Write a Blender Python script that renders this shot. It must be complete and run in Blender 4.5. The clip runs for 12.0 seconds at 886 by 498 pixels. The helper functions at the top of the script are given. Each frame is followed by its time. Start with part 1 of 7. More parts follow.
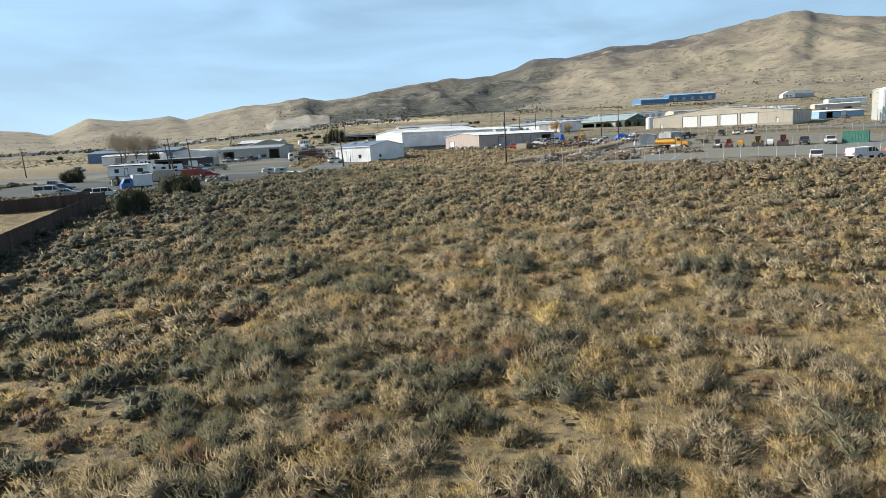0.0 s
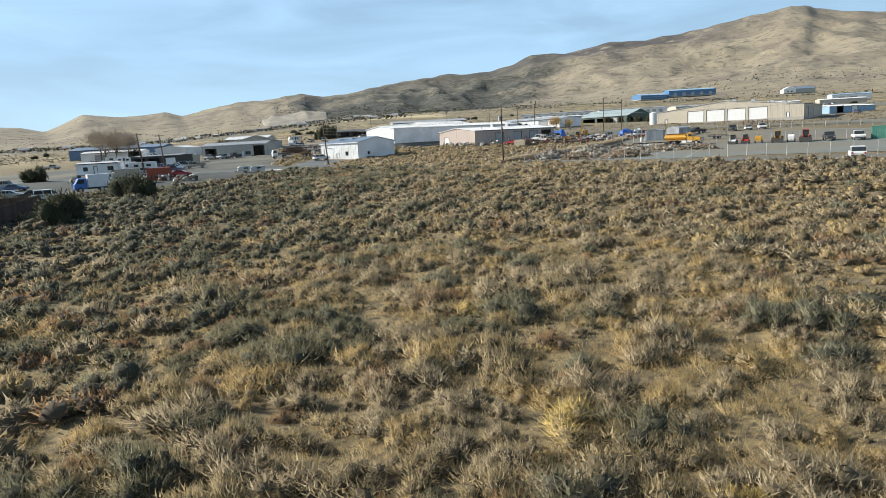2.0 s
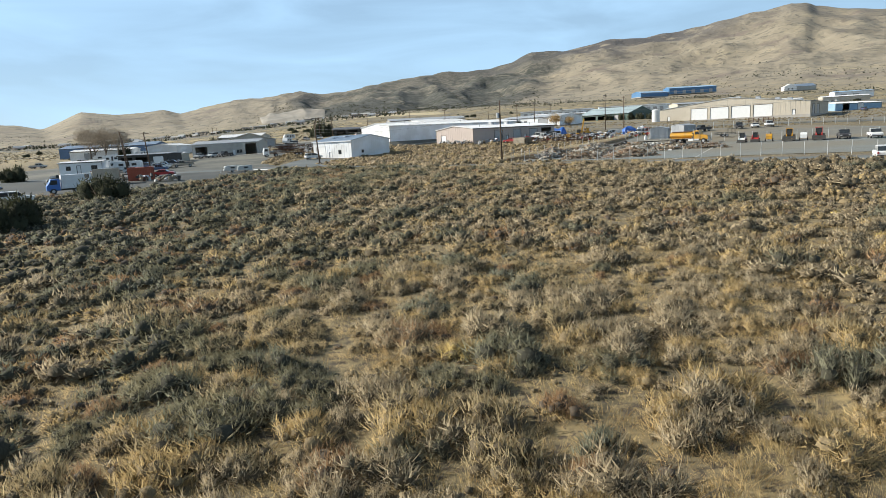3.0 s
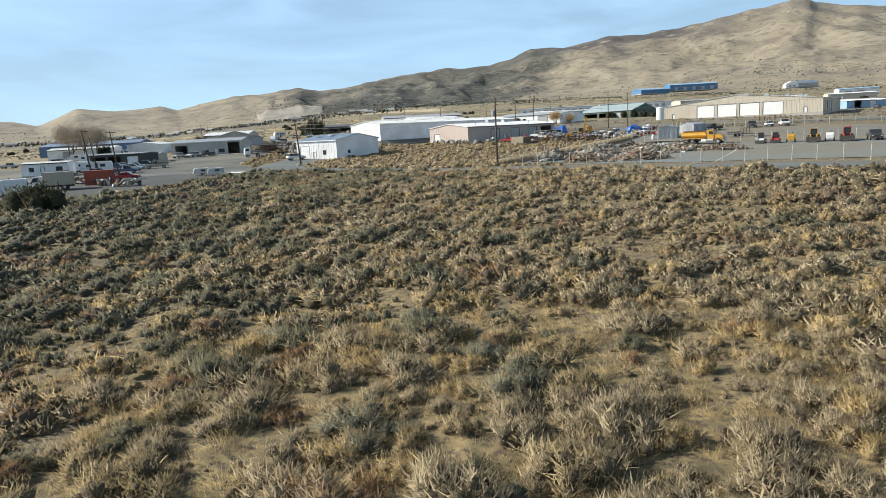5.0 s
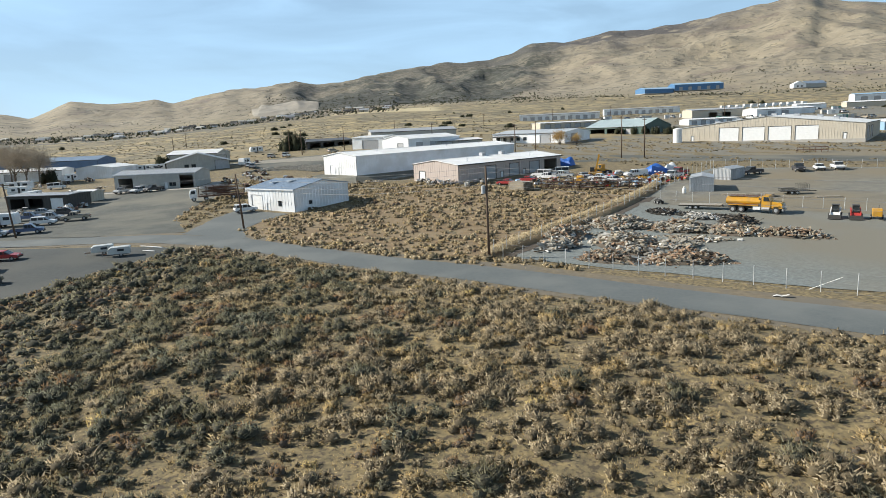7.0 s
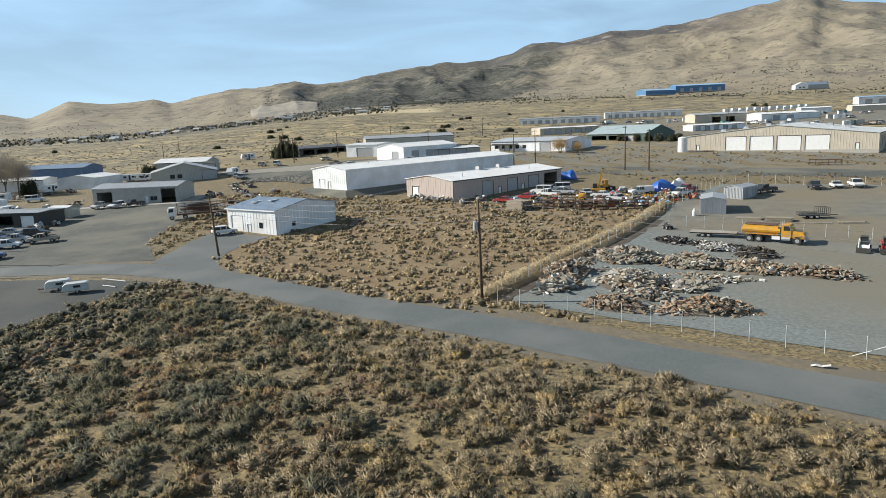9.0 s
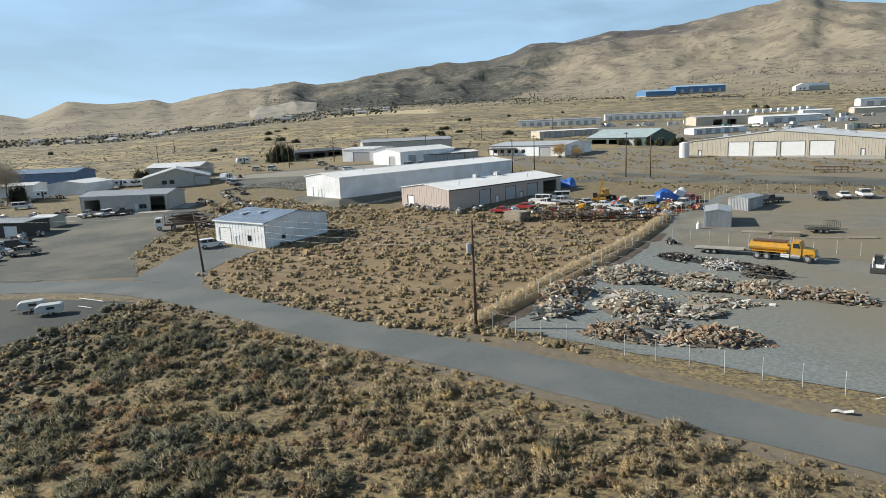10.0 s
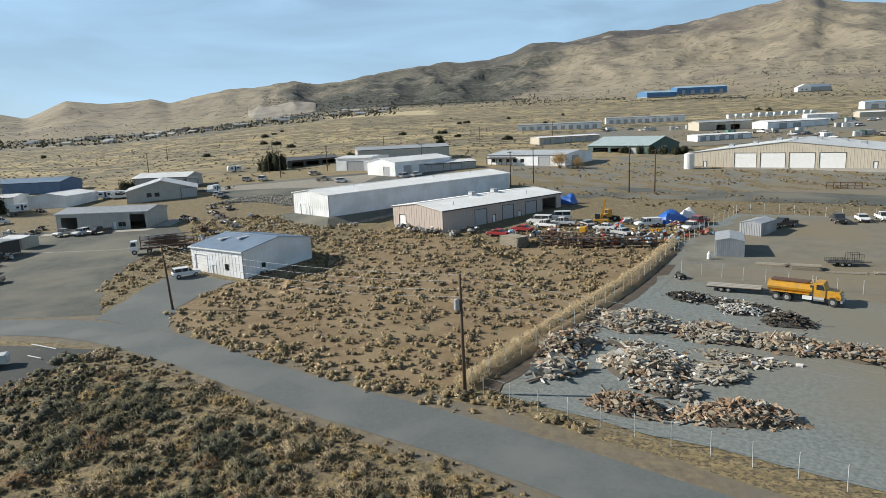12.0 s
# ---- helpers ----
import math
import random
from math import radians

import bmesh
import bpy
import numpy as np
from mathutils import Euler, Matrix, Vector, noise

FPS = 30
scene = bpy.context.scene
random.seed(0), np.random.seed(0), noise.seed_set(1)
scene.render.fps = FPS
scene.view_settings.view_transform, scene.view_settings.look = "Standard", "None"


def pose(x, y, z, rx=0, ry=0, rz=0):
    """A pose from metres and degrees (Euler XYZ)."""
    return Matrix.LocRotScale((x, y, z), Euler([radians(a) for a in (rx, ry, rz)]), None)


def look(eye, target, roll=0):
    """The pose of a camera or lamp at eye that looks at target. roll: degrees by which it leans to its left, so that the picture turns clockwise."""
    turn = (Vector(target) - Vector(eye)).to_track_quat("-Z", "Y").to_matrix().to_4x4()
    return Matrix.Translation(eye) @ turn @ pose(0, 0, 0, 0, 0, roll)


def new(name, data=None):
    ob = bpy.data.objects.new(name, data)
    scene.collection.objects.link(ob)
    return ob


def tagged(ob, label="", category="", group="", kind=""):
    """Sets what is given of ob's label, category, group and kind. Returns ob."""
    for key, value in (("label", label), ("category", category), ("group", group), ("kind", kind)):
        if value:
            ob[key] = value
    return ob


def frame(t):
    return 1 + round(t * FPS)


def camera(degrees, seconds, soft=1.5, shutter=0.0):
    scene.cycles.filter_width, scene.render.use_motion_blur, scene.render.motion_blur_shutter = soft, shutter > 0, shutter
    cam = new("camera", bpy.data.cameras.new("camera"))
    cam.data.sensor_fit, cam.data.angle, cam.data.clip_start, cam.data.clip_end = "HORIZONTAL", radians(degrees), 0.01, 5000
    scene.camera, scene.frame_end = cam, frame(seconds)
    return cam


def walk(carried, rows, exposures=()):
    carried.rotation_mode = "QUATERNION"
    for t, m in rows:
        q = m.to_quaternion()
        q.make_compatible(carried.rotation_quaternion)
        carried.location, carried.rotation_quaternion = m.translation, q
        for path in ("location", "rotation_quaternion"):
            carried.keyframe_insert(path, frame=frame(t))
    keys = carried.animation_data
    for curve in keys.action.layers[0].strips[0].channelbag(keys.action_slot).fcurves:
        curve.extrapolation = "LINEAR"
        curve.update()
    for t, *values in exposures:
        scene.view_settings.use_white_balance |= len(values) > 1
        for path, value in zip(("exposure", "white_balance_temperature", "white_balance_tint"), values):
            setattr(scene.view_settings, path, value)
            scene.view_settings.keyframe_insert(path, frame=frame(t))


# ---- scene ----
cam = camera(68.0, 12.0, 0.6)
# seconds, eye, yaw, pitch and roll (degrees)
PATH = [
    (0.0, 0.05, -0.10, 5.75, -0.00, -9.23, -3.08),
    (0.5, 0.46, 2.76, 5.71, -0.07, -9.33, -3.04),
    (1.0, 0.87, 5.97, 5.67, -0.06, -9.44, -3.06),
    (1.5, 1.28, 9.42, 5.63, -0.07, -9.50, -3.07),
    (2.0, 1.69, 12.94, 5.60, -0.12, -9.56, -3.11),
    (2.5, 2.10, 16.23, 5.60, -0.13, -9.68, -3.12),
    (3.0, 2.51, 19.52, 5.66, -0.17, -9.76, -3.11),
    (5.0, 4.41, 32.05, 6.14, -0.24, -10.03, -3.05),
    (5.5, 4.79, 34.02, 6.61, -0.22, -10.12, -3.05),
    (5.6, 4.90, 35.06, 6.93, -0.22, -10.15, -3.04),
    (5.7, 5.05, 36.49, 7.38, -0.22, -10.20, -3.02),
    (5.8, 5.28, 38.53, 8.04, -0.22, -10.26, -2.99),
    (5.9, 5.62, 41.43, 9.01, -0.22, -10.34, -2.96),
    (6.0, 5.98, 44.29, 10.01, -0.22, -10.40, -2.92),
    (6.1, 6.36, 47.21, 11.07, -0.21, -10.46, -2.89),
    (6.2, 6.75, 50.04, 12.13, -0.21, -10.50, -2.86),
    (6.3, 7.18, 52.97, 13.24, -0.21, -10.53, -2.83),
    (6.4, 7.60, 55.79, 14.29, -0.22, -10.55, -2.79),
    (6.5, 8.04, 58.67, 15.30, -0.24, -10.57, -2.75),
    (6.6, 8.47, 61.66, 16.24, -0.26, -10.59, -2.70),
    (6.7, 8.73, 63.46, 16.75, -0.28, -10.61, -2.66),
    (6.8, 8.80, 63.96, 16.88, -0.29, -10.62, -2.65),
    (6.9, 8.86, 64.48, 17.01, -0.29, -10.63, -2.64),
    (7.0, 8.93, 64.99, 17.13, -0.30, -10.64, -2.63),
    (9.0, 10.64, 74.70, 20.27, -0.30, -10.68, -2.57),
    (9.5, 11.13, 76.94, 21.13, -0.31, -10.68, -2.55),
    (10.0, 11.67, 79.44, 21.93, -0.32, -10.69, -2.53),
    (10.5, 12.20, 81.66, 22.94, -0.32, -10.73, -2.50),
    (11.0, 12.72, 84.06, 23.86, -0.30, -10.76, -2.52),
    (11.5, 13.09, 86.38, 24.69, -0.30, -10.75, -2.50),
    (12.0, 13.44, 88.59, 25.59, -0.31, -10.77, -2.48),
]


def aim(x, y, z, yaw, pitch, roll):
    a, b = radians(yaw), radians(pitch)
    way = Vector((-math.sin(a) * math.cos(b), math.cos(a) * math.cos(b), math.sin(b)))
    return look((x, y, z), Vector((x, y, z)) + way, roll)


walk(cam, [(t, aim(*row)) for t, *row in PATH], ((0.0, 0.56), (5.5, 0.60), (9.0, 0.45), (12.0, 0.34)))

# ---- sky, sun and exposure ----
SUN_TO = Vector((-0.98, 0.19, 0.56)).normalized()
world = bpy.data.worlds.new("sky")
scene.world = world
world.use_nodes = True
wn, wl = world.node_tree.nodes, world.node_tree.links
sky = wn.new("ShaderNodeTexSky")
sky.sky_type, sky.sun_disc = "NISHITA", False
sky.sun_elevation = math.asin(SUN_TO.z)
sky.sun_rotation = math.atan2(SUN_TO.x, SUN_TO.y)
sky.altitude, sky.air_density, sky.dust_density, sky.ozone_density = 1400, 1.0, 0.6, 1.0
# thin high cirrus over the blue
wco = wn.new("ShaderNodeTexCoord")
wmap = wn.new("ShaderNodeMapping")
wmap.inputs["Scale"].default_value = (1.2, 1.2, 6.0)
wno = wn.new("ShaderNodeTexNoise")
wno.inputs["Scale"].default_value, wno.inputs["Detail"].default_value, wno.inputs["Distortion"].default_value = 2.2, 7, 0.6
wra = wn.new("ShaderNodeMapRange")
wra.inputs[1].default_value, wra.inputs[2].default_value, wra.inputs[4].default_value = 0.40, 0.75, 0.80
wra.inputs[3].default_value = 0.46
wmx = wn.new("ShaderNodeMix")
wmx.data_type = "RGBA"
wmx.inputs[7].default_value = (10.2, 16.0, 22.0, 1)
wl.new(wco.outputs["Generated"], wmap.inputs[0])
wl.new(wmap.outputs[0], wno.inputs["Vector"])
wl.new(wno.outputs[0], wra.inputs[0])
# the veil thins out high up
wse = wn.new("ShaderNodeSeparateXYZ")
whi = wn.new("ShaderNodeMapRange")
whi.inputs[1].default_value, whi.inputs[2].default_value, whi.inputs[3].default_value, whi.inputs[4].default_value = 0.32, 0.62, 1.0, 0.10
wmu = wn.new("ShaderNodeMath")
wmu.operation = "MULTIPLY"
wl.new(wco.outputs["Generated"], wse.inputs[0])
wl.new(wse.outputs[2], whi.inputs[0])
wl.new(wra.outputs[0], wmu.inputs[0])
wl.new(whi.outputs[0], wmu.inputs[1])
wl.new(wmu.outputs[0], wmx.inputs[0])
wl.new(sky.outputs[0], wmx.inputs[6])
wl.new(wmx.outputs[2], wn["Background"].inputs[0])
wn["Background"].inputs[1].default_value = 0.0425
sun = bpy.data.lights.new("sun", "SUN")
sun.energy, sun.angle, sun.color = 5.0, radians(0.55), (1.0, 0.95, 0.845)
new("sun", sun).matrix_world = look(SUN_TO * 300, (0, 0, 0))

# ---- materials ----
MATS = {}


def mat(name, a, b=None, scale=1.0, rough=0.8, metal=0.0, bump=0.0, bump_scale=None, c=None, big=0.05, island=0.0, streak=None, per_thing=0.0):
    """Two colours mixed by noise at two sizes, a third in larger blotches; optional relief, tone by island or by thing."""
    m = bpy.data.materials.new(name)
    m.use_nodes = True
    n, l = m.node_tree.nodes, m.node_tree.links
    p = n["Principled BSDF"]
    b = b or tuple(v * 0.8 for v in a)
    co = n.new("ShaderNodeTexCoord")
    src = co.outputs["Object"]
    if streak:
        mp = n.new("ShaderNodeMapping")
        mp.inputs["Scale"].default_value = streak
        l.new(src, mp.inputs[0])
        src = mp.outputs[0]
    t = n.new("ShaderNodeTexNoise")
    t.inputs["Scale"].default_value, t.inputs["Detail"].default_value, t.inputs["Roughness"].default_value = scale, 6, 0.65
    l.new(src, t.inputs["Vector"])
    r = n.new("ShaderNodeMapRange")
    r.inputs[1].default_value, r.inputs[2].default_value = 0.35, 0.65
    l.new(t.outputs[0], r.inputs[0])
    x = n.new("ShaderNodeMix")
    x.data_type = "RGBA"
    x.inputs[6].default_value, x.inputs[7].default_value = (*a, 1), (*b, 1)
    l.new(r.outputs[0], x.inputs[0])
    out = x.outputs[2]
    if c:
        t2 = n.new("ShaderNodeTexNoise")
        t2.inputs["Scale"].default_value, t2.inputs["Detail"].default_value = big, 5
        l.new(co.outputs["Object"], t2.inputs["Vector"])
        r2 = n.new("ShaderNodeMapRange")
        r2.inputs[1].default_value, r2.inputs[2].default_value = 0.45, 0.62
        l.new(t2.outputs[0], r2.inputs[0])
        x2 = n.new("ShaderNodeMix")
        x2.data_type = "RGBA"
        x2.inputs[7].default_value = (*c, 1)
        l.new(r2.outputs[0], x2.inputs[0])
        l.new(out, x2.inputs[6])
        out = x2.outputs[2]
    for amount, kind, socket in ((island, "ShaderNodeNewGeometry", "Random Per Island"), (per_thing, "ShaderNodeObjectInfo", "Random")):
        if amount:
            g = n.new(kind)
            mr = n.new("ShaderNodeMapRange")
            mr.inputs[3].default_value, mr.inputs[4].default_value = 1 - amount, 1 + amount
            l.new(g.outputs[socket], mr.inputs[0])
            hs = n.new("ShaderNodeHueSaturation")
            l.new(mr.outputs[0], hs.inputs["Value"])
            l.new(out, hs.inputs["Color"])
            out = hs.outputs[0]
    l.new(out, p.inputs["Base Color"])
    p.inputs["Roughness"].default_value, p.inputs["Metallic"].default_value = rough, metal
    if bump:
        tb = n.new("ShaderNodeTexNoise")
        tb.inputs["Scale"].default_value, tb.inputs["Detail"].default_value = bump_scale or scale * 3, 5
        l.new(co.outputs["Object"], tb.inputs["Vector"])
        bp = n.new("ShaderNodeBump")
        bp.inputs["Strength"].default_value, bp.inputs["Distance"].default_value = 0.7, bump
        l.new(tb.outputs[0], bp.inputs["Height"])
        l.new(bp.outputs[0], p.inputs["Normal"])
    MATS[name] = m
    return m


def hill_material():
    """Dry steppe: straw-coloured grass, sage patches, bare soil and dark scrub on the slopes, at three sizes."""
    m = mat("steppe", (0.150, 0.122, 0.066), (0.095, 0.079, 0.044), 0.9, 0.95, bump=0.15, bump_scale=1.2)
    n, l = m.node_tree.nodes, m.node_tree.links
    p = n["Principled BSDF"]
    soil = p.inputs["Base Color"].links[0].from_socket
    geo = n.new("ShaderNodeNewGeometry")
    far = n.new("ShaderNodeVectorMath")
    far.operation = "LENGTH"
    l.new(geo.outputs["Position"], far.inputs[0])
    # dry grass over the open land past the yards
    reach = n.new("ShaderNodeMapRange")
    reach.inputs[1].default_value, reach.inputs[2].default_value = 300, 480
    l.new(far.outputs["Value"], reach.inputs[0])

    def noise_mask(scale, lo, hi, detail=6, stretch=None):
        t = n.new("ShaderNodeTexNoise")
        t.inputs["Scale"].default_value, t.inputs["Detail"].default_value, t.inputs["Roughness"].default_value = scale, detail, 0.6
        if stretch:
            mp = n.new("ShaderNodeMapping")
            mp.inputs["Scale"].default_value = stretch
            l.new(geo.outputs["Position"], mp.inputs[0])
            l.new(mp.outputs[0], t.inputs["Vector"])
        else:
            l.new(geo.outputs["Position"], t.inputs["Vector"])
        r = n.new("ShaderNodeMapRange")
        r.inputs[1].default_value, r.inputs[2].default_value = lo, hi
        l.new(t.outputs[0], r.inputs[0])
        return r.outputs[0]

    def times(a, b):
        x = n.new("ShaderNodeMath")
        x.operation = "MULTIPLY"
        l.new(a, x.inputs[0])
        l.new(b, x.inputs[1])
        return x.outputs[0]

    def over(base, colour, mask):
        x = n.new("ShaderNodeMix")
        x.data_type = "RGBA"
        x.inputs[7].default_value = (*colour, 1)
        l.new(mask, x.inputs[0])
        l.new(base, x.inputs[6])
        return x.outputs[2]

    def cover(name):
        t = n.new("ShaderNodeAttribute")
        t.attribute_name = name
        return t.outputs["Fac"]

    soil = over(soil, (0.310, 0.236, 0.115), noise_mask(1.4, 0.36, 0.68, 10))
    soil = over(soil, (0.165, 0.133, 0.080), noise_mask(0.16, 0.55, 0.66, 6))
    soil = over(soil, (0.085, 0.066, 0.043), noise_mask(3.0, 0.50, 0.60, 8))
    # golden grass of the open steppe, with bare, brown and grey-green stretches
    out = over(soil, (0.385, 0.300, 0.150), times(reach.outputs[0], noise_mask(0.03, 0.25, 0.52)))
    out = over(out, (0.235, 0.190, 0.115), times(reach.outputs[0], noise_mask(0.012, 0.48, 0.60, 8, (0.4, 1, 1))))
    out = over(out, (0.50, 0.405, 0.215), times(reach.outputs[0], noise_mask(0.008, 0.54, 0.66, 7, (0.35, 1, 1))))
    out = over(out, (0.175, 0.150, 0.092), times(reach.outputs[0], noise_mask(0.05, 0.46, 0.56, 8)))
    out = over(out, (0.095, 0.083, 0.052), times(reach.outputs[0], noise_mask(0.085, 0.52, 0.59, 6)))
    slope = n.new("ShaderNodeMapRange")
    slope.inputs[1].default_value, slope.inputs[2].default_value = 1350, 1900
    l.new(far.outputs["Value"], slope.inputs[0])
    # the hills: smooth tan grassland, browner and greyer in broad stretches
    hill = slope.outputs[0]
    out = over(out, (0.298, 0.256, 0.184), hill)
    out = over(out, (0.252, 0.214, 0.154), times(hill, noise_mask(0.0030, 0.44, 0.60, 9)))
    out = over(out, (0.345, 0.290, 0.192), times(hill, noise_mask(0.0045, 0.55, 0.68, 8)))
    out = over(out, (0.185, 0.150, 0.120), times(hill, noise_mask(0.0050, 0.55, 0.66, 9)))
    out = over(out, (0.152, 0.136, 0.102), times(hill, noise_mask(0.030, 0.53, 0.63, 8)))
    # bare dark rock near the crests with one cleft's shade, then juniper and brush
    out = over(out, (0.092, 0.084, 0.080), times(cover("rock"), noise_mask(0.012, 0.32, 0.48, 8)))
    out = over(out, (0.096, 0.092, 0.080), times(cover("brush"), noise_mask(0.0065, 0.22, 0.48, 9)))
    out = over(out, (0.052, 0.056, 0.042), times(cover("brush"), noise_mask(0.040, 0.45, 0.52, 4)))
    out = over(out, (0.56, 0.47, 0.29), cover("stubble"))
    out = over(out, (0.115, 0.115, 0.095), times(cover("town"), noise_mask(0.05, 0.40, 0.55, 5)))
    l.new(out, p.inputs["Base Color"])
    # small gullies and knolls on the hills
    t = n.new("ShaderNodeTexNoise")
    t.inputs["Scale"].default_value, t.inputs["Detail"].default_value, t.inputs["Roughness"].default_value = 0.011, 7, 0.62
    t.inputs["Distortion"].default_value = 0.8
    l.new(geo.outputs["Position"], t.inputs["Vector"])
    relief = n.new("ShaderNodeBump")
    relief.inputs["Distance"].default_value = 13.0
    l.new(hill, relief.inputs["Strength"])
    l.new(t.outputs[0], relief.inputs["Height"])
    l.new(p.inputs["Normal"].links[0].from_socket, relief.inputs["Normal"])
    l.new(relief.outputs[0], p.inputs["Normal"])
    return m


STEPPE = hill_material()
SOIL = mat("bare_soil", (0.245, 0.172, 0.092), (0.165, 0.115, 0.063), 0.8, 0.95, bump=0.08, bump_scale=3, c=(0.250, 0.186, 0.105), big=0.1)
ASPHALT = mat("asphalt", (0.124, 0.138, 0.135), (0.102, 0.114, 0.114), 3.0, 0.85, bump=0.004, bump_scale=40, c=(0.150, 0.160, 0.153), big=0.12)
DARK_ASPHALT = mat("dark_asphalt", (0.052, 0.058, 0.054), (0.040, 0.044, 0.042), 1.2, 0.85, bump=0.004, bump_scale=40, c=(0.066, 0.068, 0.060), big=0.08)
YARD_SOIL = mat("yard_soil", (0.205, 0.194, 0.158), (0.140, 0.134, 0.112), 0.3, 0.95, bump=0.03, bump_scale=6, c=(0.20, 0.168, 0.112), big=0.03)
GRAVEL = mat("yard_gravel", (0.225, 0.248, 0.238), (0.130, 0.148, 0.145), 2.5, 0.92, bump=0.03, bump_scale=14, c=(0.190, 0.176, 0.138), big=0.022)
LOT = mat("lot_gravel", (0.105, 0.108, 0.092), (0.070, 0.073, 0.064), 0.5, 0.92, bump=0.02, bump_scale=10, c=(0.165, 0.156, 0.122), big=0.05)
SHOULDER = mat("road_shoulder", (0.215, 0.174, 0.112), (0.128, 0.106, 0.074), 1.2, 0.95, bump=0.05, bump_scale=8, c=(0.150, 0.132, 0.102), big=0.25)
WHITE = mat("white_metal_siding", (0.86, 0.87, 0.88), (0.79, 0.80, 0.81), 0.5, 0.45, c=(0.72, 0.72, 0.71), big=0.2)
WHITE_ROOF = mat("white_metal_roof", (0.80, 0.80, 0.79), (0.68, 0.69, 0.69), 0.3, 0.5, c=(0.72, 0.71, 0.69), big=0.15)
GARAGE_ROOF = mat("pale_grey_metal_roof", (0.52, 0.545, 0.56), (0.44, 0.46, 0.475), 0.3, 0.5)
TAN = mat("tan_metal_siding", (0.53, 0.475, 0.385), (0.47, 0.42, 0.34), 0.6, 0.6, c=(0.49, 0.435, 0.35), big=0.2)
PINK = mat("pinkish_metal_siding", (0.50, 0.42, 0.375), (0.44, 0.365, 0.325), 0.6, 0.6, c=(0.46, 0.385, 0.34), big=0.2)
GREY = mat("grey_metal_siding", (0.44, 0.43, 0.39), (0.37, 0.36, 0.33), 0.5, 0.6)
GALV = mat("galvanised_steel", (0.50, 0.51, 0.52), (0.38, 0.39, 0.40), 1.5, 0.5, metal=0.35, streak=(1, 1, 0.2))
BLUE_ROOF = mat("blue_grey_metal_roof", (0.30, 0.37, 0.46), (0.24, 0.30, 0.38), 0.4, 0.4, metal=0.3)
BLUE = mat("blue_siding", (0.085, 0.210, 0.390), (0.065, 0.165, 0.315), 0.4, 0.5)
DULLBLUE = mat("dull_blue_siding", (0.115, 0.190, 0.320), (0.085, 0.145, 0.250), 0.4, 0.55)
SKYBLUE = mat("light_blue_siding", (0.30, 0.46, 0.62), (0.24, 0.38, 0.52), 0.4, 0.6)
GREENROOF = mat("pale_green_metal_roof", (0.42, 0.50, 0.51), (0.35, 0.43, 0.44), 0.3, 0.5)
GREEN = mat("dark_green_siding", (0.07, 0.12, 0.10), (0.05, 0.09, 0.075), 0.5, 0.6)
DARK = mat("dark_opening", (0.02, 0.02, 0.02), (0.03, 0.03, 0.03), 1, 0.8)
TRIM = mat("dark_trim", (0.06, 0.055, 0.05), (0.04, 0.04, 0.035), 2, 0.6)
DOORW = mat("white_door", (0.80, 0.80, 0.79), (0.74, 0.74, 0.73), 1.0, 0.5)
DOORG = mat("grey_door", (0.42, 0.42, 0.42), (0.36, 0.36, 0.37), 1.0, 0.5)
DARKROOF = mat("dark_grey_metal_roof", (0.105, 0.115, 0.130), (0.080, 0.088, 0.100), 0.4, 0.6)
CONCRETE = mat("concrete", (0.42, 0.40, 0.37), (0.34, 0.32, 0.29), 2.0, 0.9, bump=0.01, c=(0.38, 0.35, 0.30), big=0.4)
GLASS = mat("window_glass", (0.03, 0.035, 0.04), (0.04, 0.05, 0.055), 2, 0.08)
POLEWOOD = mat("weathered_pole_wood", (0.13, 0.085, 0.055), (0.085, 0.055, 0.038), 6, 0.9, streak=(1, 1, 0.1), bump=0.01)

# ---- the lie of the land ----
KNOT_Y = (-400, -60, 20, 50, 75, 98, 118, 130, 165, 200, 230, 260, 316, 420, 670, 1000, 1500, 2200, 6000)
KNOT_Z = (-8, -4.5, -3.6, -3.0, -2.1, -1.0, -0.45, -0.55, 0.0, 1.2, 2.6, 3.8, 6.5, 10.5, 19.5, 36, 62, 100, 300)
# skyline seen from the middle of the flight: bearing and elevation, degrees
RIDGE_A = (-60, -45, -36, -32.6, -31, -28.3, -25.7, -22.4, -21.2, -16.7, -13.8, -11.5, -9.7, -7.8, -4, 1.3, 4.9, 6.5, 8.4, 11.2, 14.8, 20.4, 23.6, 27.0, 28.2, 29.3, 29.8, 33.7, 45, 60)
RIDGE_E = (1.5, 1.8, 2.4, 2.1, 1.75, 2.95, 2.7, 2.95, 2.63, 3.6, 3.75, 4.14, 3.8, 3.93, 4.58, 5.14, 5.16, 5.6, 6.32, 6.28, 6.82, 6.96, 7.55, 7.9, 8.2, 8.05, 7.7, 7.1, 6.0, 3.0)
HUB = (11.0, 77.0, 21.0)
ROAD = ((-120, 178), (-70, 178), (-50, 177.5), (-37.5, 176), (-26.5, 170.8), (-15.5, 162.8), (-6.5, 155.3), (0.5, 149.8), (6, 145.8), (15, 139.6), (22.5, 133.4), (31, 126), (40, 118), (50, 110.4), (62, 102.5), (80, 93), (110, 80), (170, 58), (260, 30))


def ease(a, b, x):
    t = np.clip((x - a) / (b - a), 0, 1)
    return t * t * (3 - 2 * t)


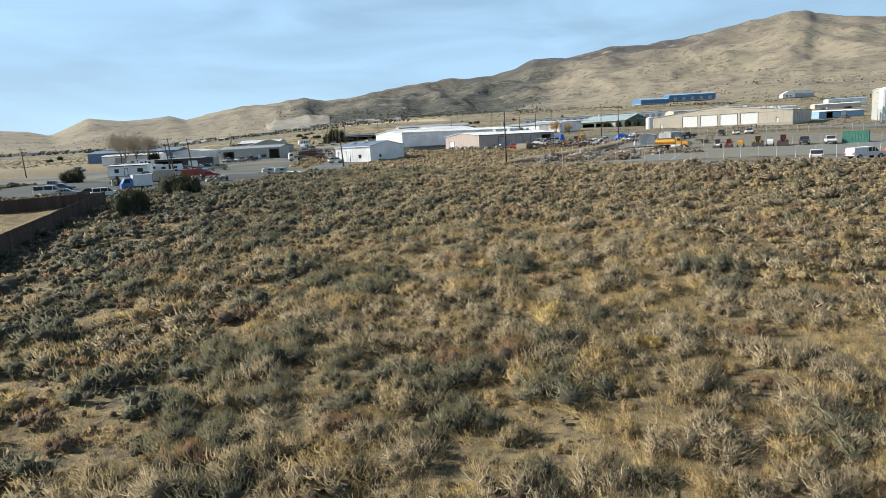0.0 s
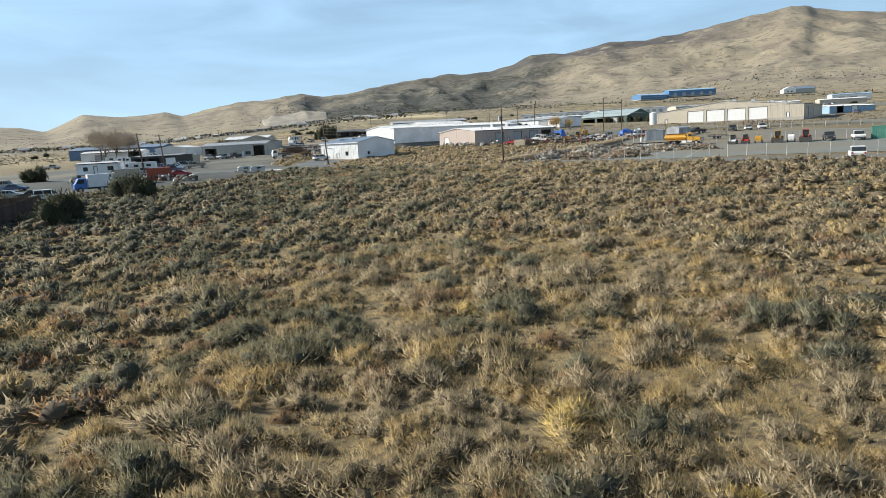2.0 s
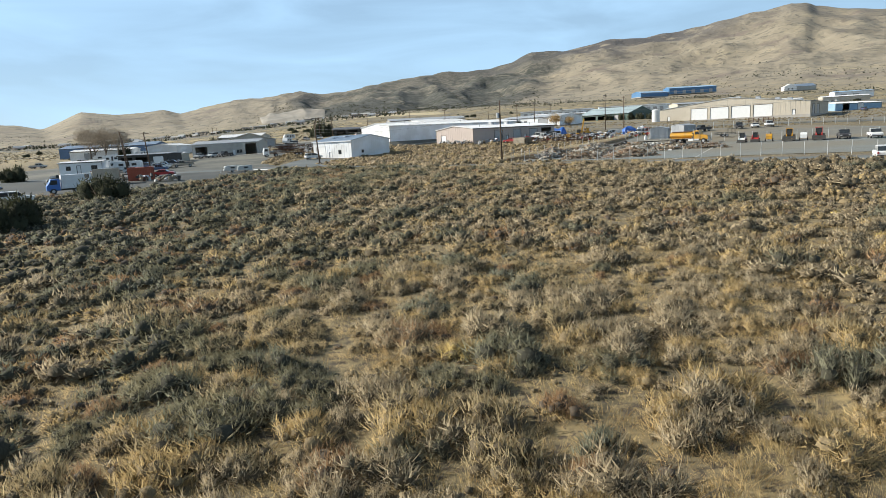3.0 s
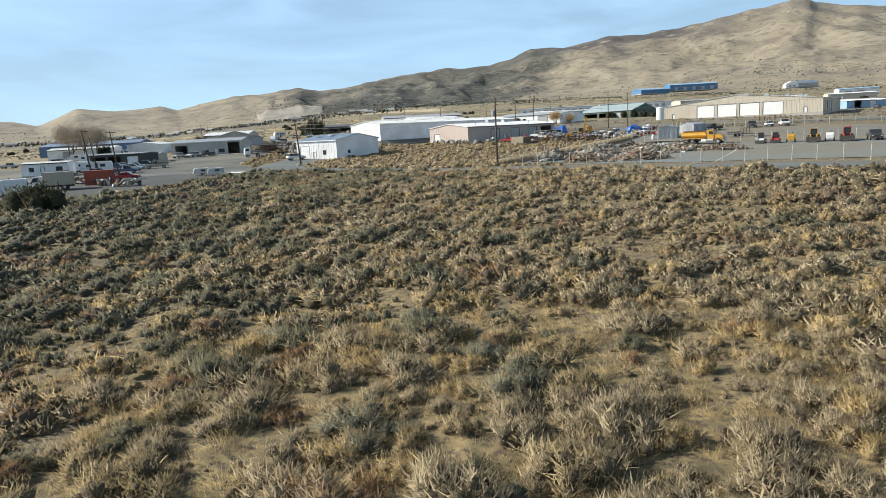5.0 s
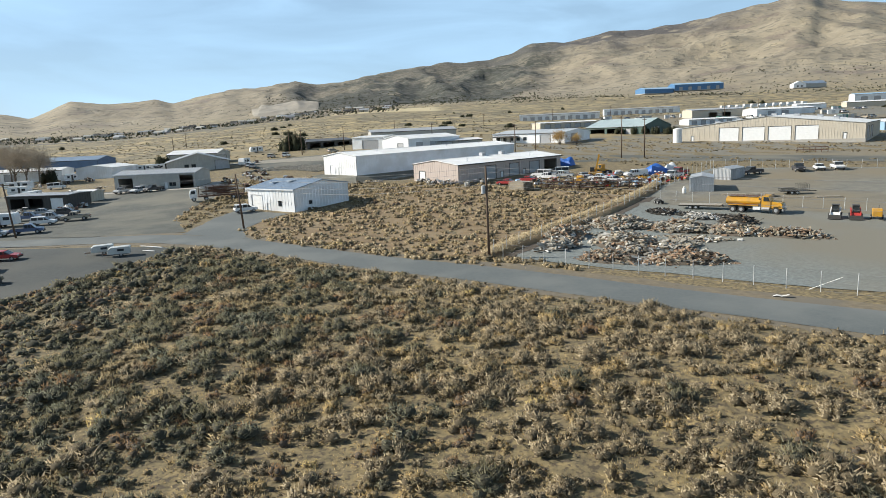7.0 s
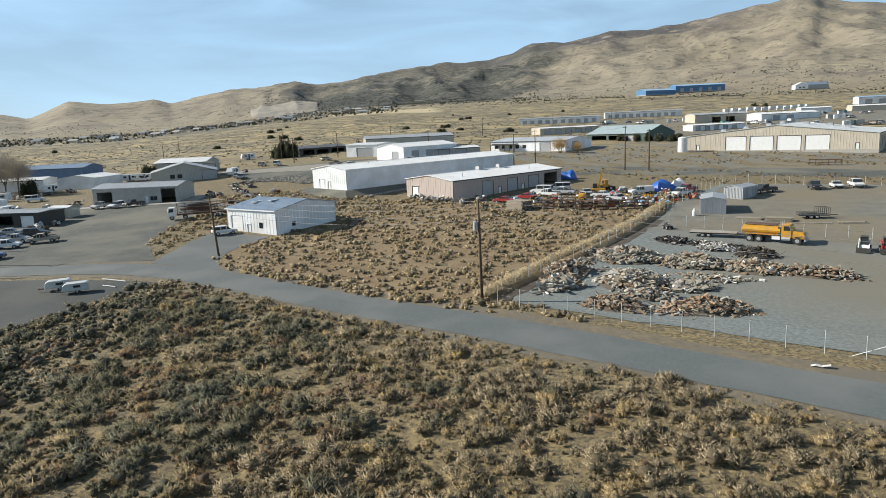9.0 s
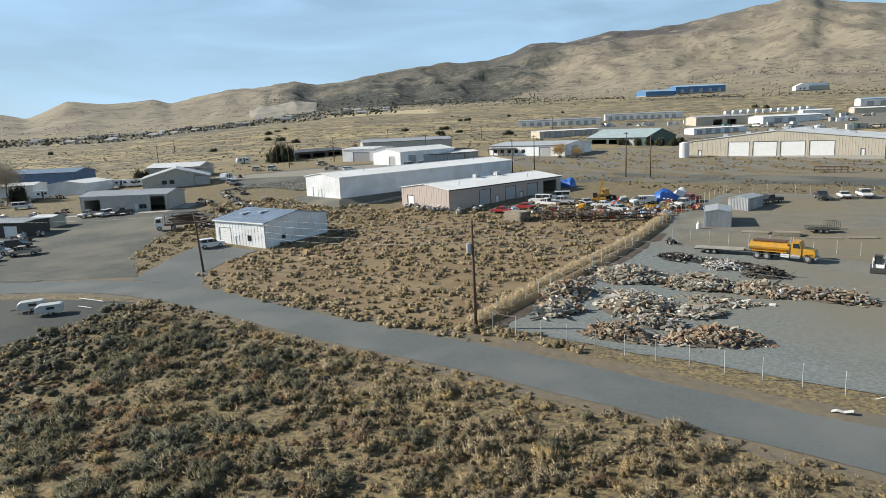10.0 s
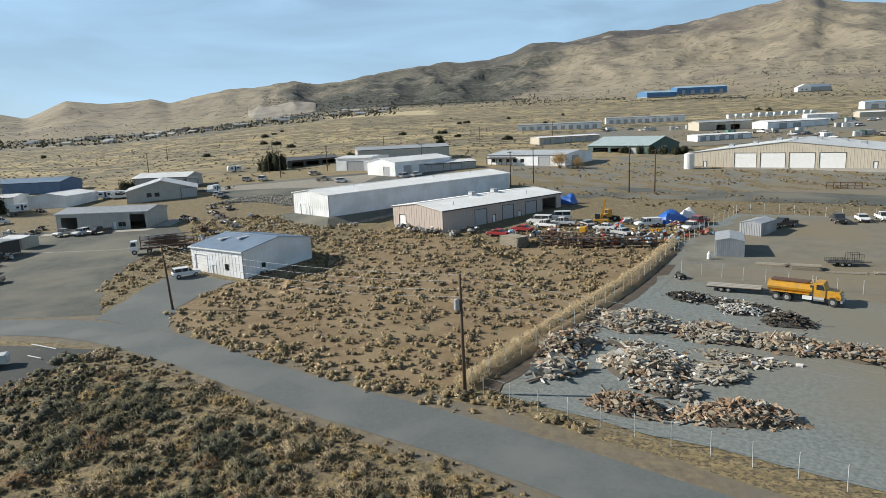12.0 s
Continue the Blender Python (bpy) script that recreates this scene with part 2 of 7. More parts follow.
def smooth_line(points, step):
    """A rounded line through the given points, as (x, y) every few metres."""
    p = np.array(points, float)
    d = np.concatenate([[0], np.cumsum(np.hypot(*np.diff(p, axis=0).T))])
    s = np.arange(0, d[-1], step)
    x, y = np.interp(s, d, p[:, 0]), np.interp(s, d, p[:, 1])
    k = np.ones(5) / 5
    for _ in range(4):
        x[2:-2], y[2:-2] = np.convolve(x, k, "valid"), np.convolve(y, k, "valid")
    return np.stack([x, y], 1)


ROADLINE = smooth_line(ROAD, 2.0)


def road_gap(x, y):
    """Distance from the road's middle; positive on the near (south) side."""
    x, y = np.atleast_1d(np.asarray(x, float)), np.atleast_1d(np.asarray(y, float))
    out = np.full(x.shape, 1e3)
    near = (x > -140) & (x < 280) & (y > 0) & (y < 260)
    if near.any():
        px, py = x[near], y[near]
        d2 = (px[:, None] - ROADLINE[:, 0]) ** 2 + (py[:, None] - ROADLINE[:, 1]) ** 2
        i = d2.argmin(1).clip(1, len(ROADLINE) - 2)
        t = ROADLINE[i + 1] - ROADLINE[i - 1]
        side = np.sign(t[:, 1] * (px - ROADLINE[i, 0]) - t[:, 0] * (py - ROADLINE[i, 1]))
        out[near] = side * np.sqrt(d2.min(1))
    return out


def waves(x, y, size, seed):
    """Cheap smooth noise between about -1 and 1."""
    r = np.random.RandomState(seed)
    z = 0
    for i in range(6):
        a, p = r.uniform(0, 6.283), r.uniform(0, 6.283)
        f = 6.283 / (size * r.uniform(0.7, 1.5))
        z = z + np.sin((x * np.cos(a) + y * np.sin(a)) * f + p)
    return z / 3


def land(x, y, rough=True):
    """Height of the ground."""
    x, y = np.atleast_1d(np.asarray(x, float)), np.atleast_1d(np.asarray(y, float))
    z = np.interp(y, KNOT_Y, KNOT_Z)
    bear = np.where(y > 0, -x / (np.abs(y) + 50), 0)
    z = np.where(z > 0, z * (1 - 0.5 * ease(0.05, 0.45, bear)), z)
    z = z + 0.012 * np.clip(x, 0, 100) * ease(0, 60, y) * (1 - ease(200, 320, y))
    gap = road_gap(x, y)
    # a low bank along the near side of the road, a shallow ditch by its edges
    z = z + 0.35 * ease(4.5, 9, gap) * (1 - ease(14, 40, gap)) * (gap < 200)
    if rough:
        calm = ease(3.5, 8, np.abs(gap))
        open_land = np.where(gap > 0, 1, 0.14 + 0.86 * ease(330, 420, y))
        calm = calm * (1 - ease(-1.5, 1.5, -27.5 - (166 - y) * 0.45 - x) * ease(112, 118, y) * (gap > 0))
        z = z + calm * open_land * (0.13 * waves(x, y, 9, 3) + 0.06 * waves(x, y, 3.1, 4))
        z = z + ease(350, 700, y) * 1.2 * waves(x, y, 160, 5)
    return z


def ridged(x, y, size, seed, octaves=5):
    z, amp = 0, 1.0
    for o in range(octaves):
        z = z + amp * (1 - np.abs(waves(x + 60 * waves(x, y, size * 0.8, seed + 40 + o), y, size, seed + o)))
        amp, size = amp * 0.5, size * 0.5
    return z / 2


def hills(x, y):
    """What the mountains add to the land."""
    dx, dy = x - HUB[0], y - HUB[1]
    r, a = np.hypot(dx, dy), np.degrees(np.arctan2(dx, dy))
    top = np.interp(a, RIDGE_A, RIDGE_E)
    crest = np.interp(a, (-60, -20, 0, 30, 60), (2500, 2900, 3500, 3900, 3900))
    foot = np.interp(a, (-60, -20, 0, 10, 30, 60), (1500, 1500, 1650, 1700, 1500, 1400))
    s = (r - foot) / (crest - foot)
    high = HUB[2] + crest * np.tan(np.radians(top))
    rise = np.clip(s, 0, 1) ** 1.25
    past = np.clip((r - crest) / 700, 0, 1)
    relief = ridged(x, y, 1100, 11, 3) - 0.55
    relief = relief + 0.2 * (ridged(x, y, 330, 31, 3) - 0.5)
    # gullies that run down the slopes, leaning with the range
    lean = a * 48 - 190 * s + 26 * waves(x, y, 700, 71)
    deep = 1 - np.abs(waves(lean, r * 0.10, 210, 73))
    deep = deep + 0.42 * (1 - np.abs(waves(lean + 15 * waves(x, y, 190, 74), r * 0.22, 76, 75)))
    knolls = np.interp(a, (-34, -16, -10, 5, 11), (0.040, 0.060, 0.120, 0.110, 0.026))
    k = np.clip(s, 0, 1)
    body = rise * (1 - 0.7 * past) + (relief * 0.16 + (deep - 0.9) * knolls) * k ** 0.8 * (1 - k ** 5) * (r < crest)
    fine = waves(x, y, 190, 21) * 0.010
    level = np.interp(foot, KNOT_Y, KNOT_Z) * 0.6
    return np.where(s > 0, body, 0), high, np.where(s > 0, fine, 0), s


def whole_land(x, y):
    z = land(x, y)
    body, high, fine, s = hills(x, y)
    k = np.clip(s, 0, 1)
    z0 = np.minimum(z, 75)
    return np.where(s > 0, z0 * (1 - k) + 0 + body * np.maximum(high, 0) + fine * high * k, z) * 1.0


def mesh_object(name, verts, faces, materials, parent=None, idx=None, smooth=False):
    me = bpy.data.meshes.new(name)
    me.from_pydata([tuple(v) for v in verts], [], [tuple(f) for f in faces])
    for m in materials if isinstance(materials, (list, tuple)) else [materials]:
        me.materials.append(m)
    if idx is not None:
        me.polygons.foreach_set("material_index", np.array(idx, np.int32))
    if smooth:
        me.polygons.foreach_set("use_smooth", np.ones(len(me.polygons), bool))
    me.update()
    ob = new(name, me)
    if parent:
        ob.parent = parent
    return ob


def grid_faces(rows, cols, wrap=False):
    i = np.arange((rows - 1) * cols if wrap else (rows - 1) * (cols - 1))
    if wrap:
        r, c = i // cols, i % cols
        d = (c + 1) % cols
    else:
        r, c = i // (cols - 1), i % (cols - 1)
        d = c + 1
    return np.stack([r * cols + c, r * cols + d, (r + 1) * cols + d, (r + 1) * cols + c], 1)


def covers(x, y):
    """What grows or lies on the far slopes, 0 to 1: brush, rock with one cleft's shade, a stubble field and the distant
    town.
    """
    s = hills(x, y)[3]
    r, a = np.hypot(x - HUB[0], y - HUB[1]), np.degrees(np.arctan2(x - HUB[0], y - HUB[1]))
    wob = 1.6 * waves(x, y, 420, 81)
    brush = ease(-15, -10, a + wob) * (1 - ease(4.5, 8.5, a + wob - 5 * s)) * ease(-0.12, 0.05, s) * (1 - 0.55 * ease(0.55, 0.95, s + 0.12 * wob))
    rock = ease(0.74, 0.93, s + 0.05 * wob) * ease(-4, 6, a) * (1 - 0.6 * ease(19, 27, a)) * (s < 1.2)
    # a cleft in the range, its shade laid in as dark rock colour
    rock = np.maximum(rock, 0.8 * ease(12, 13.5, a) * (1 - ease(15.5, 17.5, a)) * ease(0.66, 0.78, s + 0.05 * wob))
    stubble = ease(-9.6, -8.4, a + 0.3 * wob) * (1 - ease(-0.5, 1.0, a + 0.3 * wob)) * ease(960, 1010, r + 25 * wob) * (1 - ease(1180, 1260, r + 25 * wob))
    town = (1 - ease(-9.5, -7.5, a + 0.4 * wob)) * ease(930, 1010, r + 30 * wob) * (1 - ease(1420, 1520, r))
    return {"brush": brush, "rock": rock, "stubble": 0.8 * stubble, "town": town}


def build_ground():
    az = np.radians(np.concatenate([np.arange(-46, 46.01, 0.31), np.arange(49, 314, 5)]))
    rad = np.concatenate([np.arange(4, 250, 2.5), 250 * 1.013 ** np.arange(0, 240)])
    rad = rad[rad < 4700]
    R, A = np.meshgrid(rad, az, indexing="ij")
    x, y = 8 + R * np.sin(A), -40 + R * np.cos(A)
    z = whole_land(x.ravel(), y.ravel())
    masks = covers(x.ravel(), y.ravel())
    v = np.stack([x.ravel(), y.ravel(), z], 1)
    f = grid_faces(len(rad), len(az), True)[:, ::-1]
    hub = len(v)
    v = np.vstack([v, [8, -40, land(8, -40)[0]]])
    n = len(az)
    caps = [(hub, (k + 1) % n, k) for k in range(n)]
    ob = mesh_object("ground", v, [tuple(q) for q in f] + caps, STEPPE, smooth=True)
    for name, value in masks.items():
        ob.data.attributes.new(name, "FLOAT", "POINT").data.foreach_set("value", np.append(value, 0).astype(np.float32))
    tagged(ob, "dry brown steppe soil rising to bare tan hills", "ground", kind="structure")


def sheet(name, label, category, left, right, material, lift=0.05, across=5):
    """A strip laid on the land between two lines of points of the same length."""
    left, right = np.array(left, float), np.array(right, float)
    k = np.linspace(0, 1, across)
    x = left[:, None, 0] * (1 - k) + right[:, None, 0] * k
    y = left[:, None, 1] * (1 - k) + right[:, None, 1] * k
    z = land(x.ravel(), y.ravel(), False) + lift
    v = np.stack([x.ravel(), y.ravel(), z], 1)
    ob = mesh_object(name, v, grid_faces(len(left), across), material, smooth=True)
    return tagged(ob, label, category, kind="structure")


def offset_line(line, d):
    t = np.gradient(line, axis=0)
    t /= np.hypot(t[:, 0], t[:, 1])[:, None]
    return line + np.stack([t[:, 1], -t[:, 0]], 1) * d


def ragged(line, amount, seed):
    """The line with small sideways wobble, as a worn edge has."""
    r = np.random.RandomState(seed)
    w = r.normal(0, amount, len(line))
    return line + np.stack([w, w * r.uniform(-1, 1, len(line))], 1)


def patch(name, label, category, corners, material, lift=0.04, step=2.5, wobble=0.35, seed=1):
    """A piece of surfacing with a ragged outline: four or more corners given as two sides of equal length."""
    a = smooth_line(corners[0], step)
    b = np.array(corners[1], float)
    db = np.concatenate([[0], np.cumsum(np.hypot(*np.diff(b, axis=0).T))])
    s = np.linspace(0, db[-1], len(a))
    b = np.stack([np.interp(s, db, b[:, 0]), np.interp(s, db, b[:, 1])], 1)
    wide = int(max(np.hypot(*(a - b).T)) / step) + 2
    return sheet(name, label, category, ragged(a, wobble, seed), ragged(b, wobble, seed + 1), material, lift, wide)


build_ground()


def quarry():
    """A pale terraced cut in the foot of the hills."""
    k, j = np.meshgrid(np.linspace(0, 1, 40), np.linspace(0, 1, 16), indexing="ij")
    a = np.radians(-15.2 + 5.6 * k)
    rim = 25 * waves(k * 300, 0 * k, 90, 61)
    d = 1560 + 40 * np.sin(k * 3.1) + (330 + rim) * j
    x, y = 11 + d * np.sin(a), 77 + d * np.cos(a)
    z = whole_land(x.ravel(), y.ravel()).reshape(x.shape)
    high = np.sin(np.clip(k * 1.02, 0, 1) * 3.1416) ** 0.5 * np.sin(j * 3.1416) ** 0.5
    z = z - 3 + 8 * high + 2.0 * np.floor(j * 4)
    v = np.stack([x.ravel(), y.ravel(), z.ravel()], 1)
    ob = mesh_object("quarry", v, grid_faces(40, 16)[:, ::-1], mat("quarry_rock", (0.33, 0.305, 0.255), (0.24, 0.22, 0.185), 0.02, 0.95, c=(0.28, 0.25, 0.205), big=0.008, bump=2.0, bump_scale=0.08), smooth=False)
    tagged(ob, "pale bare rock quarry cut into the hillside", "quarry", kind="structure")


quarry()
patch("vacant_lot", "bare brown soil of the vacant lot", "bare ground", [((-24.5, 177), (-10, 163), (6, 150.5), (16.5, 148.5), (27, 163), (35, 173), (48, 190), (57, 205)), ((-27, 188), (-20, 197), (-9, 211), (-8, 222), (0, 236), (14, 225), (26, 213), (54, 206))], SOIL, 0.02, 2.0, 0.6, 16)
sheet("road_shoulder", "sandy dirt shoulder along the asphalt road", "road shoulder", ragged(offset_line(ROADLINE, -5.6), 0.35, 7), ragged(offset_line(ROADLINE, 4.9), 0.35, 8), SHOULDER, 0.03)
sheet("road", "worn grey asphalt road without markings", "road", ragged(offset_line(ROADLINE, -3.3), 0.05, 9), ragged(offset_line(ROADLINE, 3.3), 0.06, 10), ASPHALT, 0.07, 9)
patch("yard_gravel", "grey gravel storage yard with tan dust patches", "gravel yard", [((18, 148), (26, 163), (34, 173.5), (47, 190), (57, 206), (70, 222), (80, 232)), ((22, 144.6), (40, 131), (60, 115.5), (80, 104), (112, 118), (125, 160), (112, 216))], GRAVEL, 0.05, seed=3)
patch("yard_dirt", "tan packed dirt in the upper yard", "bare ground", [((50, 183), (57, 203), (66, 215), (80, 229)), ((92, 150), (108, 150), (118, 168), (112, 213))], YARD_SOIL, 0.075, 2.5, 0.9, 41)
patch("lot_gravel", "grey-brown gravel lot before the workshops", "gravel lot", [((-36, 181), (-44, 196), (-46, 215), (-44, 238), (-52, 252)), ((-150, 182), (-150, 196), (-140, 225), (-130, 245), (-120, 262))], LOT, 0.05, seed=5)
patch("side_lot", "dark asphalt lot beside the road", "parking lot", [((-27.5, 166), (-31.5, 157), (-36, 146), (-41, 136), (-48, 120)), ((-100, 179), (-105, 165), (-105, 150), (-100, 135), (-90, 122))], DARK_ASPHALT, 0.045, seed=6)
patch("driveway", "dark asphalt driveway to the white metal building", "driveway", [((-22, 171.5), (-27, 180), (-25, 190), (-21, 196.5)), ((-36, 179), (-36, 186), (-36, 196), (-33, 205))], ASPHALT, 0.06, seed=12)
patch("industrial_ground", "grey-brown packed soil between the sheds", "bare ground", [((62, 262), (112, 236), (170, 205), (240, 230)), ((30, 345), (95, 372), (180, 345), (290, 330))], YARD_SOIL, 0.02, 4.0, 0.8, 31)
patch("shed_ground", "grey gravel round the far sheds", "bare ground", [((112, 400), (170, 408), (240, 420), (330, 430)), ((120, 560), (200, 590), (290, 610), (390, 600))], YARD_SOIL, 0.25, 8.0, 2.0, 32)
patch("back_road", "grey gravel road behind the workshops", "gravel road", [((-10, 262), (30, 283), (50, 292), (110, 255), (160, 215)), ((-10, 258), (35, 270), (62, 262), (100, 240), (150, 205))], LOT, 0.04, seed=13)
patch("pad", "pale gravel yard behind the long white building", "gravel lot", [((-45, 285), (-10, 300), (25, 318)), ((-75, 330), (-30, 345), (20, 360))], LOT, 0.05, seed=14)
# bare earth, coloured dark for the shade that falls beside the fence grass
patch("fence_ditch", "strip of bare earth darkened for shade along the side fence", "ditch", [((17.2, 149.2), (27.2, 162.6), (34.8, 172.2), (42.7, 182.4), (50, 193)), ((18.6, 148.2), (28.6, 161.8), (36.5, 171.3), (44.4, 181.5), (51.5, 192))], mat("shade_darkened_earth", (0.10, 0.08, 0.06), (0.07, 0.055, 0.042), 1.5, 0.95, bump=0.08, bump_scale=3), 0.08, 1.5, 0.3, 15)



def fence_bank():
    """The low earth bank that carries the side fence, steep towards the yard."""
    line = smooth_line(((16.0, 149.3), (27, 162.6), (34.6, 172.2), (42.5, 182.4), (49.6, 193.2), (56, 203)), 1.0)
    across, up = (-3.6, -2.0, -0.9, -0.2, 0.45, 0.9), (-0.05, 0.35, 0.66, 0.72, 0.12, -0.05)
    r = np.random.RandomState(4)
    p = np.stack([offset_line(line, d) for d in across], 1)
    ends = ease(0, 4, np.arange(len(line)))[:, None] * ease(0, 6, np.arange(len(line))[::-1])[:, None]
    z = land(p[..., 0].ravel(), p[..., 1].ravel(), False).reshape(p.shape[:2]) + np.array(up) * ends + r.normal(0, 0.04, p.shape[:2])
    ob = mesh_object("earth_bank", np.concatenate([p, z[..., None]], 2).reshape(-1, 3), grid_faces(len(line), 6), SOIL, smooth=True)
    tagged(ob, "low bare earth bank under the side fence", "bank", kind="structure")


fence_bank()

# ---- mesh building ----
class Mesh:
    def __init__(self):
        self.v, self.f, self.i = [], [], []

    def add(self, v, f, mi=0):
        o = len(self.v)
        self.v += [tuple(p) for p in v]
        self.f += [tuple(o + k for k in q) for q in f]
        self.i += [mi] * len(f)
        return self

    def box(self, x0, x1, y0, y1, z0, z1, mi=0):
        v = [(x, y, z) for z in (z0, z1) for y in (y0, y1) for x in (x0, x1)]
        return self.add(v, [(0, 2, 3, 1), (4, 5, 7, 6), (0, 1, 5, 4), (2, 6, 7, 3), (0, 4, 6, 2), (1, 3, 7, 5)], mi)

    def prism(self, outline, a, b, axis="x", mi=0):
        """A polygon in the two other axes, drawn out along one axis from a to b."""
        n = len(outline)
        put = {"x": lambda p, d: (d, p[0], p[1]), "y": lambda p, d: (p[0], d, p[1]), "z": lambda p, d: (p[0], p[1], d)}[axis]
        v = [put(p, a) for p in outline] + [put(p, b) for p in outline]
        f = [tuple(range(n))[::-1], tuple(range(n, 2 * n))] + [(k, (k + 1) % n, n + (k + 1) % n, n + k) for k in range(n)]
        if axis == "y":
            f = [q[::-1] for q in f]
        return self.add(v, f, mi)

    def tube(self, p, q, r0, r1=None, n=8, mi=0, caps=True):
        p, q = Vector(p), Vector(q)
        r1 = r0 if r1 is None else r1
        d = (q - p).normalized()
        u = d.orthogonal().normalized()
        w = d.cross(u)
        v = []
        for c, r in ((p, r0), (q, r1)):
            v += [c + (u * math.cos(6.2832 * k / n) + w * math.sin(6.2832 * k / n)) * r for k in range(n)]
        f = [(k, (k + 1) % n, n + (k + 1) % n, n + k) for k in range(n)]
        if caps:
            f += [tuple(range(n))[::-1], tuple(range(n, 2 * n))]
        return self.add(v, f, mi)

    def sweep(self, points, r, n=4, mi=0):
        """A round bar along a line of points."""
        p = [Vector(q) for q in points]
        o = len(self.v)
        for k, c in enumerate(p):
            d = (p[min(k + 1, len(p) - 1)] - p[max(k - 1, 0)]).normalized()
            u = d.cross(Vector((0, 0, 1))).normalized()
            w = u.cross(d)
            self.v += [tuple(c + (u * math.cos(6.2832 * j / n) + w * math.sin(6.2832 * j / n)) * r) for j in range(n)]
        f = [(o + k * n + j, o + k * n + (j + 1) % n, o + (k + 1) * n + (j + 1) % n, o + (k + 1) * n + j) for k in range(len(p) - 1) for j in range(n)]
        self.f += f
        self.i += [mi] * len(f)
        return self

    def place(self, m):
        self.v = [tuple(m @ Vector(p)) for p in self.v]
        return self


def part(name, b, material, parent, label="", smooth=False, at=None):
    """One mesh under a thing, or a thing itself where parent is None."""
    ob = mesh_object(name, b.v, b.f, material, parent, b.i if isinstance(material, (list, tuple)) else None, smooth)
    if at is not None:
        ob.matrix_basis = at
    if label:
        ob["label"] = label
    return ob


def thing(name, label, category, at, group=""):
    e = new(name)
    e.matrix_basis = at
    return tagged(e, label, category, group)


def stand(x, y, turn=0.0, lift=0.0):
    """A pose on the ground, turned by degrees about the upright."""
    return pose(x, y, float(land(x, y, False)[0]) + lift, 0, 0, turn)


def panelled(b, x0, x1, y, z0, z1, pitch=0.9, deep=0.035, mi=0):
    """A ribbed metal sheet facing -y."""
    n = max(1, int(round((x1 - x0) / pitch)))
    w = (x1 - x0) / n
    prof = []
    for k in range(n):
        o = x0 + k * w
        prof += [(o, y), (o + w * 0.78, y), (o + w * 0.82, y - deep), (o + w * 0.96, y - deep)]
    prof.append((x1, y))
    m = len(prof)
    v = [(p[0], p[1], z0) for p in prof] + [(p[0], p[1], z1) for p in prof]
    return b.add(v, [(k, k + 1, m + k + 1, m + k) for k in range(m - 1)], mi)


def holed_wall(b, length, height, holes, thick=0.2, rib=0.9, rise=0.0):
    """A wall from x 0 to length facing -y, ribbed, pierced by holes (x0, x1, z0, z1), with a gable of that rise on top."""
    edges = {0.0, length, length / 2, *[h[0] for h in holes], *[h[1] for h in holes]}
    out = {x: 0.0 for x in edges}
    if rib:
        n = max(1, int(round(length / rib)))
        w = length / n
        for k in range(n):
            for f, d in ((0.0, 0.0), (0.78, 0.0), (0.82, 0.035), (0.96, 0.035)):
                x = (k + f) * w
                if all(abs(x - e) > 0.02 for e in out):
                    out[x] = d
    xs = sorted(out)
    zs = sorted({0.0, height, *[h[2] for h in holes], *[h[3] for h in holes]})
    rows = [[z] * len(xs) for z in zs]
    if rise:
        rows.append([height + 0.02 + rise * (1 - abs(x - length / 2) / (length / 2)) for x in xs])
    c, r = len(xs), len(rows)
    o = len(b.v)
    for row in rows:
        b.v += [(x, -out[x], z) for x, z in zip(xs, row)]
    for row in rows:
        b.v += [(x, thick, z) for x, z in zip(xs, row)]
    back = o + r * c

    def solid(i, j):
        if i < 0 or j < 0 or i >= c - 1 or j >= r - 1:
            return False
        if j >= len(zs) - 1:
            return True
        mx, mz = (xs[i] + xs[i + 1]) / 2, (zs[j] + zs[j + 1]) / 2
        return not any(h[0] < mx < h[1] and h[2] < mz < h[3] for h in holes)

    f = []
    for j in range(r - 1):
        for i in range(c - 1):
            if not solid(i, j):
                continue
            p, q = o + j * c + i, back + j * c + i
            f += [(p, p + 1, p + c + 1, p + c), (q + 1, q, q + c, q + c + 1)]
            if not solid(i - 1, j):
                f.append((p, p + c, q + c, q))
            if not solid(i + 1, j):
                f.append((p + 1, q + 1, q + c + 1, p + c + 1))
            if not solid(i, j - 1):
                f.append((p, q, q + 1, p + 1))
            if not solid(i, j + 1):
                f.append((p + c, p + c + 1, q + c + 1, q + c))
    b.f += f
    b.i += [0] * len(f)


def roller_door(x0, x1, z0, z1, slats, deep):
    """A sectional door of stepped panels, set back in its opening."""
    b = Mesh()
    n = max(2, slats)
    prof = []
    for k in range(n):
        a, c = z0 + (z1 - z0) * k / n, z0 + (z1 - z0) * (k + 1) / n
        prof += [(deep, a), (deep, c - 0.04), (deep + 0.03, c - 0.03), (deep + 0.03, c)]
    return b.prism(prof + [(deep + 0.08, z1), (deep + 0.08, z0)], x0, x1, "x")


